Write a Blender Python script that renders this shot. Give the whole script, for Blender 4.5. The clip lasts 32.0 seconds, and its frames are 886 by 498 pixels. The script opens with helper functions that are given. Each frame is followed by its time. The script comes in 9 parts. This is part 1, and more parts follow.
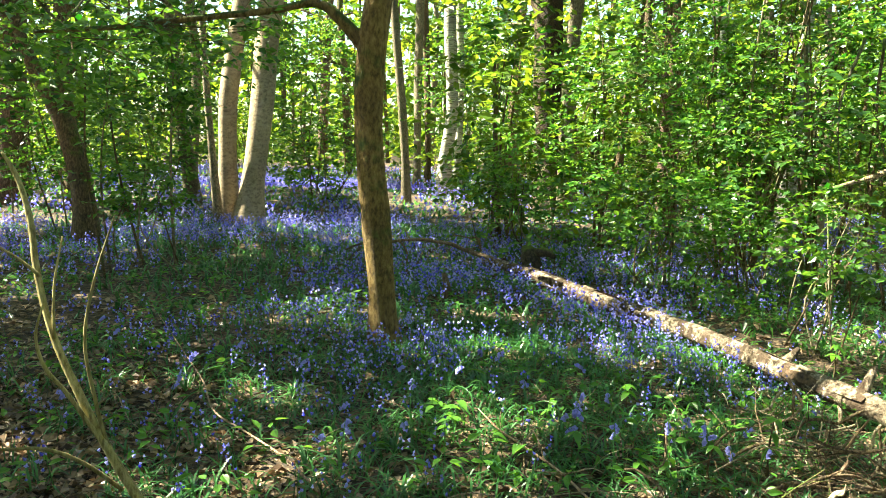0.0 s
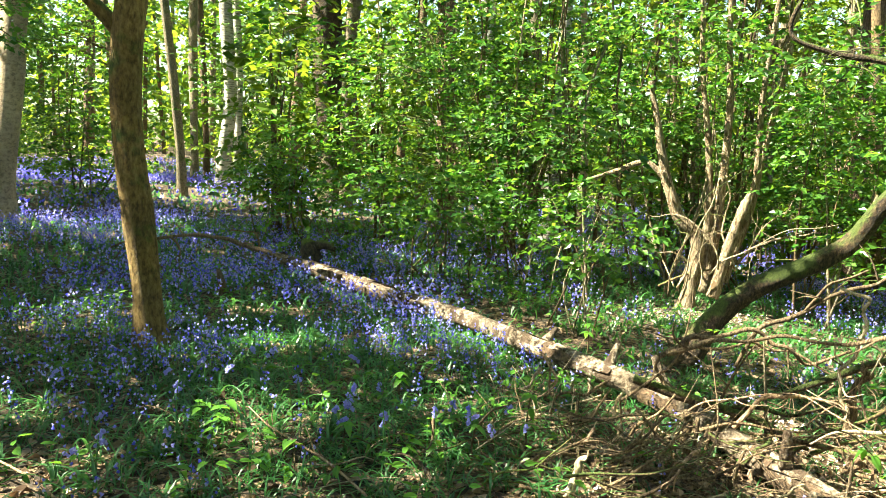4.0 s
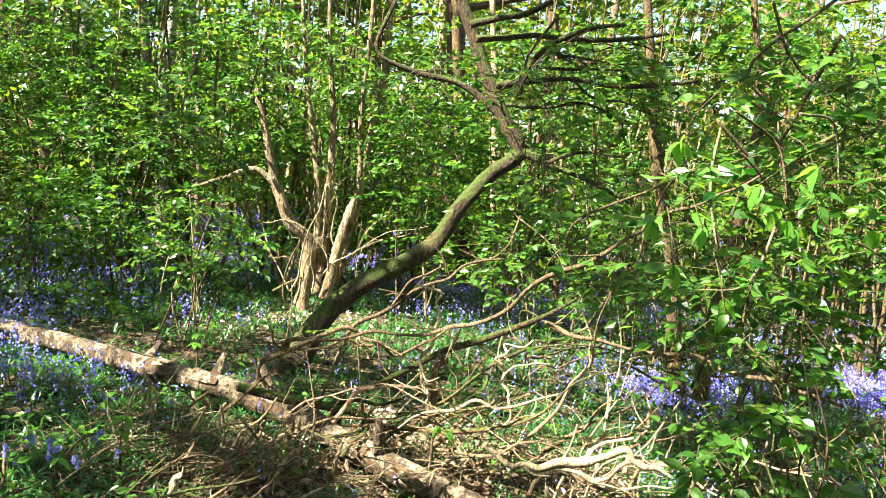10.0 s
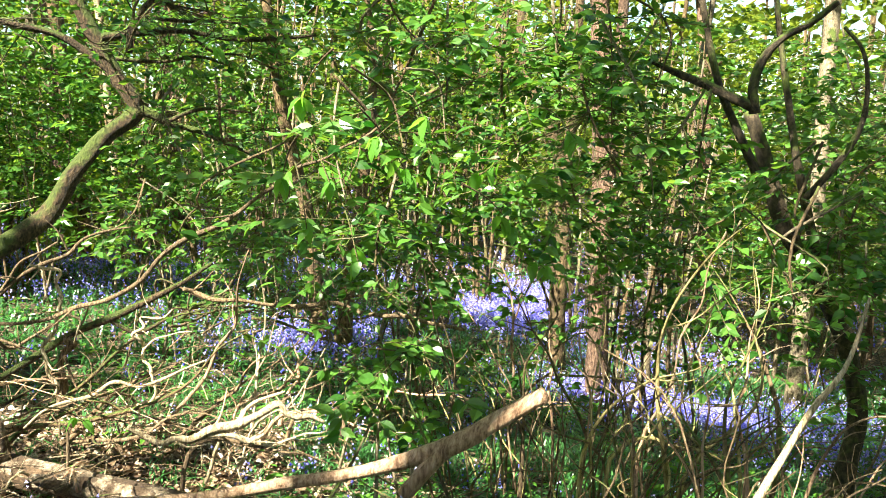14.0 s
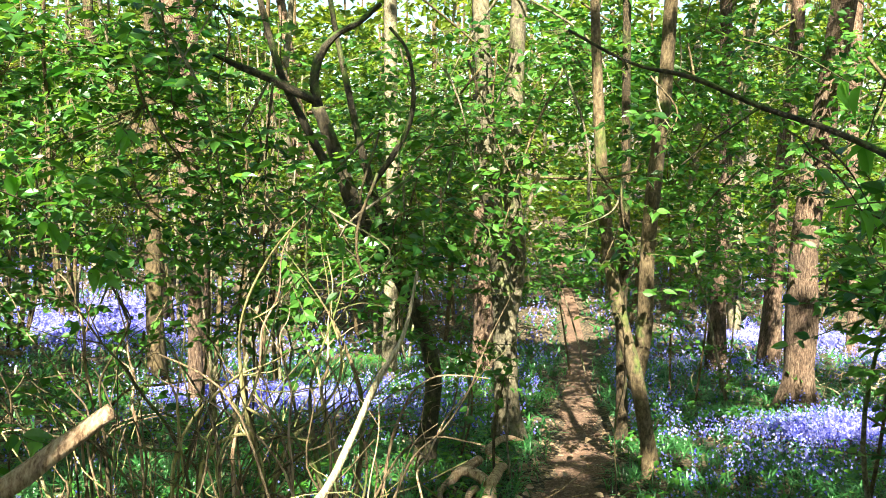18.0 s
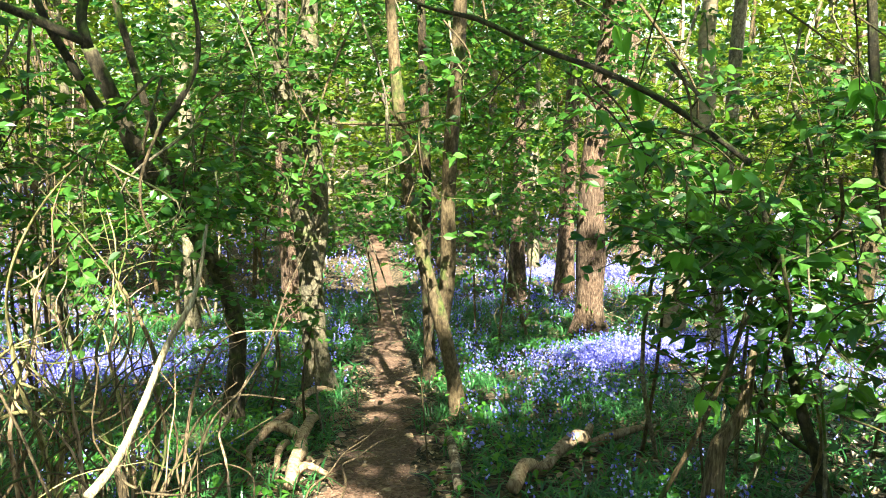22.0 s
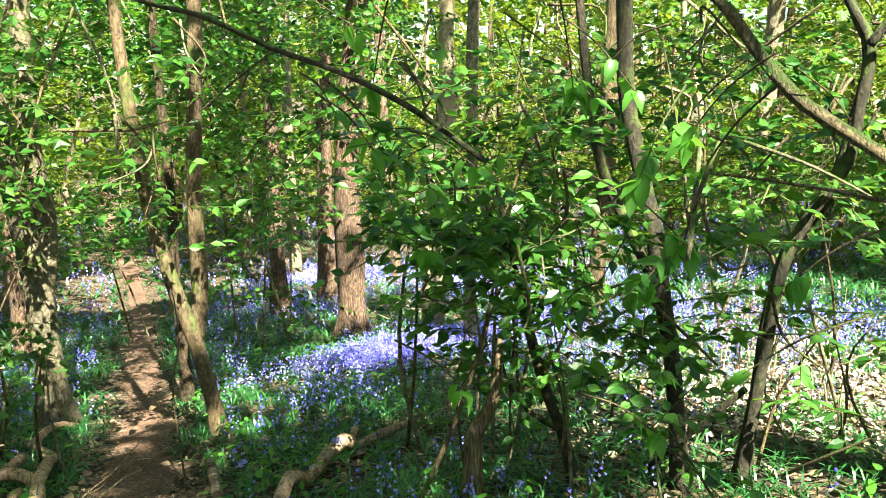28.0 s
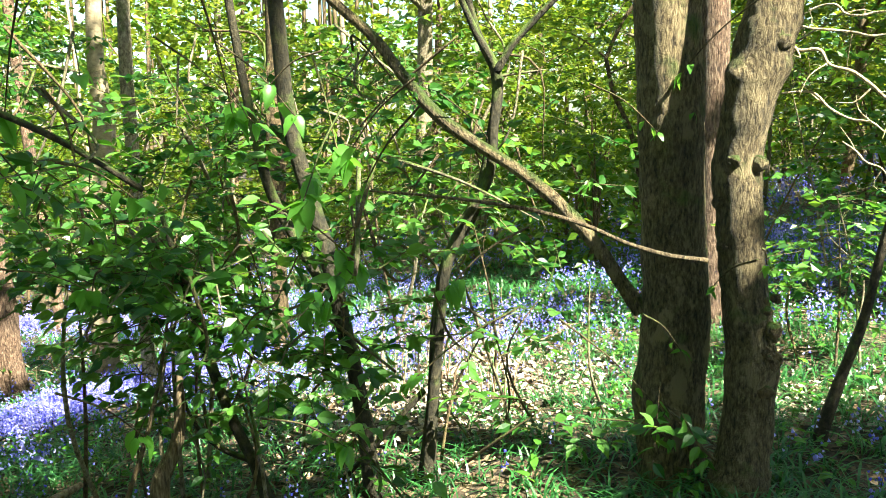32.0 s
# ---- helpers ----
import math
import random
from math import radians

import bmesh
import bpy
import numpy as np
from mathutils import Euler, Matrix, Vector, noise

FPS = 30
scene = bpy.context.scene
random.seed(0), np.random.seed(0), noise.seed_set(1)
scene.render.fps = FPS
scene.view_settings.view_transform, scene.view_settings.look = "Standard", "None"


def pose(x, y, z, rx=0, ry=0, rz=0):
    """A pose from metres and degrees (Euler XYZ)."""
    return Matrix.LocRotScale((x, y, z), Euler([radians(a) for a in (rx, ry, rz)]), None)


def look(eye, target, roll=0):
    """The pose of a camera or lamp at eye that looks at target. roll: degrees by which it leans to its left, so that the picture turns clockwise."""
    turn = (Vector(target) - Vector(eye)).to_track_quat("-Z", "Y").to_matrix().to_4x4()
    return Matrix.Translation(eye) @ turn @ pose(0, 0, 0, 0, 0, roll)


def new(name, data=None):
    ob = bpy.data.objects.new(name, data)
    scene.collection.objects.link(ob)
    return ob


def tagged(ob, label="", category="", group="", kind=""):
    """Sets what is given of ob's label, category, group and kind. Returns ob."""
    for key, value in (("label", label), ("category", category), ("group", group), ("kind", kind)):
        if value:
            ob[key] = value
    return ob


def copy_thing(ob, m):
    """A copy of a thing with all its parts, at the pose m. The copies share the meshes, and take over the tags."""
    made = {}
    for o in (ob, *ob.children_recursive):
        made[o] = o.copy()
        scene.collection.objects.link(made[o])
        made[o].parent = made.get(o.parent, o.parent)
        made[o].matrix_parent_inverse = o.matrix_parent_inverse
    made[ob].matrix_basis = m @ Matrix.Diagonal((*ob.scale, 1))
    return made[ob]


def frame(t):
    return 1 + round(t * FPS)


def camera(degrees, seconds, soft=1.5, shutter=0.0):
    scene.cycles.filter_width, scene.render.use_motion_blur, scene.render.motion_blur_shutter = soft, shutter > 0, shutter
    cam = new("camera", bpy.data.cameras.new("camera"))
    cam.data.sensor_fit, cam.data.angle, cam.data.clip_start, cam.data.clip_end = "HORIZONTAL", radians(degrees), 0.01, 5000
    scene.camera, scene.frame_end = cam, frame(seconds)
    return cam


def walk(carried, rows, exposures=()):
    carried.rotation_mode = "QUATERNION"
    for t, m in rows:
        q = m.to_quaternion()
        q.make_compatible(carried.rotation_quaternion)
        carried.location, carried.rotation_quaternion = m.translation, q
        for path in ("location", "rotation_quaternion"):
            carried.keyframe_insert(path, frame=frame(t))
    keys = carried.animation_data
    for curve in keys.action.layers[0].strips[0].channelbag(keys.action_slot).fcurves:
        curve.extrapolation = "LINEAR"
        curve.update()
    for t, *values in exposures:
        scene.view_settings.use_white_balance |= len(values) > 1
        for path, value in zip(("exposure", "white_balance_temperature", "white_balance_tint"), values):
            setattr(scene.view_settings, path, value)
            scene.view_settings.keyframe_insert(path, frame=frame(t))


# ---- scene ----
cam = camera(58.3, 32.0, soft=0.9)
PATH = [
    (0, (-0.038, -0.258, 1.503), (-0.032, 1.721, 1.213), 1.7),
    (0.5, (-0.029, -0.26, 1.497), (0.033, 1.718, 1.206), 1.8),
    (1, (-0.011, -0.262, 1.508), (0.101, 1.713, 1.215), 1.8),
    (1.5, (0.007, -0.268, 1.504), (0.192, 1.702, 1.212), 1.7),
    (2, (0.012, -0.274, 1.507), (0.265, 1.688, 1.215), 1.7),
    (2.5, (0.03, -0.277, 1.51), (0.344, 1.676, 1.217), 1.9),
    (3, (0.044, -0.282, 1.514), (0.428, 1.659, 1.221), 2.2),
    (3.5, (0.061, -0.278, 1.513), (0.524, 1.646, 1.222), 2.4),
    (5.5, (0.09, -0.344, 1.535), (0.799, 1.503, 1.247), 2.7),
    (6, (0.121, -0.337, 1.532), (0.933, 1.47, 1.254), 3.1),
    (6.5, (0.149, -0.333, 1.534), (1.055, 1.429, 1.263), 3.4),
    (7, (0.15, -0.336, 1.535), (1.112, 1.398, 1.273), 3.0),
    (7.5, (0.163, -0.352, 1.53), (1.201, 1.338, 1.272), 2.6),
    (8, (0.175, -0.355, 1.529), (1.276, 1.296, 1.283), 2.5),
    (8.5, (0.189, -0.363, 1.529), (1.363, 1.238, 1.288), 2.5),
    (9, (0.208, -0.374, 1.526), (1.463, 1.166, 1.291), 3.0),
    (9.5, (0.217, -0.381, 1.529), (1.527, 1.113, 1.299), 3.5),
    (10, (0.224, -0.378, 1.537), (1.547, 1.104, 1.307), 3.5),
    (10.5, (0.21, -0.371, 1.539), (1.557, 1.089, 1.309), 2.6),
    (11, (0.202, -0.36, 1.551), (1.622, 1.029, 1.319), 2.1),
    (11.5, (0.215, -0.346, 1.551), (1.75, 0.915, 1.318), 2.1),
    (12, (0.22, -0.349, 1.552), (1.863, 0.762, 1.293), 2.3),
    (12.5, (0.23, -0.343, 1.552), (1.934, 0.662, 1.259), 2.0),
    (13, (0.232, -0.349, 1.551), (1.983, 0.569, 1.248), 2.0),
    (13.5, (0.238, -0.36, 1.557), (2.037, 0.457, 1.247), 1.7),
    (15.5, (0.264, -0.484, 1.543), (2.185, 0.003, 1.277), 0.7),
    (16, (0.257, -0.489, 1.539), (2.223, -0.235, 1.268), 0.1),
    (16.5, (0.289, -0.514, 1.547), (2.267, -0.437, 1.268), -0.5),
    (17, (0.302, -0.535, 1.552), (2.282, -0.561, 1.275), 0.4),
    (17.5, (0.31, -0.549, 1.551), (2.287, -0.664, 1.272), 0.7),
    (18, (0.321, -0.556, 1.543), (2.29, -0.744, 1.244), 0.5),
    (18.5, (0.338, -0.566, 1.54), (2.299, -0.783, 1.21), 0.1),
    (19, (0.345, -0.578, 1.538), (2.297, -0.848, 1.197), -0.1),
    (19.5, (0.346, -0.588, 1.537), (2.284, -0.942, 1.194), 0.2),
    (20, (0.356, -0.595, 1.537), (2.272, -1.039, 1.175), 0.4),
    (20.5, (0.367, -0.605, 1.533), (2.258, -1.131, 1.151), 0.4),
    (21, (0.373, -0.611, 1.529), (2.248, -1.179, 1.128), 0.4),
    (21.5, (0.37, -0.616, 1.527), (2.233, -1.211, 1.108), 0.4),
    (22, (0.371, -0.62, 1.527), (2.216, -1.267, 1.106), 0.5),
    (22.5, (0.376, -0.623, 1.528), (2.199, -1.329, 1.106), 0.7),
    (23, (0.375, -0.625, 1.529), (2.189, -1.352, 1.106), 0.7),
    (23.5, (0.379, -0.634, 1.526), (2.184, -1.384, 1.103), 0.8),
    (24, (0.384, -0.643, 1.525), (2.181, -1.412, 1.101), 0.8),
    (24.5, (0.39, -0.65, 1.524), (2.176, -1.444, 1.099), 1.0),
    (26.5, (0.406, -0.688, 1.517), (2.123, -1.624, 1.097), 0.9),
    (27, (0.398, -0.698, 1.514), (2.09, -1.679, 1.095), 0.4),
    (27.5, (0.396, -0.707, 1.513), (2.038, -1.773, 1.102), 0.8),
    (28, (0.4, -0.716, 1.518), (1.974, -1.88, 1.108), 0.3),
    (28.5, (0.404, -0.721, 1.52), (1.935, -1.941, 1.11), -0.7),
    (29, (0.408, -0.716, 1.522), (1.863, -2.026, 1.112), -0.6),
    (29.5, (0.405, -0.72, 1.521), (1.76, -2.138, 1.128), -0.4),
    (30, (0.399, -0.723, 1.518), (1.677, -2.213, 1.132), -0.5),
    (30.5, (0.39, -0.728, 1.516), (1.592, -2.278, 1.128), -0.5),
    (31, (0.383, -0.725, 1.517), (1.515, -2.326, 1.126), -0.4),
    (31.5, (0.371, -0.723, 1.515), (1.446, -2.367, 1.14), -0.5),
    (32, (0.356, -0.723, 1.51), (1.359, -2.419, 1.164), -0.4),
]
walk(cam, [(t, look(eye, target, roll)) for t, eye, target, roll in PATH], exposures=[(0, 2.98, 6900, -5), (6, 2.88, 6800, -1), (10, 2.74, 6700, 2), (12, 2.74, 6700, 3), (16, 2.65, 6600, -2), (20, 2.82, 6400, -8), (32, 2.87, 6400, -7)])

# ---- light ----
SUN = Vector((-0.62, 0.14, 0.77)).normalized()
world = bpy.data.worlds.new("sky")
scene.world = world
world.use_nodes = True
wn, wl = world.node_tree.nodes, world.node_tree.links
sky = wn.new("ShaderNodeTexSky")
sky.sky_type, sky.sun_disc = "NISHITA", False
sky.sun_elevation, sky.sun_rotation = math.asin(SUN.z), math.atan2(SUN.x, SUN.y)
wl.new(sky.outputs[0], wn["Background"].inputs[0])
wn["Background"].inputs[1].default_value = 0.05
lamp = bpy.data.lights.new("sun", "SUN")
lamp.energy, lamp.angle, lamp.color = 5.0, radians(0.53), (1.0, 0.92, 0.76)
new("sun", lamp).matrix_world = look(SUN * 60, (0, 0, 0))

# ---- materials ----


def material(name):
    m = bpy.data.materials.new(name)
    m.use_nodes = True
    return m, m.node_tree.nodes, m.node_tree.links


def ramp(nodes, *stops):
    r = nodes.new("ShaderNodeValToRGB")
    while len(r.color_ramp.elements) < len(stops):
        r.color_ramp.elements.new(0.5)
    for e, (at, c) in zip(r.color_ramp.elements, stops):
        e.position, e.color = at, (*c, 1)
    return r


def noise_tex(nodes, links, scale, detail=4.0, stretch=None, rough=0.6):
    co = nodes.new("ShaderNodeTexCoord")
    n = nodes.new("ShaderNodeTexNoise")
    n.inputs["Scale"].default_value, n.inputs["Detail"].default_value, n.inputs["Roughness"].default_value = scale, detail, rough
    mp = nodes.new("ShaderNodeMapping")
    mp.inputs["Scale"].default_value = stretch or (1, 1, 1)
    links.new(co.outputs["Object"], mp.inputs[0])
    links.new(mp.outputs[0], n.inputs["Vector"])
    return n


def mix_colour(nodes, links, fac, a, b, mode="MIX"):
    m = nodes.new("ShaderNodeMix")
    m.data_type, m.blend_type = "RGBA", mode
    for sock, v in ((m.inputs[0], fac), (m.inputs[6], a), (m.inputs[7], b)):
        if isinstance(v, (int, float)):
            sock.default_value = v
        elif isinstance(v, tuple):
            sock.default_value = (*v, 1)
        else:
            links.new(v, sock)
    return m.outputs[2]


def bump(nodes, links, height, strength, distance, bsdf):
    b = nodes.new("ShaderNodeBump")
    b.inputs["Strength"].default_value, b.inputs["Distance"].default_value = strength, distance
    links.new(height, b.inputs["Height"])
    links.new(b.outputs[0], bsdf.inputs["Normal"])


def bark(name, dark, mid, light, stretch=(6, 6, 1.2), scale=5.0, moss=0.0, rough=0.85, relief=0.012, flakes=None, flaked=0.55):
    """Bark with long ridges, blotches of lichen and, where moss > 0, green growth on the upper and damp sides."""
    m, n, l = material(name)
    b = n["Principled BSDF"]
    b.inputs["Roughness"].default_value = rough
    fine = noise_tex(n, l, scale * 3, 6, stretch, 0.7)
    big = noise_tex(n, l, 1.6, 3)
    r = ramp(n, (0.36, dark), (0.5, mid), (0.66, light))
    l.new(fine.outputs[0], r.inputs[0])
    br = ramp(n, (0.35, (0.62, 0.62, 0.62)), (0.68, (1.2, 1.17, 1.1)))
    l.new(big.outputs[0], br.inputs[0])
    colour = mix_colour(n, l, 1.0, r.outputs[0], br.outputs[0], "MULTIPLY")
    if flakes:
        fl = noise_tex(n, l, 9, 5, (1, 1, 0.6))
        fr = ramp(n, (flaked, (0, 0, 0)), (flaked + 0.06, (1, 1, 1)))
        l.new(fl.outputs[0], fr.inputs[0])
        colour = mix_colour(n, l, fr.outputs[0], colour, flakes)
    if moss:
        geo = n.new("ShaderNodeNewGeometry")
        sep = n.new("ShaderNodeSeparateXYZ")
        l.new(geo.outputs["Normal"], sep.inputs[0])
        mn = noise_tex(n, l, 4, 5)
        add = n.new("ShaderNodeMath")
        add.operation = "MULTIPLY_ADD"
        l.new(sep.outputs[2], add.inputs[0])
        add.inputs[1].default_value = 0.25
        l.new(mn.outputs[0], add.inputs[2])
        mr = ramp(n, (0.62 - 0.2 * moss, (0, 0, 0)), (0.74 - 0.2 * moss, (1, 1, 1)))
        l.new(add.outputs[0], mr.inputs[0])
        mc = ramp(n, (0.3, (0.03, 0.05, 0.008)), (0.7, (0.12, 0.16, 0.025)))
        l.new(fine.outputs[0], mc.inputs[0])
        colour = mix_colour(n, l, mr.outputs[0], colour, mc.outputs[0])
    oi = n.new("ShaderNodeObjectInfo")
    hv = n.new("ShaderNodeHueSaturation")
    vr = n.new("ShaderNodeMapRange")
    vr.inputs[3].default_value, vr.inputs[4].default_value = 0.8, 1.2
    l.new(oi.outputs["Random"], vr.inputs[0])
    l.new(vr.outputs[0], hv.inputs["Value"])
    l.new(colour, hv.inputs["Color"])
    l.new(hv.outputs[0], b.inputs["Base Color"])
    bump(n, l, fine.outputs[0], 1.0, relief * 2.2, b)
    return m


BROWN_BARK = bark("brown_bark", (0.04, 0.025, 0.013), (0.125, 0.08, 0.04), (0.24, 0.165, 0.09), stretch=(4, 4, 2), scale=4, moss=0.2)
GREY_BARK = bark("grey_bark", (0.07, 0.05, 0.033), (0.22, 0.175, 0.12), (0.4, 0.335, 0.24), stretch=(3, 3, 2), moss=0.3, relief=0.008)
# Darkened copy of the grey bark, its tone standing in for shade
SHADED_GREY_BARK = bark("shaded_grey_bark", (0.055, 0.042, 0.027), (0.15, 0.118, 0.08), (0.26, 0.21, 0.15), stretch=(3, 3, 2), moss=0.35, relief=0.006)
TAN_BARK = bark("tan_bark", (0.05, 0.03, 0.016), (0.14, 0.092, 0.05), (0.25, 0.175, 0.105), stretch=(4, 4, 2), scale=4, moss=0.3, relief=0.01)
PALE_BARK = bark("pale_bark", (0.2, 0.155, 0.11), (0.38, 0.29, 0.2), (0.47, 0.38, 0.28), stretch=(2, 2, 3), scale=3, relief=0.004)
BIRCH_BARK = bark("birch_bark", (0.07, 0.06, 0.05), (0.46, 0.43, 0.38), (0.68, 0.65, 0.6), stretch=(1, 1, 6), scale=2.2, relief=0.006)
PINE_BARK = bark("pine_bark", (0.035, 0.018, 0.012), (0.165, 0.092, 0.064), (0.36, 0.245, 0.185), stretch=(5, 5, 1.4), scale=4, relief=0.02)
MOSS_BARK = bark("mossy_bark", (0.014, 0.009, 0.005), (0.07, 0.042, 0.021), (0.19, 0.125, 0.07), stretch=(4, 4, 2), moss=0.42, relief=0.02)
GNARLED_BARK = bark("gnarled_bark", (0.035, 0.022, 0.012), (0.18, 0.125, 0.068), (0.38, 0.285, 0.165), stretch=(5, 5, 1.8), moss=0.25, relief=0.03, flakes=(0.3, 0.22, 0.125))
DEAD_BARK = bark("dead_wood", (0.045, 0.026, 0.014), (0.17, 0.112, 0.064), (0.36, 0.265, 0.17), stretch=(8, 8, 0.8), scale=4, relief=0.008)
SUCKER_BARK = bark("sucker_bark", (0.16, 0.12, 0.04), (0.34, 0.28, 0.12), (0.5, 0.43, 0.22), scale=4, relief=0.004)
# Near-black bark: the shade on these limbs is put into their colour
DARK_SHADED_BARK = bark("dark_shaded_bark", (0.014, 0.01, 0.006), (0.052, 0.037, 0.022), (0.12, 0.09, 0.058), stretch=(3, 3, 2), scale=4, moss=0.3, relief=0.008)
# Darker still, the deep shade on the bush's stems painted into the bark
SHADED_STEM_BARK = bark("shaded_stem_bark", (0.01, 0.008, 0.004), (0.034, 0.026, 0.014), (0.08, 0.064, 0.036), stretch=(3, 3, 2), scale=4, moss=0.4, relief=0.008)
OCHRE_BARK = bark("ochre_bark", (0.09, 0.052, 0.013), (0.24, 0.15, 0.047), (0.38, 0.26, 0.1), stretch=(4, 4, 2), scale=3, moss=0.3, relief=0.012)
BLEACHED_WOOD = bark("bleached_wood", (0.17, 0.12, 0.07), (0.42, 0.33, 0.22), (0.66, 0.57, 0.43), stretch=(8, 8, 0.8), scale=4, relief=0.005)
LOG_BARK = bark("log_bark", (0.05, 0.03, 0.018), (0.28, 0.21, 0.15), (0.58, 0.48, 0.39), stretch=(2, 2, 2), scale=4, relief=0.025, flakes=(0.075, 0.045, 0.026), flaked=0.5)
COPPICE_BARK = bark("coppice_bark", (0.09, 0.055, 0.03), (0.42, 0.31, 0.2), (0.68, 0.57, 0.43), stretch=(5, 5, 1.2), scale=3, relief=0.03, flakes=(0.2, 0.13, 0.07))
ROOT_WOOD = bark("root_wood", (0.14, 0.075, 0.045), (0.4, 0.255, 0.17), (0.6, 0.44, 0.33), stretch=(5, 5, 1), scale=3, relief=0.01)

BARK_PLATE = bark("bark_plate", (0.03, 0.018, 0.01), (0.1, 0.06, 0.035), (0.2, 0.13, 0.08), stretch=(3, 3, 3), scale=4, relief=0.01)


def leaf_material(name, dark, light, through_dark, through_light, amount=0.45, gloss=0.35):
    """Thin leaves: they reflect, shine a little and let light through. Each leaf has its own tone."""
    m, n, l = material(name)
    b = n["Principled BSDF"]
    b.inputs["Roughness"].default_value = 0.36
    b.inputs["Specular IOR Level"].default_value = gloss
    geo = n.new("ShaderNodeNewGeometry")
    r1, r2 = ramp(n, (0.0, dark), (1.0, light)), ramp(n, (0.0, through_dark), (1.0, through_light))
    l.new(geo.outputs["Random Per Island"], r1.inputs[0])
    l.new(geo.outputs["Random Per Island"], r2.inputs[0])
    vein = noise_tex(n, l, 60, 2)
    vr = ramp(n, (0.3, (0.75, 0.75, 0.75)), (0.7, (1.15, 1.15, 1.15)))
    l.new(vein.outputs[0], vr.inputs[0])
    l.new(mix_colour(n, l, 1.0, r1.outputs[0], vr.outputs[0], "MULTIPLY"), b.inputs["Base Color"])
    t = n.new("ShaderNodeBsdfTranslucent")
    l.new(r2.outputs[0], t.inputs[0])
    mx = n.new("ShaderNodeMixShader")
    mx.inputs[0].default_value = amount
    l.new(b.outputs[0], mx.inputs[1])
    l.new(t.outputs[0], mx.inputs[2])
    l.new(mx.outputs[0], n["Material Output"].inputs[0])
    return m


LEAF = leaf_material("spring_leaf", (0.012, 0.058, 0.008), (0.1, 0.23, 0.038), (0.02, 0.15, 0.008), (0.35, 0.58, 0.055), 0.38, 0.5)
BROAD_LEAF = leaf_material("broad_leaf", (0.07, 0.2, 0.03), (0.12, 0.28, 0.045), (0.2, 0.5, 0.04), (0.36, 0.66, 0.08), 0.5, 0.5)
# Lit copy of the canopy leaf, with sunshine put into its yellow
SUNLIT_LEAF = leaf_material("sunlit_leaf", (0.035, 0.075, 0.006), (0.16, 0.21, 0.024), (0.1, 0.19, 0.01), (0.5, 0.53, 0.05), 0.42)
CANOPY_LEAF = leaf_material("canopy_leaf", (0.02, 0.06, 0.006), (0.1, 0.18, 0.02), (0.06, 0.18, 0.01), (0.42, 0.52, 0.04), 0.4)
BLADE = leaf_material("bluebell_blade", (0.01, 0.056, 0.015), (0.065, 0.2, 0.055), (0.035, 0.18, 0.03), (0.19, 0.46, 0.09), 0.3, 0.6)
HERB_LEAF = leaf_material("herb_leaf", (0.05, 0.15, 0.02), (0.1, 0.24, 0.035), (0.14, 0.36, 0.03), (0.28, 0.5, 0.05), 0.4)
BELL = leaf_material("bluebell_flower", (0.1, 0.105, 0.78), (0.58, 0.55, 0.96), (0.12, 0.12, 0.8), (0.62, 0.58, 0.96), 0.4, 0.2)
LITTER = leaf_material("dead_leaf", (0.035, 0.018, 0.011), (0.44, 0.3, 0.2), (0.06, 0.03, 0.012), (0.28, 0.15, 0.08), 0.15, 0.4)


# Pale copy of the dead leaf, whitened to stand in for sunlight
SUNLIT_LITTER = leaf_material("sunlit_litter", (0.3, 0.22, 0.17), (0.72, 0.62, 0.55), (0.2, 0.13, 0.09), (0.4, 0.3, 0.22), 0.12, 0.4)


def earth(name, a, b_, c, cell):
    m, n, l = material(name)
    p = n["Principled BSDF"]
    p.inputs["Roughness"].default_value = 0.95
    vo = n.new("ShaderNodeTexVoronoi")
    vo.inputs["Scale"].default_value = cell
    co = n.new("ShaderNodeTexCoord")
    warp = noise_tex(n, l, 6, 4)
    add = n.new("ShaderNodeVectorMath")
    add.operation = "MULTIPLY_ADD"
    l.new(warp.outputs[1], add.inputs[0])
    add.inputs[1].default_value = (0.15, 0.15, 0.15)
    l.new(co.outputs["Object"], add.inputs[2])
    l.new(add.outputs[0], vo.inputs["Vector"])
    sep = n.new("ShaderNodeSeparateColor")
    l.new(vo.outputs["Color"], sep.inputs[0])
    r = ramp(n, (0.0, a), (0.55, b_), (1.0, c))
    l.new(sep.outputs[0], r.inputs[0])
    big = noise_tex(n, l, 1.1, 5)
    br = ramp(n, (0.35, (0.55, 0.52, 0.5)), (0.7, (1.15, 1.1, 1.05)))
    l.new(big.outputs[0], br.inputs[0])
    l.new(mix_colour(n, l, 1.0, r.outputs[0], br.outputs[0], "MULTIPLY"), p.inputs["Base Color"])
    bump(n, l, vo.outputs["Distance"], 0.8, 0.02, p)
    return m


FLOOR = earth("leaf_litter_earth", (0.014, 0.009, 0.006), (0.065, 0.042, 0.026), (0.26, 0.18, 0.115), 32.0)
TRODDEN = earth("trodden_earth", (0.105, 0.052, 0.036), (0.17, 0.092, 0.064), (0.27, 0.165, 0.125), 55.0)

# ---- geometry tools ----


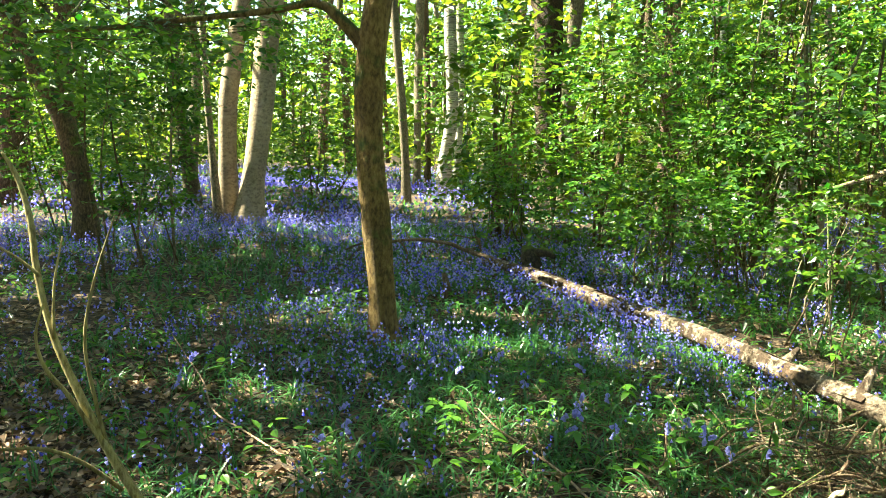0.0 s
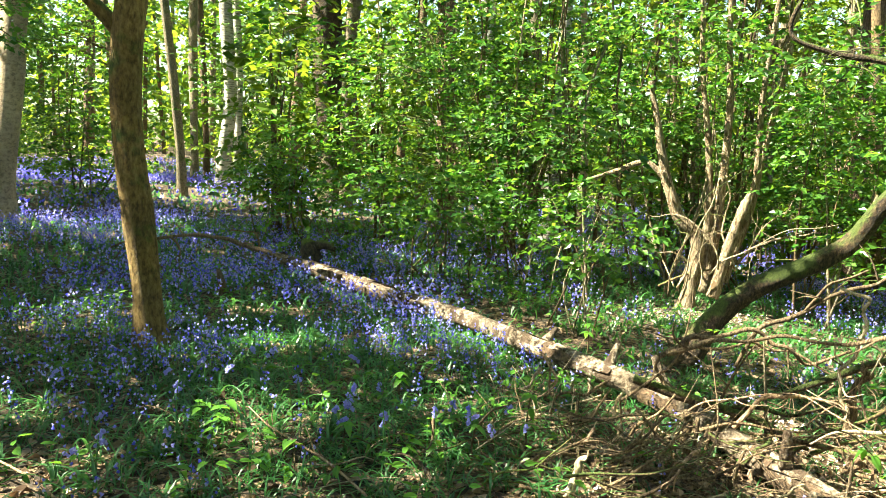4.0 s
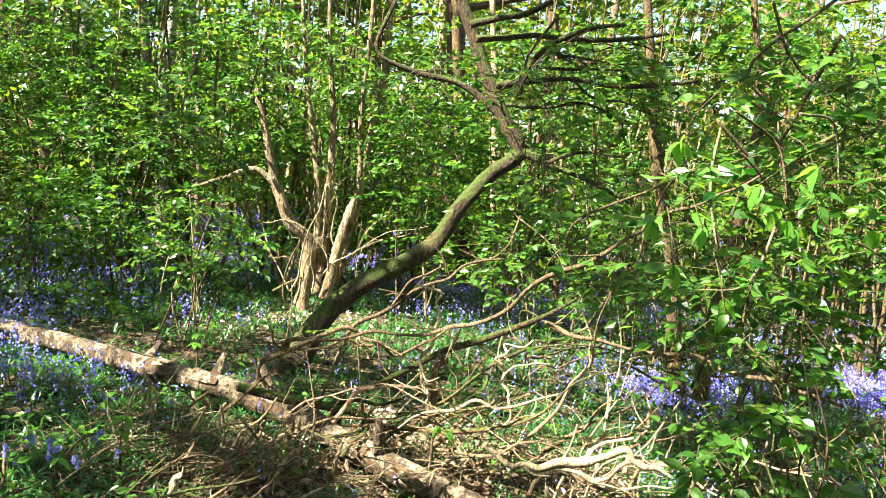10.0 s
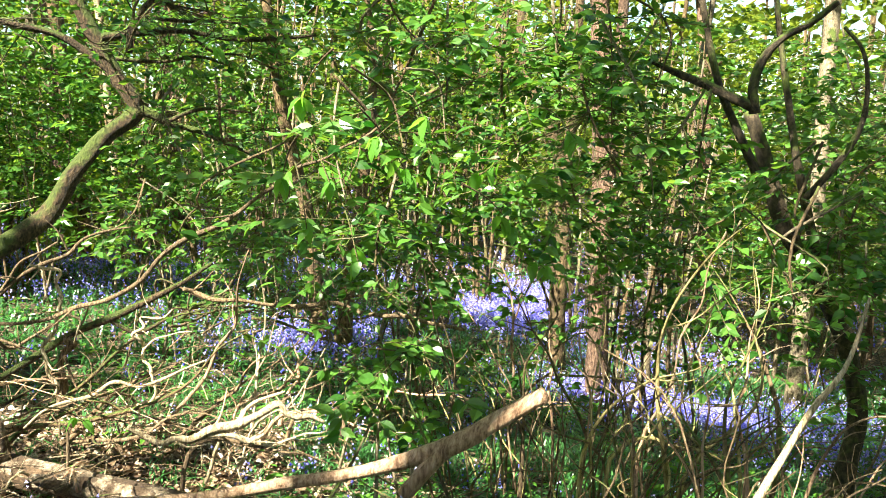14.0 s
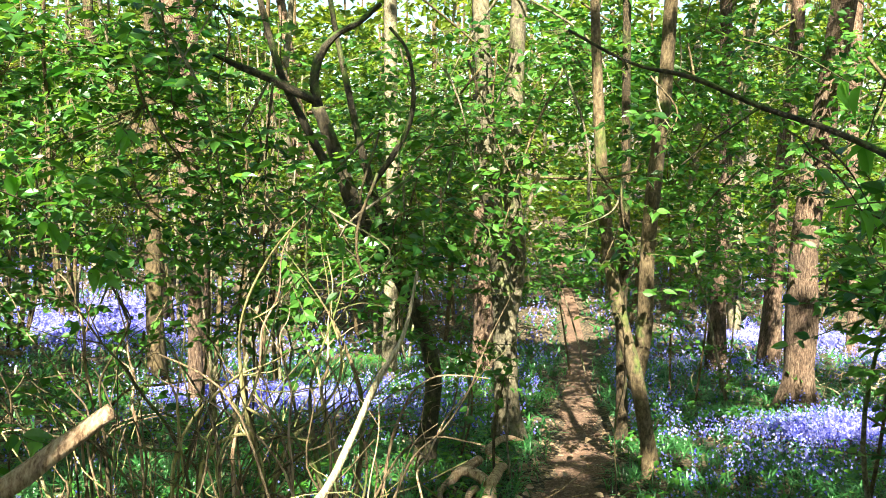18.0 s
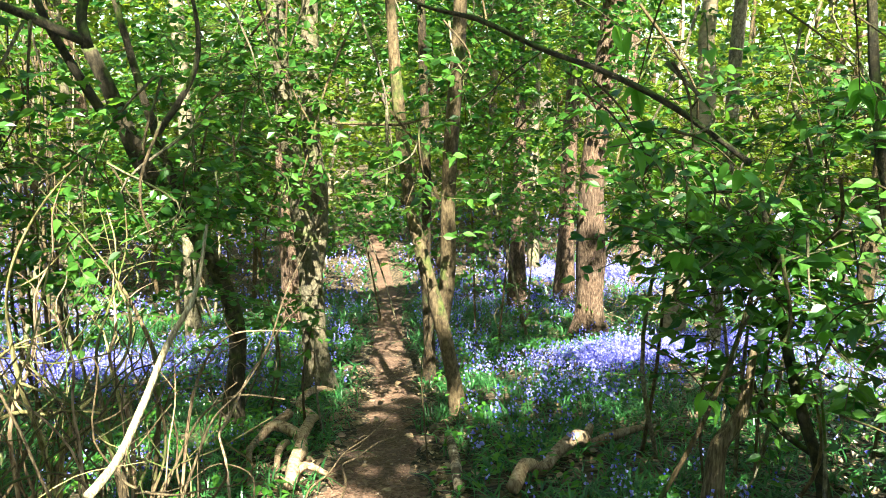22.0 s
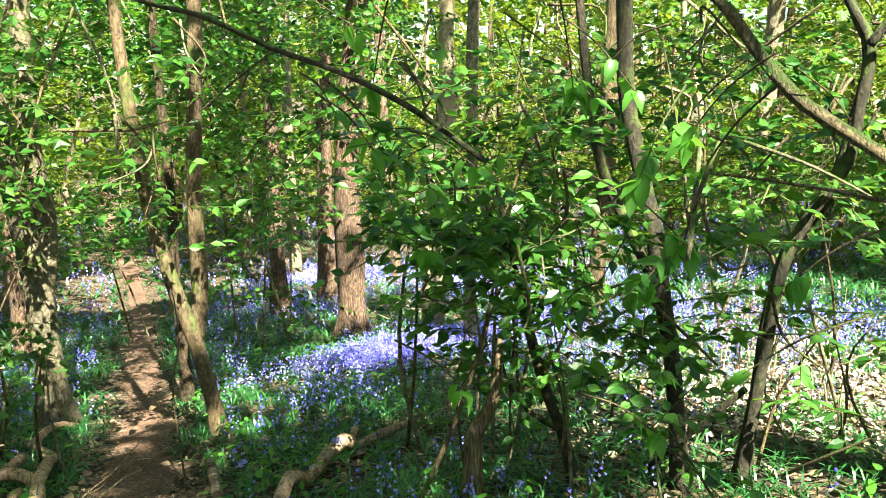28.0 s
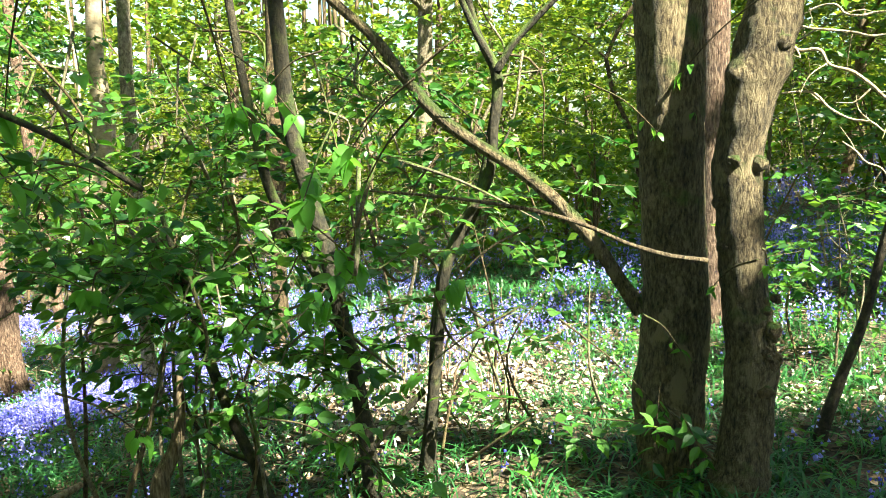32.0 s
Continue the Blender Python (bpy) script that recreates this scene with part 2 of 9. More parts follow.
class Geo:
    """Collects vertices and faces, and makes one mesh of them."""

    def __init__(self):
        self.v, self.f, self.n = [], {}, 0

    def add(self, verts, faces):
        verts, faces = np.asarray(verts, np.float32).reshape(-1, 3), np.asarray(faces, np.int32)
        self.f.setdefault(faces.shape[1], []).append(faces + self.n)
        self.v.append(verts)
        self.n += len(verts)

    def mesh(self, name, mat, smooth=True):
        me = bpy.data.meshes.new(name)
        v = np.concatenate(self.v) if self.v else np.zeros((0, 3), np.float32)
        me.vertices.add(len(v))
        me.vertices.foreach_set("co", v.ravel())
        loops, starts, total = [], [], 0
        for k, fs in self.f.items():
            f = np.concatenate(fs)
            loops.append(f.ravel())
            starts.append(total + k * np.arange(len(f)))
            total += f.size
        me.loops.add(total)
        me.loops.foreach_set("vertex_index", np.concatenate(loops).astype(np.int32))
        starts = np.concatenate(starts).astype(np.int32)
        me.polygons.add(len(starts))
        me.polygons.foreach_set("loop_start", starts)
        me.polygons.foreach_set("use_smooth", np.full(len(starts), smooth))
        me.update(calc_edges=True)
        me.materials.append(mat)
        return me


def part(name, geo, mat, parent=None, label="", smooth=True, kind=""):
    ob = new(name, geo.mesh(name, mat, smooth) if isinstance(geo, Geo) else geo)
    ob.parent = parent
    return tagged(ob, label, kind=kind)


def thing(name, label, category, place=(0, 0, 0), group="", kind=""):
    ob = new(name)
    ob.empty_display_size = 0.1
    ob.matrix_world = Matrix.Translation(place)
    return tagged(ob, label, category, group, kind)


def spline(points, per=4):
    """A smooth line through points (rows of place and radius)."""
    p = np.asarray(points, float)
    if len(p) < 3:
        k = np.linspace(0, 1, per + 1)[:, None]
        return p[:1] * (1 - k) + p[1:2] * k
    t = np.concatenate([[0], np.cumsum(np.linalg.norm(np.diff(p[:, :3], axis=0), axis=1) + 1e-6)])
    slope = np.gradient(p, t, axis=0, edge_order=1)
    u = np.linspace(0, 1, per, endpoint=False)[:, None]
    out = []
    for k in range(len(p) - 1):
        h = t[k + 1] - t[k]
        out.append((2 * u**3 - 3 * u**2 + 1) * p[k] + (u**3 - 2 * u**2 + u) * h * slope[k] + (3 * u**2 - 2 * u**3) * p[k + 1] + (u**3 - u**2) * h * slope[k + 1])
    s = np.vstack([*out, p[-1:]])
    s[:, 3] = np.clip(s[:, 3], p[:, 3].min() * 0.8, None)
    return s


def tube(geo, points, sides=8, per=4, rough=0.06, lumps=0.0, seed=0):
    """A round limb along points (x, y, z, radius) with an uneven skin and closed ends."""
    s = spline(points, per)
    rng = np.random.default_rng(seed)
    line, rad = s[:, :3], s[:, 3].copy()
    tan = np.gradient(line, axis=0)
    tan /= np.linalg.norm(tan, axis=1, keepdims=True) + 1e-9
    ref = np.array([0.31, 0.95, 0.02]) if abs(tan[0][2]) > 0.6 else np.array([0.05, 0.02, 1.0])
    e1 = np.cross(tan, ref)
    e1 /= np.linalg.norm(e1, axis=1, keepdims=True) + 1e-9
    e2 = np.cross(tan, e1)
    a = np.linspace(0, 2 * np.pi, sides, endpoint=False)
    lobes = sum(rng.normal(0, rough) * np.cos(k * a[None] + rng.uniform(0, 6.3) + 0.25 * k * np.arange(len(s))[:, None] / per) for k in (2, 3, 5))
    skin = 1 + lobes + rng.normal(0, rough * 0.5, (len(s), sides))
    if lumps:
        row = np.arange(len(s))[:, None]
        for k in range(int(len(s) * 0.9)):
            at, to, big = rng.uniform(0, len(s)), rng.uniform(0, 2 * np.pi), rng.uniform(0.25, 1.0)
            turn = np.abs((a[None] - to + np.pi) % (2 * np.pi) - np.pi)
            wide, tall = (1.3, 1.0) if k % 4 == 0 else (0.5, 5.0)
            skin = skin + lumps * big * (0.6 if k % 4 == 0 else 1) * np.exp(-((row - at) ** 2) / tall - (turn / wide) ** 2)
    ring = line[:, None] + (e1[:, None] * np.cos(a)[None, :, None] + e2[:, None] * np.sin(a)[None, :, None]) * (rad[:, None] * skin)[..., None]
    n = len(s)
    i, j = np.meshgrid(np.arange(n - 1), np.arange(sides), indexing="ij")
    k = (j + 1) % sides
    quads = np.stack([i * sides + j, i * sides + k, (i + 1) * sides + k, (i + 1) * sides + j], -1).reshape(-1, 4)
    base = geo.n
    geo.add(ring.reshape(-1, 3), quads)
    ends = np.vstack([line[0] - tan[0] * rad[0] * 0.1, line[-1] + tan[-1] * rad[-1] * 0.25])
    jj, kk = np.arange(sides), (np.arange(sides) + 1) % sides
    last = (n - 1) * sides
    geo.add(ends, np.zeros((0, 3), int))
    c0, c1 = n * sides, n * sides + 1
    tri = np.vstack([np.stack([kk, jj, np.full(sides, c0)], -1), np.stack([last + jj, last + kk, np.full(sides, c1)], -1)])
    geo.f.setdefault(3, []).append((tri + base).astype(np.int32))


def soft(v, k=0.6):
    return k * np.log1p(np.exp(np.clip(v / k, -30, 30)))


def relief(x, y):
    """Small unevenness of the wood's floor."""
    return 0.03 * np.sin(2.3 * x + 1.1) * np.sin(1.9 * y + 0.4) + 0.02 * np.sin(5.1 * x - 2.0 * y) * np.sin(4.3 * y + 1.7 * x)


def height(x, y):
    """The floor's height: level to the west, falling to the east and south-east."""
    x, y = np.asarray(x, float), np.asarray(y, float)
    w = 0.35 + 0.65 / (1 + np.exp(np.clip((y - 3.5) / 1.0, -30, 30)))
    return -0.19 * np.minimum(soft(x - 0.9), 16) * w + relief(x, y)


# Leaf outlines: base at the origin, length 1 along y, folded along the midrib
LEAF_FINE = (np.array([(0, 0, 0), (-0.25, 0.25, 0.07), (-0.29, 0.48, 0.08), (-0.14, 0.8, 0.05), (0, 1.08, -0.1), (0.14, 0.8, 0.05), (0.29, 0.48, 0.08), (0.25, 0.25, 0.07), (0, 0.52, 0)]),
             np.array([(0, 8, 1), (1, 8, 2), (2, 8, 3), (3, 8, 4), (4, 8, 5), (5, 8, 6), (6, 8, 7), (7, 8, 0)]))
LEAF_MID = (np.array([(0, 0, 0), (-0.27, 0.3, 0.07), (-0.22, 0.65, 0.07), (0, 1.05, -0.06), (0.22, 0.65, 0.07), (0.27, 0.3, 0.07)]), np.array([(0, 5, 4, 3), (0, 3, 2, 1)]))
LEAF_PLAIN = (np.array([(0, 0, 0), (-0.3, 0.42, 0.08), (0, 1.0, -0.05), (0.3, 0.42, 0.08)]), np.array([(0, 2, 1), (0, 3, 2)]))


def leaves(geo, where, along, up, size, shape):
    """Leaves of one shape at many places; along is each one's length, up its upper side."""
    tv, tf = shape
    along = along / (np.linalg.norm(along, axis=1, keepdims=True) + 1e-9)
    side = np.cross(along, up)
    side /= np.linalg.norm(side, axis=1, keepdims=True) + 1e-9
    top = np.cross(side, along)
    size = np.broadcast_to(np.asarray(size, float), (len(where),))[:, None, None]
    v = where[:, None] + size * (side[:, None] * tv[None, :, :1] + along[:, None] * tv[None, :, 1:2] + top[:, None] * tv[None, :, 2:])
    f = tf[None] + len(tv) * np.arange(len(where))[:, None, None]
    geo.add(v.reshape(-1, 3), f.reshape(-1, tf.shape[1]))


def strips(geo, starts, ends, width, sag=0.0):
    """Thin three-sided twigs from starts to ends."""
    d = ends - starts
    e1 = np.cross(d, (0.3, 0.2, 1.0))
    e1 /= np.linalg.norm(e1, axis=1, keepdims=True) + 1e-9
    e2 = np.cross(d, e1)
    e2 /= np.linalg.norm(e2, axis=1, keepdims=True) + 1e-9
    w = np.broadcast_to(np.asarray(width, float), (len(d),))[:, None]
    ring = [e1 * w, -0.5 * e1 * w + 0.87 * e2 * w, -0.5 * e1 * w - 0.87 * e2 * w]
    v = np.stack([starts + r for r in ring] + [ends + 0.35 * r for r in ring], 1)
    f = np.array([(0, 1, 4, 3), (1, 2, 5, 4), (2, 0, 3, 5)])[None] + 6 * np.arange(len(d))[:, None, None]
    geo.add(v.reshape(-1, 3), f.reshape(-1, 4))


def sprays(geo, twigs, rng, origin, heading, length, size, per, shape, tilt=0.75):
    """Twigs with leaves set to either side of them, nearly level, as on hazel."""
    n = len(origin)
    heading = heading / (np.linalg.norm(heading, axis=1, keepdims=True) + 1e-9)
    end = origin + heading * length[:, None]
    end[:, 2] -= 0.12 * length
    if twigs is not None:
        strips(twigs, origin, end, 0.0022 + 0.004 * length)
    k = (np.arange(per) + 0.7) / per
    k = np.clip(k[None] + rng.uniform(-0.06, 0.06, (n, per)), 0.02, 1)
    pos = origin[:, None] + (end - origin)[:, None] * k[..., None]
    flat = np.cross(heading, (0, 0, 1.0))
    flat /= np.linalg.norm(flat, axis=1, keepdims=True) + 1e-9
    sgn = np.where(np.arange(per) % 2, 1.0, -1.0)[None, :, None]
    along = heading[:, None] * 0.7 + flat[:, None] * sgn + rng.normal(0, 0.35, (n, per, 3))
    along[..., 2] -= 0.25
    up = np.array((0, 0, 1.0)) + rng.normal(0, tilt, (n, per, 3))
    sz = size * rng.uniform(0.55, 1.15, n * per)
    leaves(geo, pos.reshape(-1, 3), along.reshape(-1, 3), up.reshape(-1, 3), sz, shape)

# ---- the wood's floor ----
PATH_LINE = [(-6.0, 1.2, 0.62), (-2.5, 0.1, 0.62), (0.4, -0.55, 0.62), (2.4, -1.0, 0.6), (4.05, -1.52, 0.56), (6.28, -2.26, 0.46), (8.7, -2.89, 0.38), (12.5, -3.95, 0.3), (17.3, -5.17, 0.33), (24.2, -6.58, 0.4), (36.0, -9.0, 0.5)]


def path_distance(x, y):
    """How far a place lies from the footpath's middle, and the path's width there."""
    best, wide = np.full(np.shape(x), 1e3), np.zeros(np.shape(x))
    for (ax, ay, aw), (bx, by, bw) in zip(PATH_LINE, PATH_LINE[1:]):
        k = np.clip(((x - ax) * (bx - ax) + (y - ay) * (by - ay)) / ((bx - ax) ** 2 + (by - ay) ** 2), 0, 1)
        d = np.hypot(x - ax - k * (bx - ax), y - ay - k * (by - ay))
        wide = np.where(d < best, aw + k * (bw - aw), wide)
        best = np.minimum(best, d)
    return best, wide


def build_ground():
    geo = Geo()
    c = np.concatenate([np.linspace(-400, -45, 10), np.linspace(-40, -14, 14), np.linspace(-13, 13, 131), np.linspace(14, 40, 27), np.linspace(45, 400, 10)])
    x, y = np.meshgrid(c, c, indexing="ij")
    d, w = path_distance(x, y)
    z = height(x, y) - 0.05 * np.exp(-((d / (w * 0.6 + 0.01)) ** 2))
    n = len(c)
    i, j = np.meshgrid(np.arange(n - 1), np.arange(n - 1), indexing="ij")
    f = np.stack([i * n + j, (i + 1) * n + j, (i + 1) * n + j + 1, i * n + j + 1], -1).reshape(-1, 4)
    geo.add(np.stack([x, y, z], -1), f)
    tagged(part("ground", geo, FLOOR), "woodland floor of brown leaf litter and earth", "ground", kind="structure")
    geo = Geo()
    rng = np.random.default_rng(5)
    pts = spline([(x, y, 0, w) for x, y, w in PATH_LINE], 16)
    t = np.gradient(pts[:, :2], axis=0)
    t /= np.linalg.norm(t, axis=1, keepdims=True)
    across = np.array([-1, -0.8, -0.4, 0, 0.4, 0.8, 1])
    half = (pts[:, 3] / 2)[:, None] * (1 + rng.normal(0, 0.06, (len(pts), 1)) + 0.12 * np.sin(np.arange(len(pts)) * 0.9)[:, None])
    px = pts[:, :1] - t[:, 1:] * across * half
    py = pts[:, 1:2] + t[:, :1] * across * half
    d, w = path_distance(px, py)
    pz = height(px, py) - 0.05 * np.exp(-((d / (w * 0.6)) ** 2)) + 0.022 * (1 - across**4) - 0.01 + 0.035 / (1 + np.exp(np.clip((8.6 - px) * 4, -30, 30))) + 0.03 / (1 + np.exp(np.clip((12.2 - px) * 4, -30, 30))) + rng.normal(0, 0.004, px.shape)
    n, m = px.shape
    i, j = np.meshgrid(np.arange(n - 1), np.arange(m - 1), indexing="ij")
    geo.add(np.stack([px, py, pz], -1), np.stack([i * m + j, i * m + j + 1, (i + 1) * m + j + 1, (i + 1) * m + j], -1).reshape(-1, 4)[:, ::-1])
    tagged(part("footpath", geo, TRODDEN), "narrow trodden footpath of bare brown earth", "path", kind="structure")


build_ground()

# ---- trees ----
tree_count = [0]


def inside(rng, n, shell=0.35):
    """Places in a ball of radius 1, fewer at its heart."""
    v = rng.normal(0, 1, (n, 3))
    v /= np.linalg.norm(v, axis=1, keepdims=True)
    return v * rng.uniform(shell, 1, (n, 1)) ** 0.6


# Sun patches fitted to the camera's view, leaves cleared above them: place, half length, half width, heading
GLEAMS = [(6.9, -4.7, 0.8, 0.6, -131), (17.3, -8.6, 1.4, 1.6, -109), (18.0, -4.7, 1.2, 0.9, -109), (9.6, 0.2, 0.45, 1.0, -121), (4.3, -1.4, 0.16, 0.12, -121), (8.9, -2.9, 0.35, 0.3, -132),
          (8.3, -5.9, 0.5, 0.7, -136), (13.0, -9.0, 0.9, 2.6, -149), (4.1, -5.6, 0.8, 1.3, -151), (3.6, -6.8, 1.0, 0.8, -155)]
GLEAMS += [(5.0, -8.0, 1.5, 1.3, 165), (2.0, -6.3, 0.8, 0.8, 177), (7.6, -7.8, 1.0, 1.4, 169), (13.4, 3.6, 1.5, 1.2, -13), (8.4, 4.0, 0.4, 0.5, -32),
           (4.8, 2.8, 0.6, 0.5, -28), (4.7, 1.7, 0.6, 0.4, -34), (14.5, 0.7, 1.0, 1.8, -17), (5.4, 3.7, 0.5, 0.6, -6), (5.3, 6.8, 0.5, 1.2, -4)]
GLEAMS += [(-0.8, 4.0, 0.16, 0.22, 5), (-4.0, 10.0, 0.4, 0.7, 11), (0.6, 16.0, 1.6, 2.6, 32), (2.4, 5.0, 0.25, 0.9, 60), (-2.6, 12.0, 0.5, 0.8, 0)]

GLEAMS += [(4.3, 1.6, 0.8, 0.9, 0), (5.2, 1.0, 0.5, 0.5, 0), (3.95, 0.3, 0.3, 0.25, 0), (-0.65, 2.05, 0.2, 0.28, 0), (0.2, 5.2, 0.3, 0.2, 0), (-1.2, 11.3, 0.8, 0.6, 0), (5.9, 6.8, 0.6, 0.6, 0), (1.2, 2.5, 0.35, 0.2, 0),
           (11.7, -2.3, 0.3, 0.4, 0), (9.3, -5.5, 0.4, 0.5, 0), (4.2, -6.2, 1.8, 1.5, 20), (2.9, -5.5, 1.3, 1.2, 0), (5.0, -8.2, 2.0, 1.5, 0)]
GLEAMS += [(3.4, 9.7, 1.0, 0.8, 0), (6.5, -2.1, 0.4, 0.2, 20), (5.3, -2.5, 0.25, 0.2, 0), (6.2, -3.4, 0.5, 0.25, 40), (7.4, 0.4, 0.4, 0.4, 0)]
GLEAMS += [(0.7, -6.0, 1.0, 0.4, -10), (2.0, -4.3, 0.2, 0.3, 0)]
GLEAMS += [(2.75, 3.6, 0.14, 0.42, 10), (2.75, 2.9, 0.22, 0.2, 0), (3.4, 2.5, 0.3, 0.3, 0), (3.7, 3.2, 0.25, 0.25, 0), (3.1, 2.1, 0.25, 0.25, 0), (2.35, 4.6, 0.15, 0.4, 25)]
# the wide patches: a bright strip by the pines, the far glades, the litter behind the bushes, the path
PATCHES = [(6.3, -4.4, 0.95, 0.26, -72), (6.0, -5.8, 0.9, 0.32, -88), (15.7, -9.2, 2.2, 1.2, -30), (12.5, -9.3, 1.5, 0.8, 0), (17.0, -8.3, 1.5, 1.0, 0), (18.5, -4.7, 1.6, 0.8, 0), (8.4, 0.5, 1.0, 0.48, 95),
           (5.1, -5.1, 0.8, 0.5, 0), (3.2, -4.85, 1.0, 0.5, -30), (2.7, -5.6, 0.9, 0.7, 0), (2.2, -4.5, 0.6, 0.35, 0), (3.1, -6.9, 1.2, 0.9, 0), (5.4, -5.9, 0.8, 0.6, 0), (10.4, -8.9, 1.5, 0.7, 0), (8.1, -8.5, 1.5, 1.0, 0),
           (11.5, 3.5, 1.3, 0.55, 0), (14.5, 3.1, 2.0, 0.7, -10), (16.6, 4.3, 1.2, 0.7, 0), (7.3, 3.8, 1.0, 0.35, -10), (8.4, 10.8, 0.8, 0.6, 30), (4.6, 6.75, 1.0, 0.38, 20), (4.1, 3.3, 0.7, 0.4, -20), (4.9, 2.9, 0.6, 0.4, 0),
           (-3.4, 20.3, 2.4, 1.0, -40), (0.7, -5.25, 0.5, 0.3, 0), (3.95, -1.25, 0.34, 0.26, 0), (4.6, -1.2, 0.4, 0.16, -10), (7.8, -2.6, 0.24, 0.36, 0)]
GLEAMS += PATCHES + [(10.1, -3.3, 0.3, 0.3, 0), (5.6, -1.95, 0.07, 0.16, 0), (6.6, -2.3, 0.08, 0.14, 0), (3.5, 3.75, 0.35, 0.3, 0), (5.1, 2.5, 0.4, 0.3, 0), (-0.7, 3.4, 0.18, 0.12, 0), (-6.0, 12.1, 0.6, 0.4, 0)]
# the sun on the upper side of the log, with gaps
GLEAMS += [(0.9 + 0.47 * k, 7.65 - 1.06 * k, 0.17, 0.36, 25) for k in (0.3, 1.0, 2.1, 2.9, 3.6)]
GLEAMS += [(2.85, 2.95, 0.18, 0.36, 10), (2.98, 2.3, 0.2, 0.3, 0), (6.2, 0.4, 0.8, 0.5, 0), (5.6, 1.0, 0.5, 0.4, 0), (3.9, -0.55, 0.8, 0.25, -12), (5.8, 6.95, 0.7, 0.35, 0), (7.6, -1.95, 0.7, 0.22, -12), (9.3, -2.1, 0.6, 0.3, -12), (6.3, -2.6, 0.5, 0.16, -12), (7.2, -2.85, 0.5, 0.14, -12), (8.3, -5.15, 0.3, 0.3, -12), (10.2, -5.6, 0.8, 0.3, -12), (12.6, -6.7, 0.9, 0.3, -12), (12.4, -5.8, 0.9, 0.3, -12), (2.1, -4.3, 0.5, 0.18, -12)]
GLEAMS += [(6.0, -0.65, 0.7, 0.35, -12), (5.2, -0.25, 0.5, 0.25, -12), (2.6, 9.1, 0.7, 0.45, 0), (-0.35, 2.05, 0.4, 0.2, 0), (2.0, -3.95, 0.5, 0.24, -12), (1.6, -3.65, 0.4, 0.2, 0), (2.5, -3.8, 0.4, 0.18, -12), (2.8, -2.92, 0.45, 0.25, -12), (4.6, -3.7, 0.7, 0.28, -12), (3.9, -3.45, 0.4, 0.2, -12), (3.4, -3.95, 0.5, 0.22, -12), (6.6, 4.6, 1.0, 0.6, 0), (7.7, 4.7, 0.8, 0.6, 0), (5.8, 3.6, 0.7, 0.5, 0), (3.3, 0.75, 0.35, 0.3, 0), (3.55, 0.3, 0.35, 0.2, 0), (2.95, 1.3, 0.3, 0.25, 0), (1.7, -4.8, 0.5, 0.3, 0), (0.6, -6.6, 1.4, 0.9, 0), (0.3, 4.9, 0.2, 0.12, 10)]
fleck_rng = random.Random(12)
for (x0, x1), (y0, y1), (least, most), flecks in (((-3, 9), (-8, 9), (0.05, 0.14), 60), ((-2.2, 2.0), (2.3, 6.5), (0.06, 0.23), 150), ((2.0, 6.5), (-6.5, -2.4), (0.08, 0.24), 120), ((4.5, 9.5), (-6, -2.9), (0.06, 0.2), 30)):
    spots = [(fleck_rng.uniform(x0, x1), fleck_rng.uniform(y0, y1), fleck_rng.uniform(least, most), 0.7 * fleck_rng.uniform(least, most), fleck_rng.uniform(0, 180)) for _ in range(flecks)]
    GLEAMS += [g for g in spots if path_distance(np.array(g[0]), np.array(g[1]))[0] > 0.55]


def in_gleam(p, shafts=None):
    """Whether leaves at p would block the sun from one of the chosen patches."""
    q = np.array(p, float)
    for _ in range(3):
        k = (q[:, 2] - height(q[:, 0], q[:, 1])) / SUN.z
        q = q - k[:, None] * np.array(SUN)
    x, y = q[:, 0], q[:, 1]
    wave = 0.22 * np.sin(4.1 * x + 2.0 * y) + 0.2 * np.sin(5.3 * y - 2.7 * x + 1.0)
    out = np.zeros(len(q), bool)
    for gx, gy, a, b, turn in shafts or GLEAMS:
        c, s = math.cos(radians(turn)), math.sin(radians(turn))
        u, v = (x - gx) * c + (y - gy) * s, (y - gy) * c - (x - gx) * s
        out |= (u / a) ** 2 + (v / b) ** 2 < 1.5 + 1.6 * wave
    return out


def canopy(geo, rng, base, centre, radii, count, size):
    """A crown's leaves, in clumps, without those that would block a chosen sun patch."""
    o = inside(rng, count, 0.05) * radii + centre
    p = (o[:, None] + rng.normal(0, 0.32, (count, 9, 3)) * (1, 1, 0.6)).reshape(-1, 3)
    world_p = p + base
    p = p[(world_p[:, 2] > 4.4) & ~in_gleam(world_p)]
    if len(p):
        leaves(geo, p, rng.normal(0, 1, p.shape) * (1, 1, 0.5), np.array((0, 0, 1.0)) + rng.normal(0, 0.5, p.shape), size * rng.uniform(0.7, 1.2, len(p)), LEAF_PLAIN)


def crook(geo, p, seed):
    """A dead limb's line made knotty and uneven, with short broken side twigs added to geo."""
    rng = np.random.default_rng(seed)
    q = np.repeat(p, 2, 0)[:-1]
    q[1::2] = (p[:-1] + p[1:]) / 2
    q[1:-1, :3] += rng.normal(0, 0.014, (len(q) - 2, 3))
    q[:, 3] *= 0.74 * rng.uniform(0.85, 1.2, len(q))
    for at in q[1:-1:2]:
        d = rng.normal(0, 1, 3)
        d *= rng.uniform(0.06, 0.24) / np.linalg.norm(d)
        mid = at[:3] + d * 0.5 + rng.normal(0, 0.015, 3)
        tube(geo, np.array([(*at[:3], at[3] * 0.55), (*mid, at[3] * 0.4), (*(at[:3] + d), at[3] * 0.2)]), 5, 3, 0.07, 0, seed)
    return q


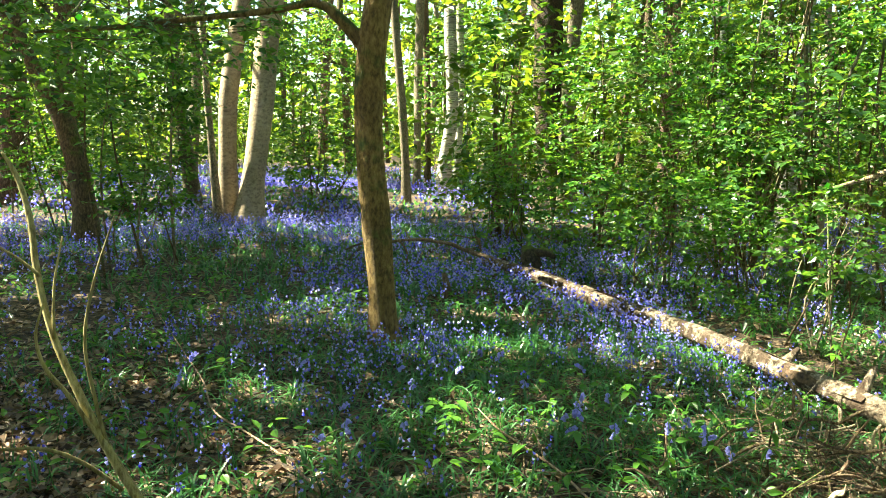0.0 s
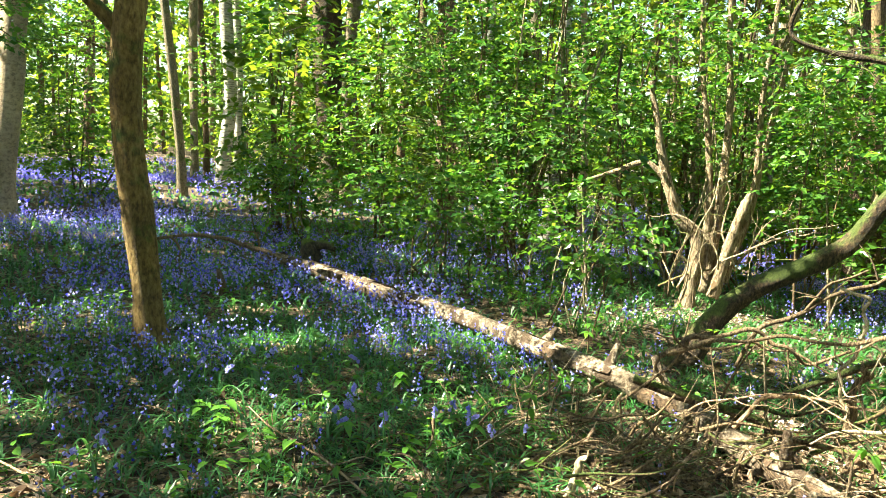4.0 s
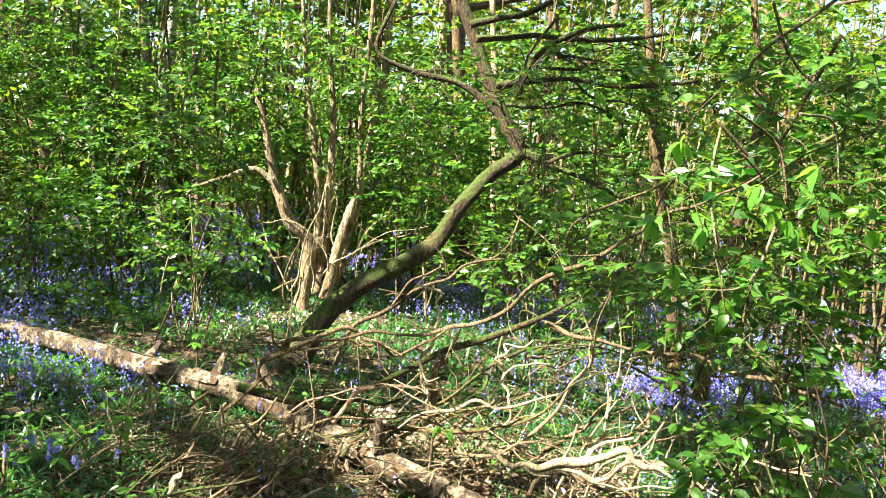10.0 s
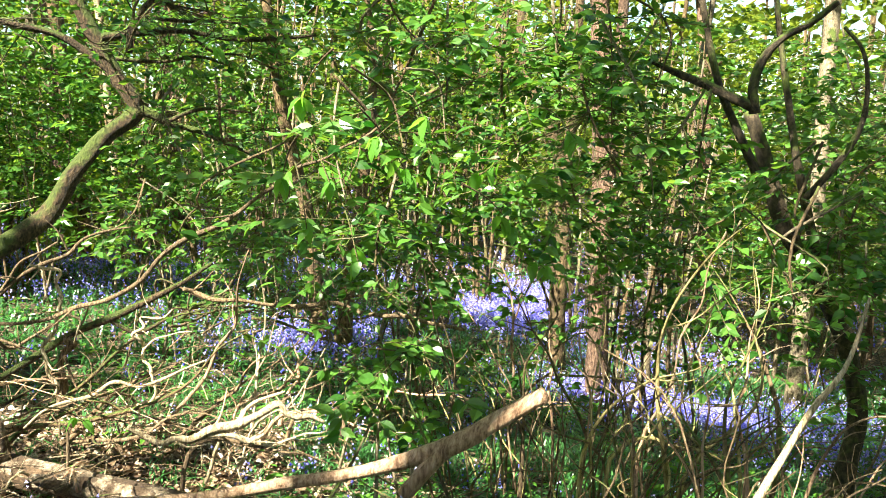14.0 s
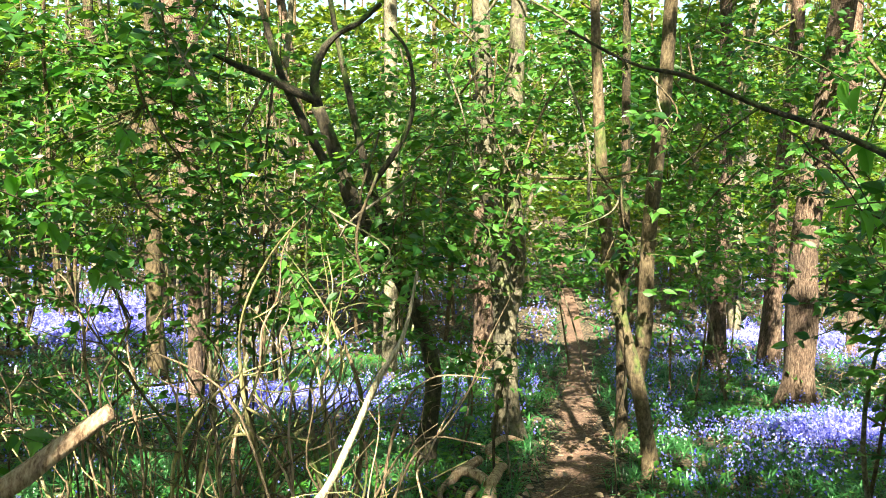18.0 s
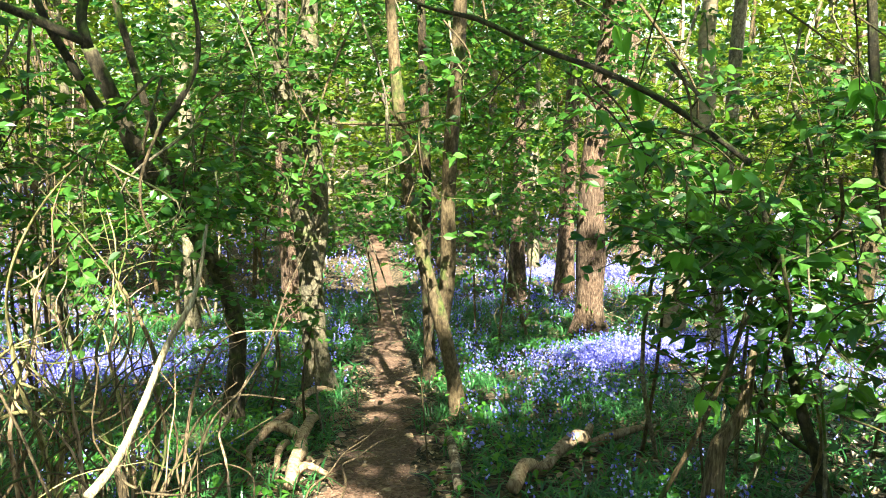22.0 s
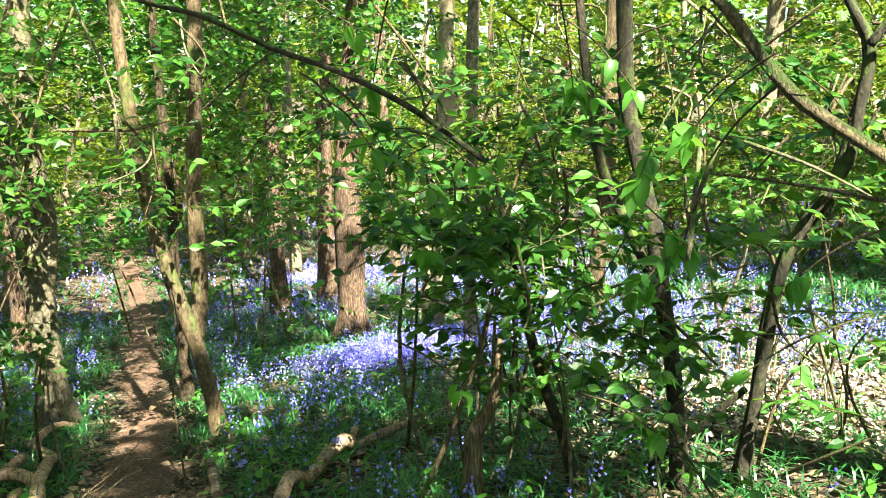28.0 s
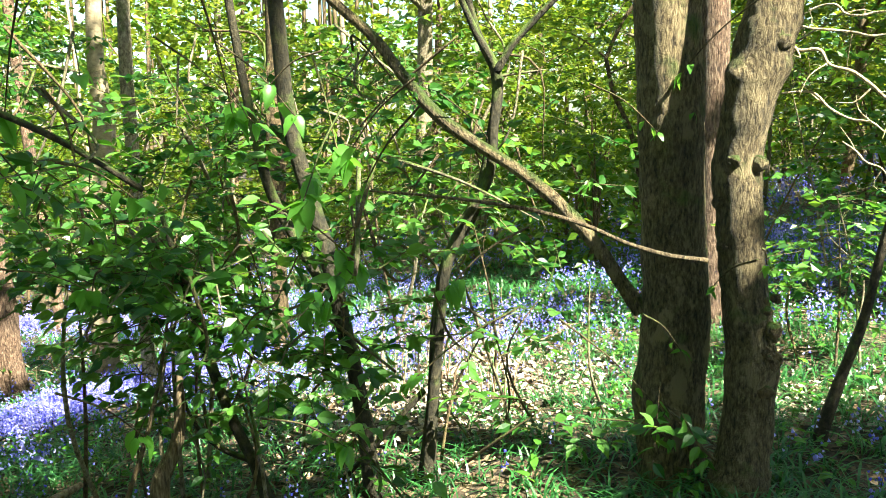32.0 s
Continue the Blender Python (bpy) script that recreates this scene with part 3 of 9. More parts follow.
def tree(name, label, mat, limbs):
    """A tree or bough: each limb is a part, along its line of places and radii."""
    tree_count[0] += 1
    base = limbs[0][1][0][:3]
    ob = thing(name, label, name.split("_")[-1], base)
    far = math.hypot(base[0] - 0.3, base[1] + 0.5) > 8
    near, tops = math.hypot(base[0] - 0.3, base[1] + 0.5) < 8, []
    for i, (piece, line) in enumerate(limbs):
        geo = Geo()
        p = np.array(line)
        p[:, :3] -= base
        if name in ("dead_branch", "bare_bough") and (mat is DEAD_BARK or mat is BLEACHED_WOOD):
            p = crook(geo, p, 900 + 31 * tree_count[0] + i)
        lumps = 0.09 if name == "twin_sycamore_tree" else 0.2 if mat is GNARLED_BARK else 0.16 if name in ("hazel_coppice", "mossy_leaning_tree") else 0.0
        big = p[0, 3] > 0.04
        if piece == "trunk":
            p[0, 3] *= 1.25
        tube(geo, p, (24 if lumps else 12) if big and near else 8 if big else 6, 10 if lumps else 5 if near else 3, 0.035 if big else 0.07, lumps, 31 * tree_count[0] + i)
        part(piece, geo, mat, ob)
        if line[-1][2] > 4.5:
            tops.append(p[-3:])
    if tops:
        rng = np.random.default_rng(tree_count[0] + 500)
        geo = Geo()
        for q in tops:
            top = q[-1, :3] - (0, 0, 0.2 * (q[-1, 2] - q[0, 2]))
            high = q[-1, 2] + base[2] > 8
            canopy(geo, rng, np.array(base), top, (2.6, 2.6, 1.8) if high else (1.1, 1.1, 1.0), 110 if high else 16, 0.27 if high else 0.17)
        if geo.n:
            part("crown", geo, CANOPY_LEAF, ob, smooth=False, kind="stuff")
    return ob


def foliage(name, label, centre, wide, tall, cover, size, stems):
    """A leafy bush or bough round centre: stems from the ground, twigs and leaves on them."""
    tree_count[0] += 1
    rng = np.random.default_rng(1000 + tree_count[0])
    c = np.array(centre)
    dist = math.hypot(c[0] - 0.3, c[1] + 0.5)
    ground_z = float(height(c[0], c[1]))
    base = np.array((c[0], c[1], ground_z)) if stems else c
    ob = thing(name, label, name.split("_")[-1], base)
    n = int(max(6, cover * (1.5 if dist > 5.2 else 1.6) * 4 * wide * tall / (0.33 * size * size) / 8))
    where = inside(rng, n) * (wide, wide * 0.8, tall) + c
    where[:, 2] = np.maximum(where[:, 2], height(where[:, 0], where[:, 1]) + 0.1)
    # leaves thinned out to let sun through to the chosen patches
    where = where[~(in_gleam(where) & (rng.uniform(0, 1, n) < 0.3)) & ~(in_gleam(where, PATCHES) & (rng.uniform(0, 1, n) < (0.93 if dist > 5.2 else 0.8)))]
    n = len(where)
    out = where - c
    heading = np.stack([out[:, 0], out[:, 1], 0 * out[:, 2]], 1) / max(wide, 0.1) + rng.normal(0, 0.7, (n, 3)) * (1, 1, 0.35)
    length = rng.uniform(0.18, 0.42, n) * (size / 0.08)
    geo, twigs = Geo(), Geo()
    sprays(geo, twigs if dist < 7 else None, rng, where - base, heading, length, size, 8, LEAF_FINE if dist < 5.2 else LEAF_PLAIN)
    part("leaves", geo, LEAF, ob, smooth=False, kind="stuff")
    # limbs that carry the sprays
    hubs = []
    for i in range(stems or 2):
        g = Geo()
        top = c + inside(rng, 1)[0] * (wide * 0.6, wide * 0.6, tall * 0.8)
        top[2] = max(top[2], c[2] + 0.2 * tall)
        if stems:
            foot = np.array((c[0] + rng.normal(0, 0.18 + 0.12 * wide), c[1] + rng.normal(0, 0.18 + 0.12 * wide), 0))
            foot[2] = height(foot[0], foot[1]) - 0.04
        else:
            foot = c + np.array((rng.normal(0, 0.3) * wide, rng.normal(0, 0.3) * wide, tall * 1.3))
            top = c + np.array((rng.normal(0, 0.6) * wide, rng.normal(0, 0.6) * wide, -0.4 * tall))
        mid = (foot + top) / 2 + rng.normal(0, 0.08, 3) * (1 + wide)
        r = 0.006 + 0.004 * np.linalg.norm(top - foot) * rng.uniform(0.6, 1.2)
        r = min(r, 0.03)
        tube(g, [(*(foot - base), r), (*(mid - base), r * 0.8), (*(top - base), r * 0.35)], 5, 5, 0.08, 0, tree_count[0] * 7 + i)
        part("stem" if stems else "branch", g, BROWN_BARK if i % 2 else GREY_BARK, ob)
        hubs += [mid, top, (mid + top) / 2, (mid * 2 + foot) / 3]
    hubs = np.array(hubs)
    pick = hubs[rng.integers(0, len(hubs), n)]
    near_hub = hubs[np.argmin(((where[:, None] - hubs[None]) ** 2).sum(-1), axis=1)]
    some = slice(None) if dist < 7 else slice(None, None, 3)
    strips(twigs, (near_hub - base)[some], (where - base)[some], 0.0028 if dist < 7 else 0.004)
    part("twig_work", twigs, BROWN_BARK, ob, kind="stuff")
    return ob

tree("sycamore_tree", "slim brown sycamore trunk with a low forking bough, standing in bluebells", OCHRE_BARK, [
    ("trunk", [(-0.42, 5.20, -0.06, 0.121), (-0.43, 5.20, 0.21, 0.104), (-0.48, 5.19, 0.85, 0.100), (-0.54, 5.19, 1.43, 0.093), (-0.54, 5.19, 1.99, 0.098), (-0.50, 5.19, 2.36, 0.091), (-0.35, 5.21, 5.02, 0.063), (-0.13, 5.23, 9.00, 0.023)]),
    ("branch", [(-0.57, 5.22, 2.05, 0.059), (-0.64, 5.21, 2.12, 0.051), (-0.76, 5.19, 2.24, 0.039), (-0.85, 5.18, 2.31, 0.030), (-1.19, 5.12, 2.26, 0.024), (-1.71, 4.98, 2.17, 0.020), (-2.12, 4.83, 2.09, 0.016), (-2.52, 4.65, 2.03, 0.010)]),
    ("branch", [(-0.53, 5.22, 2.14, 0.043), (-0.39, 5.23, 2.52, 0.036), (-0.18, 5.24, 2.95, 0.024)]),
])
tree("oak_tree", "thick reddish-brown tree trunk in deep shade", PINE_BARK, [
    ("trunk", [(-7.75, 13.97, -0.05, 0.301), (-7.71, 14.00, 1.62, 0.265), (-7.65, 14.03, 3.57, 0.255), (-7.58, 14.07, 7.34, 0.179), (-7.48, 14.12, 13.00, 0.064)]),
])
tree("hazel_tree", "leaning dark double-stemmed tree among leaf litter", BROWN_BARK, [
    ("trunk", [(-4.40, 9.46, -0.05, 0.153), (-4.42, 9.45, 0.59, 0.129), (-4.51, 9.41, 1.20, 0.121), (-4.63, 9.35, 1.60, 0.106), (-4.86, 9.24, 2.11, 0.076), (-5.15, 9.10, 3.27, 0.053), (-5.58, 8.88, 5.00, 0.019)]),
    ("branch", [(-4.55, 9.44, 1.27, 0.099), (-4.61, 9.42, 1.94, 0.084), (-4.61, 9.42, 2.92, 0.069), (-4.62, 9.41, 4.55, 0.048), (-4.63, 9.41, 7.00, 0.017)]),
])
tree("beech_tree", "pale grey beech trunk rising from bluebells", PALE_BARK, [
    ("trunk", [(-3.32, 11.92, -0.05, 0.172), (-3.32, 11.92, 0.85, 0.144), (-3.30, 11.92, 1.87, 0.144), (-3.13, 11.97, 3.12, 0.136), (-3.09, 11.98, 3.37, 0.136), (-2.66, 12.08, 7.62, 0.095), (-2.03, 12.24, 14.00, 0.034)]),
])
tree("beech_tree", "pale tan beech trunk leaning beside another", PALE_BARK, [
    ("trunk", [(-2.98, 11.71, -0.05, 0.221), (-2.91, 11.72, 0.62, 0.185), (-2.77, 11.75, 1.71, 0.184), (-2.64, 11.78, 3.11, 0.177), (-2.61, 11.79, 3.35, 0.177), (-2.27, 11.86, 7.61, 0.124), (-1.77, 11.97, 14.00, 0.044)]),
])
tree("young_ash_tree", "thin grey-green ash stem", GREY_BARK, [
    ("trunk", [(-4.79, 14.95, -0.05, 0.148), (-4.95, 14.90, 1.41, 0.113), (-5.12, 14.84, 2.96, 0.102), (-5.18, 14.82, 3.76, 0.092), (-5.35, 14.76, 7.06, 0.064), (-5.61, 14.67, 12.00, 0.023)]),
])
tree("young_ash_tree", "thin grey ash stem in bluebells", GREY_BARK, [
    ("trunk", [(-3.40, 11.68, -0.05, 0.071), (-3.48, 11.66, 1.03, 0.057), (-3.57, 11.63, 2.50, 0.053), (-3.60, 11.62, 3.30, 0.049), (-3.67, 11.60, 5.98, 0.034), (-3.78, 11.57, 10.00, 0.012)]),
])
tree("young_ash_tree", "slender dark grey stem behind bluebells", GREY_BARK, [
    ("trunk", [(-0.82, 16.72, -0.08, 0.118), (-0.82, 16.72, 0.34, 0.109), (-0.93, 16.72, 1.89, 0.097), (-1.14, 16.71, 3.96, 0.086), (-1.36, 16.69, 7.57, 0.060), (-1.68, 16.67, 13.00, 0.021)]),
])
tree("young_ash_tree", "slender grey-brown stem in the wood", GREY_BARK, [
    ("trunk", [(-0.72, 20.73, -0.08, 0.113), (-0.72, 20.73, 0.53, 0.105), (-0.74, 20.73, 2.71, 0.112), (-0.74, 20.73, 4.84, 0.106), (-0.73, 20.73, 8.50, 0.074), (-0.73, 20.73, 14.00, 0.026)]),
])
tree("young_ash_tree", "slender brown stem in the wood", BROWN_BARK, [
    ("trunk", [(-0.46, 21.74, -0.08, 0.102), (-0.46, 21.74, 0.49, 0.094), (-0.53, 21.74, 2.78, 0.094), (-0.65, 21.73, 5.00, 0.095), (-0.77, 21.73, 8.60, 0.067), (-0.94, 21.73, 14.00, 0.024)]),
])
tree("birch_tree", "pale silver birch trunk, slightly curved", BIRCH_BARK, [
    ("trunk", [(0.01, 18.74, -0.09, 0.190), (0.01, 18.74, 0.77, 0.176), (0.14, 18.74, 1.97, 0.149), (0.04, 18.74, 3.78, 0.150), (0.02, 18.74, 4.54, 0.137), (-0.05, 18.74, 8.33, 0.096), (-0.16, 18.74, 14.00, 0.034)]),
])
tree("birch_tree", "slim silver birch stem beside a larger one", BIRCH_BARK, [
    ("trunk", [(0.32, 19.24, -0.09, 0.112), (0.32, 19.24, 0.83, 0.104), (0.33, 19.24, 2.66, 0.097), (0.25, 19.24, 4.63, 0.091), (0.16, 19.24, 8.38, 0.064), (0.03, 19.24, 14.00, 0.023)]),
])
tree("ivy_clad_tree", "dark tree trunk wrapped in ivy", MOSS_BARK, [
    ("trunk", [(2.09, 15.60, -0.16, 0.333), (2.09, 15.60, 0.51, 0.308), (1.97, 15.62, 2.49, 0.285), (1.92, 15.62, 4.10, 0.277), (1.84, 15.63, 7.66, 0.194), (1.73, 15.64, 13.00, 0.069)]),
])
tree("ivy_clad_tree", "dark thin trunk behind green saplings", BROWN_BARK, [
    ("trunk", [(2.83, 17.51, -0.21, 0.152), (2.83, 17.51, 0.40, 0.141), (2.65, 17.54, 2.63, 0.128), (1.84, 17.64, 4.42, 0.117), (0.93, 17.76, 7.85, 0.082), (-0.42, 17.93, 13.00, 0.029)]),
])
tree("birch_tree", "sunlit white birch trunk behind leafy saplings", BIRCH_BARK, [
    ("trunk", [(4.10, 11.64, -0.29, 0.126), (4.10, 11.64, 0.83, 0.117), (4.05, 11.66, 1.91, 0.112), (3.97, 11.69, 3.05, 0.108), (3.92, 11.71, 3.53, 0.104), (3.65, 11.79, 7.32, 0.073), (3.25, 11.93, 13.00, 0.026)]),
])
tree("birch_tree", "sunlit peeling birch stem behind leafy saplings", BIRCH_BARK, [
    ("trunk", [(4.95, 11.21, -0.35, 0.125), (4.95, 11.21, 0.87, 0.116), (4.96, 11.20, 1.93, 0.098), (4.99, 11.19, 2.87, 0.081), (5.01, 11.18, 3.48, 0.072), (5.06, 11.15, 6.89, 0.050), (5.15, 11.12, 12.00, 0.018)]),
])
tree("young_ash_tree", "thin brown stem among saplings", BROWN_BARK, [
    ("trunk", [(3.34, 13.33, -0.24, 0.075), (3.34, 13.33, 0.98, 0.070), (3.30, 13.34, 2.40, 0.065), (3.30, 13.34, 3.77, 0.061), (3.30, 13.34, 7.06, 0.042), (3.31, 13.34, 12.00, 0.015)]),
])
tree("young_ash_tree", "thin dark stem among saplings", BROWN_BARK, [
    ("trunk", [(3.57, 12.23, -0.26, 0.065), (3.57, 12.23, 1.04, 0.060), (3.47, 12.26, 2.34, 0.060), (3.46, 12.26, 3.61, 0.056), (3.46, 12.26, 6.96, 0.039), (3.45, 12.27, 12.00, 0.014)]),
])
tree("mossy_leaning_tree", "crooked leaning tree with moss on its trunk and bare dark limbs", MOSS_BARK, [
    ("trunk", [(3.40, 4.94, -0.28, 0.096), (3.68, 4.88, 0.21, 0.085), (3.96, 4.81, 0.45, 0.076), (4.27, 4.70, 0.62, 0.072), (4.56, 4.59, 0.81, 0.066), (4.70, 4.46, 1.13, 0.061), (4.93, 4.38, 1.40, 0.057), (5.10, 4.21, 1.63, 0.064), (5.01, 4.29, 1.85, 0.055), (4.87, 4.44, 2.27, 0.053), (4.71, 4.59, 2.81, 0.049), (4.42, 4.86, 4.48, 0.034), (3.99, 5.27, 7.00, 0.012)]),
    ("branch", [(4.99, 4.32, 1.89, 0.033), (4.73, 4.57, 2.14, 0.026), (4.44, 4.82, 2.22, 0.024), (4.19, 5.01, 2.36, 0.019), (4.29, 4.94, 2.78, 0.017)]),
    ("branch", [(5.09, 4.19, 1.62, 0.043), (5.15, 4.12, 1.59, 0.036), (5.25, 4.01, 1.52, 0.026), (5.39, 3.84, 1.46, 0.021), (5.52, 3.67, 1.37, 0.017), (5.68, 3.45, 1.25, 0.010)]),
    ("branch", [(5.17, 3.95, 1.54, 0.019), (5.26, 3.84, 1.61, 0.016), (5.35, 3.73, 1.64, 0.014), (5.54, 3.47, 1.62, 0.009)]),
    ("branch", [(4.86, 4.29, 2.14, 0.033), (5.04, 4.10, 2.19, 0.026), (5.26, 3.84, 2.22, 0.021), (5.45, 3.60, 2.18, 0.021), (5.69, 3.25, 2.20, 0.017), (5.82, 3.04, 2.24, 0.012)]),
    ("branch", [(4.73, 4.42, 2.50, 0.033), (4.88, 4.27, 2.52, 0.026), (5.03, 4.11, 2.55, 0.024), (5.24, 3.86, 2.53, 0.021), (5.48, 3.55, 2.54, 0.019), (5.67, 3.29, 2.59, 0.014)]),
    ("branch", [(4.62, 4.38, 2.59, 0.033), (4.77, 4.24, 2.65, 0.028), (4.93, 4.07, 2.70, 0.023), (5.06, 3.92, 2.80, 0.019)]),
    ("branch", [(4.91, 4.09, 2.03, 0.028), (4.94, 4.06, 2.22, 0.028), (4.98, 4.01, 2.34, 0.023), (5.07, 3.92, 2.46, 0.021), (5.28, 3.65, 2.61, 0.016), (5.42, 3.47, 2.64, 0.012)]),
    ("branch", [(4.94, 3.91, 2.28, 0.014), (5.09, 3.73, 2.27, 0.014), (5.22, 3.57, 2.28, 0.011), (5.44, 3.26, 2.27, 0.007)]),
    ("branch", [(5.11, 3.71, 2.20, 0.011), (5.22, 3.57, 2.06, 0.011), (5.35, 3.39, 2.04, 0.007), (5.48, 3.20, 1.95, 0.007)]),
    ("branch", [(5.35, 3.89, 1.47, 0.012), (5.40, 3.83, 1.28, 0.010), (5.38, 3.85, 1.12, 0.007)]),
    ("branch", [(4.92, 4.22, 1.99, 0.019), (5.13, 3.99, 1.98, 0.014), (5.33, 3.75, 2.03, 0.012), (5.46, 3.59, 1.97, 0.007)]),
])
crooked_tree = bpy.data.objects["mossy_leaning_tree"]


def fine_twigs(owner, seed, spots, count, mat):
    """Many thin crooked twigs that stand off the limbs at the spots."""
    rng = np.random.default_rng(seed)
    base = np.array(owner.matrix_world.translation)
    for i in range(count):
        x, y, z, r = spots[int(rng.integers(0, len(spots)))]
        at = np.array((x, y, z)) + rng.normal(0, r, 3) * (1, 1, 0.4) - base
        d = np.array((0.66, -0.75, 0)) * rng.uniform(-0.5, 1) + rng.normal(0, 0.4, 3)
        pts, thick, step = [], rng.uniform(0.003, 0.007), rng.uniform(0.06, 0.13)
        for k in range(6):
            pts.append((*at, thick * (1 - 0.13 * k)))
            d = d / np.linalg.norm(d) + rng.normal(0, 0.28, 3)
            at = at + d / np.linalg.norm(d) * step
        g = Geo()
        tube(g, pts, 5, 3, 0.08, 0, seed + i)
        part("twig", g, mat, owner)


fine_twigs(crooked_tree, 610, ((5.2, 4.0, 1.6, 0.12), (5.4, 3.7, 1.5, 0.15), (5.2, 3.9, 2.15, 0.15), (5.5, 3.5, 2.2, 0.18), (5.3, 3.7, 2.5, 0.15), (5.5, 3.4, 2.5, 0.15), (4.5, 4.8, 2.2, 0.12), (4.9, 4.2, 2.1, 0.1)), 70, DARK_SHADED_BARK)
tree("hazel_coppice", "old coppiced hazel stool with pale twisted stems and a broken stub", COPPICE_BARK, [
    ("trunk", [(4.89, 7.19, -0.36, 0.130), (4.89, 7.19, -0.25, 0.112), (4.95, 7.16, 0.24, 0.078), (4.92, 7.18, 0.56, 0.072), (4.79, 7.25, 0.68, 0.068), (4.66, 7.33, 1.02, 0.055), (4.56, 7.39, 1.42, 0.045), (4.50, 7.42, 1.75, 0.034), (4.41, 7.47, 2.14, 0.024)]),
    ("broken_stub", [(5.11, 7.05, -0.12, 0.075), (5.17, 7.02, 0.15, 0.064), (5.21, 6.99, 0.40, 0.058), (5.27, 6.95, 0.68, 0.052), (5.33, 6.91, 0.93, 0.044), (5.35, 6.9, 1.02, 0.018)]),
    ("broken_stub", [(5.2, 7.0, 0.3, 0.045), (5.29, 6.97, 0.52, 0.036), (5.38, 6.95, 0.72, 0.026), (5.4, 6.95, 0.8, 0.008)]),
    ("stem", [(5.21, 7.35, -0.13, 0.067), (5.26, 7.32, 0.47, 0.059), (5.29, 7.30, 1.12, 0.046), (5.29, 7.29, 1.83, 0.039), (5.24, 7.33, 2.58, 0.030), (5.20, 7.36, 3.55, 0.021), (5.14, 7.40, 5.00, 0.007)]),
    ("stem", [(5.33, 7.27, 0.00, 0.053), (5.52, 7.14, 0.68, 0.043), (5.61, 7.08, 1.47, 0.036), (5.70, 7.01, 2.18, 0.030), (5.79, 6.94, 3.31, 0.021), (5.92, 6.85, 5.00, 0.007)]),
    ("stem", [(5.16, 7.38, -0.00, 0.053), (5.19, 7.36, 0.66, 0.043), (5.14, 7.39, 1.44, 0.036), (5.03, 7.46, 2.26, 0.026), (4.95, 7.51, 3.35, 0.018), (4.82, 7.59, 5.00, 0.007)]),
    ("stem", [(5.32, 7.15, 0.02, 0.039), (5.50, 7.03, 1.14, 0.032), (5.49, 7.03, 1.97, 0.029), (5.54, 7.00, 2.85, 0.026), (5.56, 6.98, 3.71, 0.018), (5.60, 6.96, 5.00, 0.007)]),
    ("branch", [(4.63, 7.35, 1.11, 0.038), (4.43, 7.46, 1.28, 0.032), (4.16, 7.60, 1.18, 0.025), (3.87, 7.74, 1.06, 0.016)]),
])
tree("hazel_tree", "slim brown hazel stems behind dead branches", BROWN_BARK, [
    ("trunk", [(7.12, 3.75, -0.80, 0.107), (7.08, 3.82, -0.11, 0.076), (7.05, 3.87, 0.55, 0.069), (6.91, 4.09, 1.62, 0.057), (6.86, 4.16, 2.26, 0.052), (6.79, 4.26, 3.10, 0.041), (6.69, 4.40, 5.06, 0.029), (6.55, 4.61, 8.00, 0.010)]),
    ("stem", [(6.31, 3.05, -0.38, 0.077), (6.33, 3.02, 0.19, 0.066), (6.37, 2.95, 0.72, 0.055), (6.41, 2.88, 1.42, 0.050), (6.43, 2.84, 2.09, 0.035), (6.37, 2.94, 2.88, 0.025), (6.29, 3.10, 4.93, 0.018), (6.16, 3.34, 8.00, 0.006)]),
    ("branch", [(6.41, 2.86, 1.94, 0.040), (6.57, 2.56, 1.75, 0.025), (6.68, 2.29, 1.91, 0.015)]),
])
tree("young_ash_tree", "brown stem deep in the wood", BROWN_BARK, [
    ("trunk", [(8.44, 8.36, -0.59, 0.093), (8.44, 8.36, 0.16, 0.086), (8.37, 8.43, 1.10, 0.085), (8.27, 8.52, 2.60, 0.077), (8.18, 8.59, 3.82, 0.070), (8.05, 8.71, 7.09, 0.049), (7.84, 8.90, 12.00, 0.017)]),
])
tree("young_ash_tree", "thin pale sunlit stem in the wood", PALE_BARK, [
    ("trunk", [(8.76, 8.04, -0.61, 0.065), (8.76, 8.04, 0.37, 0.060), (8.71, 8.10, 1.38, 0.055), (8.66, 8.14, 2.62, 0.047), (8.58, 8.23, 3.84, 0.043), (8.44, 8.36, 7.10, 0.030), (8.23, 8.56, 12.00, 0.011)]),
])
tree("young_ash_tree", "brown stem standing in bluebells", BROWN_BARK, [
    ("trunk", [(14.20, 3.04, -1.94, 0.158), (14.19, 3.08, -0.46, 0.124), (14.18, 3.12, 0.94, 0.102), (13.97, 3.88, 2.86, 0.082), (13.96, 3.89, 3.81, 0.072), (13.95, 3.91, 7.08, 0.051), (13.94, 3.95, 12.00, 0.018)]),
])
tree("pine_tree", "reddish pine trunk behind hanging leaves", PINE_BARK, [
    ("trunk", [(9.57, 1.40, -1.61, 0.144), (9.57, 1.40, -1.09, 0.133), (9.57, 1.41, -0.14, 0.124), (9.56, 1.47, 1.17, 0.115), (9.53, 1.59, 3.04, 0.109), (9.50, 1.75, 7.02, 0.077), (9.45, 1.99, 13.00, 0.027)]),
])
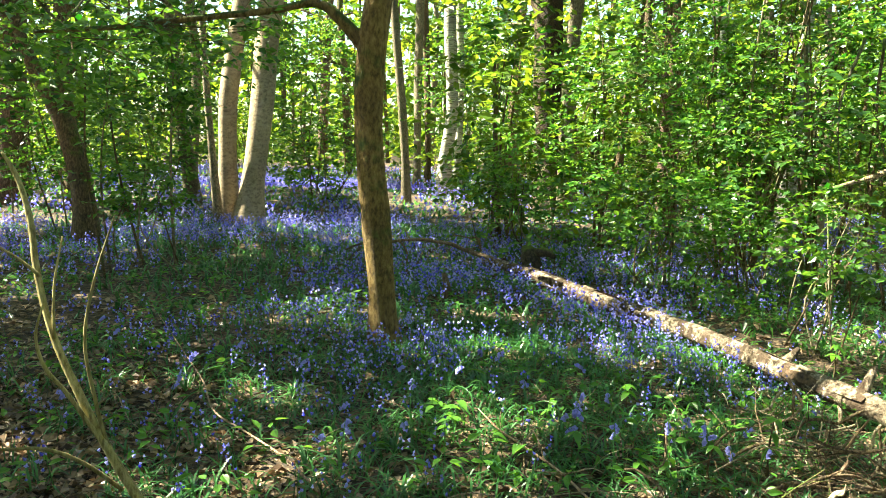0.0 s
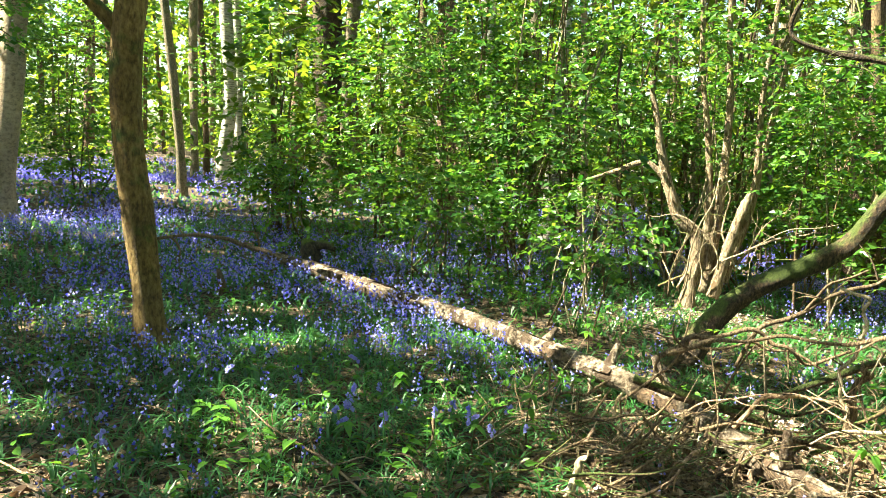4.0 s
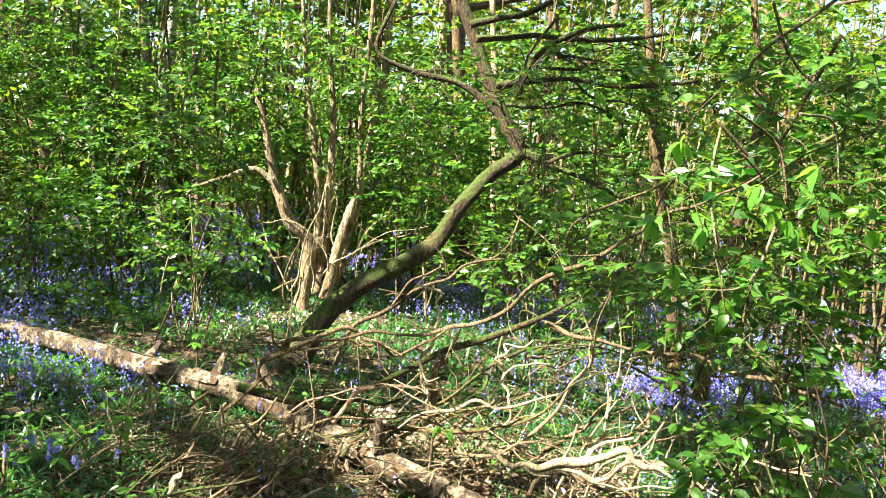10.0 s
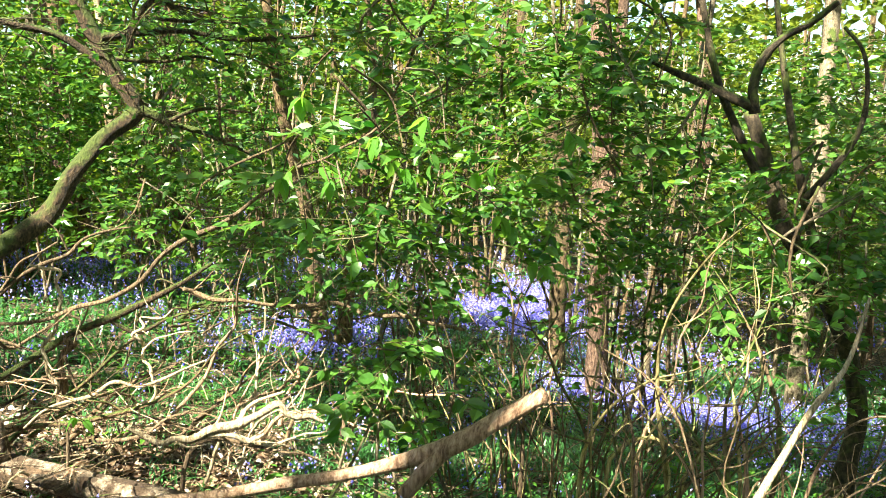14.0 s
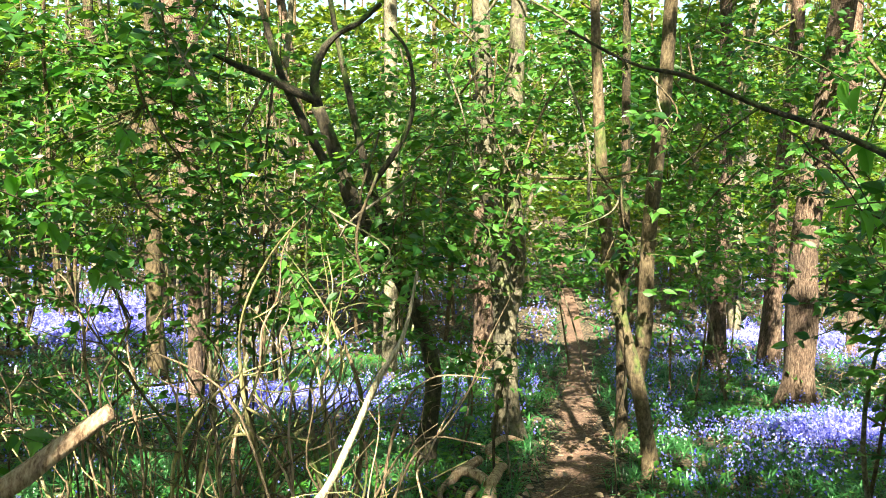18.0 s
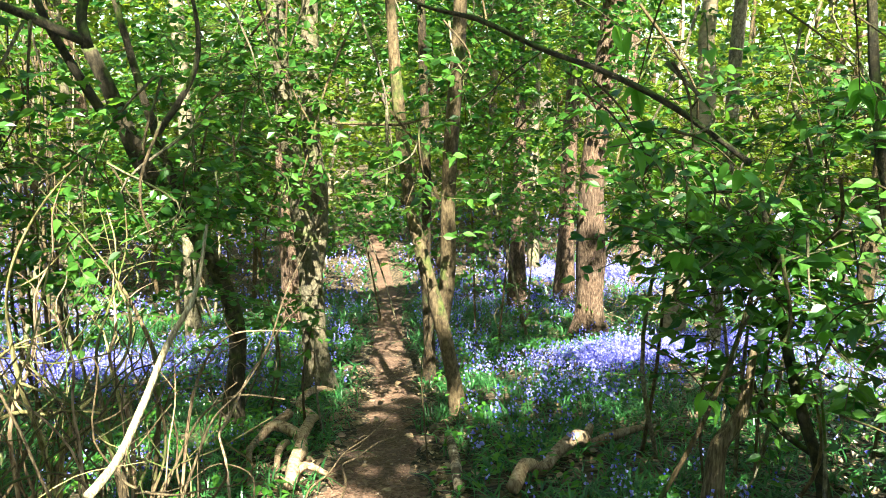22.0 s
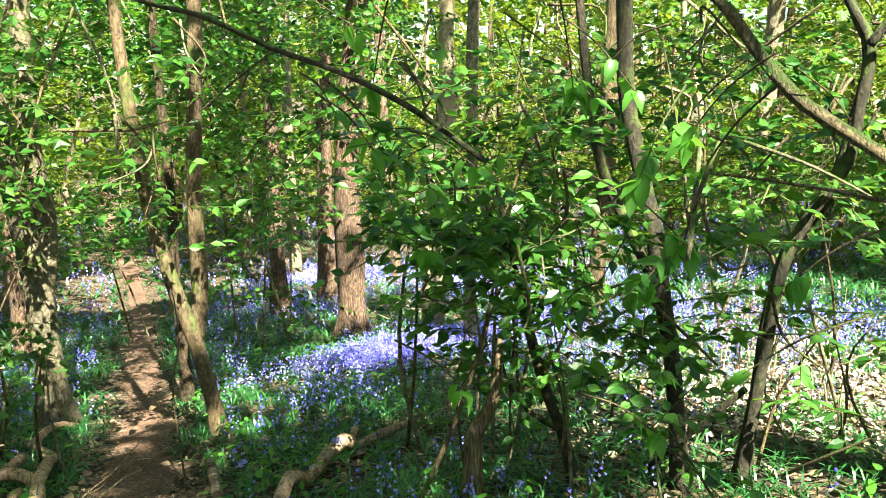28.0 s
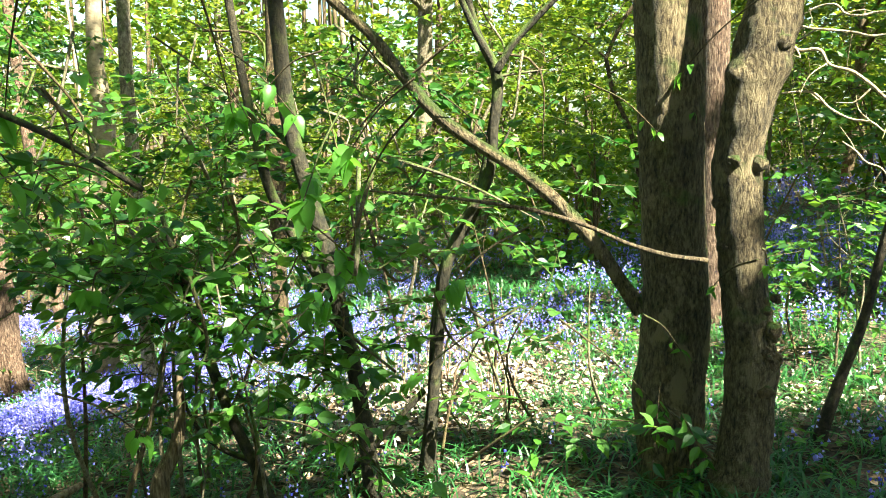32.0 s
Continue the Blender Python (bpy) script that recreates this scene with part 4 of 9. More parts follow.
tree("dead_pole", "long fallen pole with a sawn end, sunlit and stripped of bark", ROOT_WOOD, [
    ("pole", [(2.34, 1.93, 0.10, 0.025), (2.61, 1.64, 0.07, 0.027), (2.84, 1.33, 0.10, 0.027), (2.99, 1.07, 0.14, 0.028), (3.08, 0.88, 0.20, 0.034), (3.09, 0.72, 0.28, 0.040), (3.10, 0.54, 0.41, 0.036), (3.10, 0.35, 0.55, 0.031)]),
    ("fork", [(3.09, 0.73, 0.27, 0.031), (3.05, 0.82, 0.17, 0.032), (3.02, 0.90, 0.06, 0.032)]),
])
tree("arching_hazel_tree", "arching hazel toned dark for shade, with curved limbs and fresh leaves", DARK_SHADED_BARK, [
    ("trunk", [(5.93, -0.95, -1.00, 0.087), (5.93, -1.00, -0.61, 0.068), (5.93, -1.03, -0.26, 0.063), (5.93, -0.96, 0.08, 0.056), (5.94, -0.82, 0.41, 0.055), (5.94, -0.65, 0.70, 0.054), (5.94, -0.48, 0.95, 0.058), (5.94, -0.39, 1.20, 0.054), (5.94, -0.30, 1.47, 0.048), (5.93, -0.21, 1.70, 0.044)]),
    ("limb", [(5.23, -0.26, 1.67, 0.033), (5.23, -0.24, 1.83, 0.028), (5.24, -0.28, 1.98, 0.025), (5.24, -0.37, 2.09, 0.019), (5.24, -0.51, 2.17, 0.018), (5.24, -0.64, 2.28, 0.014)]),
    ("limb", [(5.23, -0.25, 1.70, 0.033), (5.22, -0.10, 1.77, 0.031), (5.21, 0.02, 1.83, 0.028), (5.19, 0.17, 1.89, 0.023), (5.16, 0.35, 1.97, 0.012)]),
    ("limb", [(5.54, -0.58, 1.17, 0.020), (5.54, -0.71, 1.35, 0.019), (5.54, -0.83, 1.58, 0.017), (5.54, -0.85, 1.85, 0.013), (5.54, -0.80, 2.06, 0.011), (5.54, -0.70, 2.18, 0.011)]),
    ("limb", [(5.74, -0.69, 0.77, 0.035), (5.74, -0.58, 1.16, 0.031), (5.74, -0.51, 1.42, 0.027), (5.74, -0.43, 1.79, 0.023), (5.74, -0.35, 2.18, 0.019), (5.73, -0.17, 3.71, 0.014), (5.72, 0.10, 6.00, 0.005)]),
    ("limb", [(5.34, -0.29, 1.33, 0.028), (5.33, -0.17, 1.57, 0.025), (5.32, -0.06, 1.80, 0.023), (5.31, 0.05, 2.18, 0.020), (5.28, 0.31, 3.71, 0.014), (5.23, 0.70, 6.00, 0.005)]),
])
tree("sycamore_tree", "grey-brown sycamore with twin stems beside the path", SHADED_GREY_BARK, [
    ("trunk", [(6.66, -1.73, -1.14, 0.153), (6.66, -1.71, -0.78, 0.112), (6.67, -1.69, -0.33, 0.105), (6.67, -1.68, 0.05, 0.098), (6.68, -1.62, 0.53, 0.088), (6.69, -1.57, 0.94, 0.078), (6.70, -1.51, 1.44, 0.073), (6.70, -1.48, 1.97, 0.069), (6.71, -1.45, 2.39, 0.065), (6.72, -1.33, 5.84, 0.045), (6.75, -1.14, 11.00, 0.016)]),
    ("stem", [(6.75, -1.71, -0.06, 0.081), (6.73, -1.77, 0.28, 0.075), (6.73, -1.78, 0.61, 0.075), (6.74, -1.73, 1.07, 0.074), (6.74, -1.74, 1.75, 0.069), (6.74, -1.75, 2.40, 0.065), (6.73, -1.78, 5.84, 0.046), (6.72, -1.83, 11.00, 0.016)]),
])
tree("pine_tree", "red-barked pine trunk with sunlit patches", PINE_BARK, [
    ("trunk", [(11.23, -2.19, -2.04, 0.175), (11.23, -2.19, -1.46, 0.162), (11.23, -2.17, -0.68, 0.144), (11.23, -2.15, 0.75, 0.133), (11.24, -2.10, 2.27, 0.125), (11.24, -2.08, 3.01, 0.118), (11.26, -1.97, 7.40, 0.083), (11.28, -1.82, 14.00, 0.030)]),
])
tree("leaning_sapling", "leaning tan sapling beside the footpath", TAN_BARK, [
    ("trunk", [(5.32, -2.50, -0.89, 0.060), (5.34, -2.45, -0.55, 0.051), (5.37, -2.37, -0.15, 0.050), (5.40, -2.27, 0.21, 0.046), (5.43, -2.18, 0.59, 0.042), (5.45, -2.12, 1.05, 0.042), (5.46, -2.07, 1.53, 0.039), (5.47, -2.04, 1.96, 0.035), (5.48, -2.02, 2.24, 0.032), (5.50, -1.94, 4.54, 0.023), (5.53, -1.82, 8.00, 0.008)]),
    ("stem", [(6.38, -2.71, -0.53, 0.062), (6.36, -2.76, -0.10, 0.066), (6.36, -2.76, 0.55, 0.060), (6.35, -2.78, 1.09, 0.059), (6.34, -2.83, 1.87, 0.055), (6.33, -2.84, 2.37, 0.051), (6.32, -2.87, 5.02, 0.035), (6.30, -2.92, 9.00, 0.013)]),
    ("branch", [(5.23, -1.63, 1.25, 0.009), (5.19, -1.82, 1.25, 0.016), (5.14, -2.00, 1.25, 0.016), (5.07, -2.20, 1.30, 0.011)]),
])
tree("young_ash_tree", "thin mossy stem behind the path", MOSS_BARK, [
    ("trunk", [(6.60, -2.69, -1.16, 0.054), (6.60, -2.69, -0.78, 0.050), (6.61, -2.66, -0.16, 0.041), (6.61, -2.66, 0.61, 0.038), (6.62, -2.62, 1.75, 0.035), (6.63, -2.60, 2.40, 0.033), (6.64, -2.55, 5.44, 0.023), (6.67, -2.48, 10.00, 0.008)]),
])
tree("pine_tree", "large red-brown pine standing in bluebells, its foot sunlit", PINE_BARK, [
    ("trunk", [(7.98, -5.06, -1.39, 0.232), (7.98, -5.06, -1.10, 0.177), (7.98, -5.05, -0.48, 0.168), (8.00, -5.01, 0.36, 0.140), (7.99, -5.04, 1.06, 0.132), (7.95, -5.11, 1.86, 0.126), (7.91, -5.17, 2.62, 0.121), (7.75, -5.43, 7.57, 0.084), (7.52, -5.82, 15.00, 0.030)]),
])
tree("pine_tree", "tall slim pine trunk", PINE_BARK, [
    ("trunk", [(11.06, -6.38, -1.98, 0.162), (11.07, -6.38, -0.77, 0.132), (11.07, -6.38, 0.71, 0.122), (11.04, -6.43, 2.14, 0.104), (11.04, -6.43, 3.05, 0.096), (11.03, -6.44, 7.83, 0.067), (11.03, -6.45, 15.00, 0.024)]),
])
tree("pine_tree", "tall grey pine trunk behind the clearing", PINE_BARK, [
    ("trunk", [(10.74, -5.45, -1.92, 0.136), (10.75, -5.42, -0.68, 0.100), (10.76, -5.41, 0.75, 0.090), (10.79, -5.35, 2.27, 0.082), (10.81, -5.30, 3.00, 0.082), (10.89, -5.13, 7.80, 0.058), (11.01, -4.86, 15.00, 0.021)]),
])
tree("pine_tree", "far pine trunk, lit orange high up", PINE_BARK, [
    ("trunk", [(12.87, -8.83, -2.35, 0.107), (12.87, -8.83, -2.01, 0.099), (12.98, -8.66, 0.55, 0.091), (13.05, -8.55, 3.35, 0.091), (13.12, -8.44, 8.01, 0.064), (13.22, -8.28, 15.00, 0.023)]),
])
tree("young_ash_tree", "slim stem beyond the arching hazel", GREY_BARK, [
    ("trunk", [(10.34, -0.83, -1.86, 0.095), (10.34, -0.83, -0.76, 0.088), (10.34, -0.87, 0.83, 0.086), (10.34, -0.85, 1.87, 0.085), (10.34, -0.85, 2.87, 0.086), (10.34, -0.85, 6.92, 0.060), (10.34, -0.86, 13.00, 0.022)]),
])
tree("young_ash_tree", "brown stem in the glade", BROWN_BARK, [
    ("trunk", [(10.00, 2.02, -1.60, 0.102), (10.00, 2.02, -0.72, 0.095), (10.00, 2.01, 0.09, 0.086), (10.01, 1.98, 1.21, 0.071), (10.02, 1.94, 2.78, 0.057), (10.04, 1.87, 6.47, 0.040), (10.07, 1.77, 12.00, 0.014)]),
])
tree("young_ash_tree", "reddish stem in the glade", PINE_BARK, [
    ("trunk", [(8.15, 1.16, -1.38, 0.083), (8.15, 1.16, -0.76, 0.077), (8.16, 1.14, 0.03, 0.069), (8.17, 1.11, 1.01, 0.063), (8.17, 1.08, 2.04, 0.057), (8.17, 1.07, 2.55, 0.052), (8.18, 1.02, 6.33, 0.036), (8.20, 0.95, 12.00, 0.013)]),
])
tree("broken_sapling", "snapped sapling with a torn orange break", DEAD_BARK, [
    ("trunk", [(3.00, -2.82, -0.45, 0.052), (3.00, -2.82, -0.21, 0.046), (3.00, -2.83, -0.03, 0.039), (2.96, -2.88, 0.10, 0.030), (2.94, -2.90, 0.26, 0.023), (2.94, -2.91, 0.44, 0.012)]),
])
tree("hazel_sapling", "thin hazel sapling in leaf, toned dark for shade", SHADED_STEM_BARK, [
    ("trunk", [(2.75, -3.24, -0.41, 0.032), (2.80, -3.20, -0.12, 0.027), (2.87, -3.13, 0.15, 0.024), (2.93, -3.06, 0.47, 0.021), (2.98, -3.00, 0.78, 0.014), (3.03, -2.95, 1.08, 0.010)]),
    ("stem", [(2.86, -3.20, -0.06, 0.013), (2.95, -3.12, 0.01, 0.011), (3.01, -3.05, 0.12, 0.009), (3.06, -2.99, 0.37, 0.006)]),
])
tree("hazel_tree", "hazel stem toned dark for shade, with forked pale bough", SHADED_STEM_BARK, [
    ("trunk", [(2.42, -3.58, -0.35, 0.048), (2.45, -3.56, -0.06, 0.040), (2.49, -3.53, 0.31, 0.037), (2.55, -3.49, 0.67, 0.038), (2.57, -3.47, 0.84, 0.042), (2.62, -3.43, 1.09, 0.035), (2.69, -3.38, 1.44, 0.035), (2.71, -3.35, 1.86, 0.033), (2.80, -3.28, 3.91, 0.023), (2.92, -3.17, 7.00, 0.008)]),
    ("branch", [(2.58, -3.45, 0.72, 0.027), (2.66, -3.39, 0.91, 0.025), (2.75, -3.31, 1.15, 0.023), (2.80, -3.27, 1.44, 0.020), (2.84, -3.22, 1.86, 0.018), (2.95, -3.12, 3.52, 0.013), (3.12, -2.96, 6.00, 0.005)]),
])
tree("hazel_tree", "slender curved hazel stem", SHADED_STEM_BARK, [
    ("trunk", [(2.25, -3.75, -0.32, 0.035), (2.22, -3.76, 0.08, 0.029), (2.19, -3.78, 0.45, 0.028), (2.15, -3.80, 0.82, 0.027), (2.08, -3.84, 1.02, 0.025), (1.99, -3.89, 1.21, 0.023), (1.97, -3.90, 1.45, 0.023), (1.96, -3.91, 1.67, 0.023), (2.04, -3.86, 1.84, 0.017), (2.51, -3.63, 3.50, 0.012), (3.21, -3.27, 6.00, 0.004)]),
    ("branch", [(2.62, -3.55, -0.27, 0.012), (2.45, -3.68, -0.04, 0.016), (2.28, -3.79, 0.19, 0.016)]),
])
tree("twin_sycamore_tree", "pair of thick gnarled trunks with burrs and peeling bark", GNARLED_BARK, [
    ("trunk", [(1.18, -4.12, -0.29, 0.196), (1.18, -4.13, -0.14, 0.162), (1.20, -4.12, 0.26, 0.148), (1.19, -4.12, 0.64, 0.139), (1.22, -4.12, 1.01, 0.131), (1.25, -4.11, 1.49, 0.134), (1.28, -4.10, 1.95, 0.135), (1.42, -4.06, 5.57, 0.095), (1.62, -4.01, 11.00, 0.034)]),
    ("limb", [(1.33, -4.08, 0.63, 0.039), (1.42, -4.06, 0.76, 0.033), (1.54, -4.02, 0.94, 0.032), (1.66, -3.97, 1.08, 0.031), (1.82, -3.90, 1.23, 0.029), (1.99, -3.82, 1.35, 0.029), (2.14, -3.73, 1.47, 0.029), (2.27, -3.66, 1.63, 0.026), (2.38, -3.58, 1.81, 0.025), (2.53, -3.47, 1.98, 0.023), (3.06, -3.07, 3.19, 0.016), (3.85, -2.48, 5.00, 0.006)]),
])
tree("gnarled_sycamore_tree", "knobbly grey-brown trunk covered in burrs and shoots", GNARLED_BARK, [
    ("trunk", [(0.87, -3.98, -0.15, 0.125), (0.87, -3.98, 0.07, 0.108), (0.85, -3.99, 0.51, 0.101), (0.89, -3.98, 0.78, 0.091), (0.92, -3.97, 1.05, 0.092), (0.94, -3.97, 1.32, 0.089), (0.90, -3.98, 1.60, 0.092), (0.86, -3.98, 1.82, 0.099), (0.84, -3.99, 1.94, 0.092), (0.52, -4.04, 5.57, 0.065), (0.04, -4.11, 11.00, 0.023)]),
])
tree("pine_tree", "red-brown trunk between two gnarled ones", PINE_BARK, [
    ("trunk", [(1.60, -7.10, -0.74, 0.142), (1.65, -7.09, 0.15, 0.123), (1.69, -7.09, 1.04, 0.116), (1.74, -7.07, 2.30, 0.112), (1.85, -7.05, 6.98, 0.078), (2.01, -7.02, 14.00, 0.028)]),
])
tree("hazel_sapling", "thin leaning sapling in shade", DARK_SHADED_BARK, [
    ("trunk", [(0.65, -4.69, -0.11, 0.030), (0.58, -4.70, 0.21, 0.027), (0.49, -4.70, 0.57, 0.023), (0.44, -4.70, 0.92, 0.020), (0.36, -4.70, 1.36, 0.014), (0.29, -4.70, 2.02, 0.010), (0.18, -4.70, 3.00, 0.004)]),
])
tree("young_ash_tree", "pale bent stem in bright leaves", PALE_BARK, [
    ("trunk", [(7.27, -5.67, -1.29, 0.112), (7.27, -5.67, 0.29, 0.104), (7.25, -5.69, 0.85, 0.109), (7.18, -5.79, 1.28, 0.109), (7.20, -5.77, 1.93, 0.085), (7.18, -5.78, 2.56, 0.079), (7.14, -5.84, 5.93, 0.055), (7.07, -5.93, 11.00, 0.020)]),
])
tree("young_ash_tree", "grey stem in bright leaves", GREY_BARK, [
    ("trunk", [(5.85, -5.06, -1.02, 0.055), (5.85, -5.06, -0.00, 0.051), (5.85, -5.06, 0.91, 0.050), (5.86, -5.05, 1.73, 0.055), (5.85, -5.06, 2.38, 0.050), (5.82, -5.10, 5.43, 0.035), (5.77, -5.16, 10.00, 0.013)]),
])
tree("young_ash_tree", "brown stem beyond the sapling", BROWN_BARK, [
    ("trunk", [(5.43, -6.25, -0.94, 0.083), (5.43, -6.25, -0.20, 0.077), (5.40, -6.27, 1.24, 0.080), (5.38, -6.29, 2.48, 0.081), (5.35, -6.32, 5.89, 0.056), (5.29, -6.37, 11.00, 0.020)]),
])
tree("young_ash_tree", "thin stem with a fork in bright leaves", SHADED_STEM_BARK, [
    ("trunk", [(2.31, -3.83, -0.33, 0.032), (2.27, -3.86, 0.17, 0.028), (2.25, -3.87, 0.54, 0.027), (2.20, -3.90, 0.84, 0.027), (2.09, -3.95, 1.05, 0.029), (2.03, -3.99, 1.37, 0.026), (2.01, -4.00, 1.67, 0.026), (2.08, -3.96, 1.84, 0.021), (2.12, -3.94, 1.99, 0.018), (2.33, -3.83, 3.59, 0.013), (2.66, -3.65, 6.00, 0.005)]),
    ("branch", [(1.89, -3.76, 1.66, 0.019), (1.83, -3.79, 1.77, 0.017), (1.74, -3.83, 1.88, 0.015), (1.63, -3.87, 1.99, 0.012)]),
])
tree("bare_bough", "long thin bough hanging in front, with young leaves", DARK_SHADED_BARK, [
    ("bough", [(2.66, -2.57, 1.24, 0.011), (2.74, -2.48, 1.33, 0.011), (2.85, -2.33, 1.45, 0.012), (2.96, -2.15, 1.55, 0.011), (3.07, -1.95, 1.63, 0.010), (3.17, -1.72, 1.74, 0.010), (3.23, -1.55, 1.78, 0.007), (3.30, -1.30, 1.91, 0.006)]),
    ("twig", [(3.07, -1.95, 1.63, 0.004), (3.13, -1.82, 1.52, 0.004), (3.17, -1.71, 1.42, 0.003)]),
])
tree("bare_bough", "dead grey bough caught across the bushes", DEAD_BARK, [
    ("bough", [(2.39, 3.45, 0.37, 0.021), (2.59, 3.33, 0.47, 0.016), (2.79, 3.07, 0.54, 0.013), (2.99, 2.78, 0.57, 0.012), (3.04, 2.45, 0.70, 0.015), (3.13, 2.21, 0.91, 0.017), (3.20, 1.97, 1.08, 0.015), (3.24, 1.75, 1.20, 0.013), (3.34, 1.60, 1.36, 0.011), (3.44, 1.43, 1.45, 0.009), (3.52, 1.28, 1.55, 0.007)]),
])
tree("bare_bough", "long thin dead stick lying across brushwood", DEAD_BARK, [
    ("bough", [(3.41, 2.34, 0.70, 0.014), (3.50, 2.24, 0.63, 0.018), (3.67, 2.00, 0.61, 0.017), (3.85, 1.72, 0.59, 0.017), (3.97, 1.49, 0.55, 0.015), (4.08, 1.26, 0.50, 0.014), (4.15, 1.08, 0.47, 0.012)]),
])
tree("dead_branch", "weathered forked dead branch resting on a log", DEAD_BARK, [
    ("limb", [(2.41, 3.56, 0.32, 0.025), (2.51, 3.50, 0.40, 0.021), (2.63, 3.42, 0.46, 0.018), (2.83, 3.28, 0.54, 0.020), (2.91, 3.22, 0.47, 0.015), (3.04, 3.12, 0.39, 0.013), (3.18, 2.99, 0.49, 0.010)]),
    ("side_limb", [(2.44, 3.54, 0.36, 0.017), (2.64, 3.41, 0.42, 0.013), (2.79, 3.31, 0.45, 0.012), (2.98, 3.17, 0.42, 0.010), (3.13, 3.04, 0.34, 0.007)]),
    ("side_limb", [(2.42, 3.55, 0.33, 0.017), (2.41, 3.55, 0.22, 0.015), (2.45, 3.53, 0.12, 0.017)]),
])
tree("dead_branch", "bleached squiggling dead twig over brushwood", BLEACHED_WOOD, [
    ("limb", [(2.98, 2.90, 0.84, 0.009), (3.06, 2.83, 0.79, 0.011), (3.08, 2.81, 0.65, 0.012), (3.05, 2.84, 0.52, 0.013), (3.01, 2.87, 0.42, 0.013), (3.03, 2.85, 0.29, 0.013), (3.03, 2.85, 0.16, 0.011)]),
    ("side_limb", [(3.07, 2.82, 0.67, 0.008), (3.12, 2.78, 0.56, 0.008), (3.11, 2.78, 0.43, 0.006)]),
])
tree("dead_branch", "mossy dead branch across brushwood", MOSS_BARK, [
    ("limb", [(2.89, 3.11, 0.23, 0.015), (3.07, 2.95, 0.37, 0.021), (3.19, 2.85, 0.46, 0.021), (3.30, 2.74, 0.52, 0.021), (3.44, 2.58, 0.62, 0.019), (3.55, 2.46, 0.70, 0.014), (3.64, 2.34, 0.80, 0.010)]),
    ("side_limb", [(3.30, 2.74, 0.52, 0.014), (3.39, 2.64, 0.44, 0.013), (3.50, 2.52, 0.51, 0.010)]),
])
tree("dead_branch", "curled bleached twig hanging over leaves", BLEACHED_WOOD, [
    ("limb", [(3.36, 2.37, 0.60, 0.006), (3.28, 2.47, 0.56, 0.009), (3.25, 2.50, 0.50, 0.011), (3.27, 2.48, 0.41, 0.012), (3.30, 2.44, 0.31, 0.012), (3.29, 2.45, 0.17, 0.011), (3.24, 2.51, 0.11, 0.009)]),
    ("side_limb", [(3.27, 2.48, 0.40, 0.008), (3.35, 2.38, 0.47, 0.006), (3.42, 2.30, 0.48, 0.005)]),
])
tree("dead_branch", "thin bleached stick across brushwood", BLEACHED_WOOD, [
    ("limb", [(2.81, 2.79, 0.09, 0.009), (2.96, 2.65, 0.19, 0.012), (3.11, 2.50, 0.24, 0.012), (3.24, 2.36, 0.27, 0.012), (3.38, 2.19, 0.35, 0.008)]),
])
tree("dead_branch", "stout crooked tan branch among twigs", DEAD_BARK, [
    ("limb", [(3.13, 2.90, 0.07, 0.030), (3.14, 2.90, 0.19, 0.028), (3.14, 2.90, 0.30, 0.026), (3.18, 2.86, 0.40, 0.023), (3.15, 2.88, 0.46, 0.013)]),
])
tree("dead_branch", "thick bleached root lying in sunlight", BLEACHED_WOOD, [
    ("limb", [(2.92, 2.26, 0.15, 0.017), (3.01, 2.16, 0.09, 0.022), (3.11, 2.05, 0.06, 0.025), (3.24, 1.88, 0.13, 0.027), (3.34, 1.73, 0.19, 0.025), (3.40, 1.64, 0.15, 0.020), (3.46, 1.54, 0.11, 0.014)]),
    ("side_limb", [(3.11, 2.05, 0.06, 0.017), (3.21, 1.91, 0.05, 0.017), (3.31, 1.78, 0.06, 0.012)]),
    ("side_limb", [(3.24, 1.88, 0.13, 0.017), (3.29, 1.81, 0.22, 0.012), (3.36, 1.70, 0.27, 0.008)]),
])
tree("dead_branch", "broken pale branch stub propped under a log", DEAD_BARK, [
    ("limb", [(2.39, 3.22, 0.12, 0.032), (2.41, 3.21, -0.06, 0.029), (2.38, 3.22, -0.18, 0.026), (2.41, 3.21, -0.43, 0.026)]),
])
tree("dead_branch", "splintered pale stick in twigs", BLEACHED_WOOD, [
    ("limb", [(1.60, 2.74, 0.13, 0.016), (1.57, 2.75, 0.07, 0.026), (1.52, 2.77, -0.02, 0.027), (1.49, 2.79, -0.11, 0.024)]),
])
tree("dead_branch", "mossy limb lying alongside a log", MOSS_BARK, [
    ("limb", [(2.30, 3.62, 0.18, 0.027), (2.42, 3.55, 0.14, 0.030), (2.52, 3.49, 0.11, 0.030), (2.72, 3.36, 0.07, 0.027), (2.88, 3.24, 0.03, 0.024), (3.00, 3.14, -0.05, 0.019), (3.07, 3.09, -0.08, 0.010)]),
    ("side_limb", [(2.72, 3.36, 0.07, 0.017), (2.86, 3.26, 0.11, 0.013), (2.98, 3.16, 0.09, 0.010), (3.10, 3.06, 0.16, 0.007)]),
])
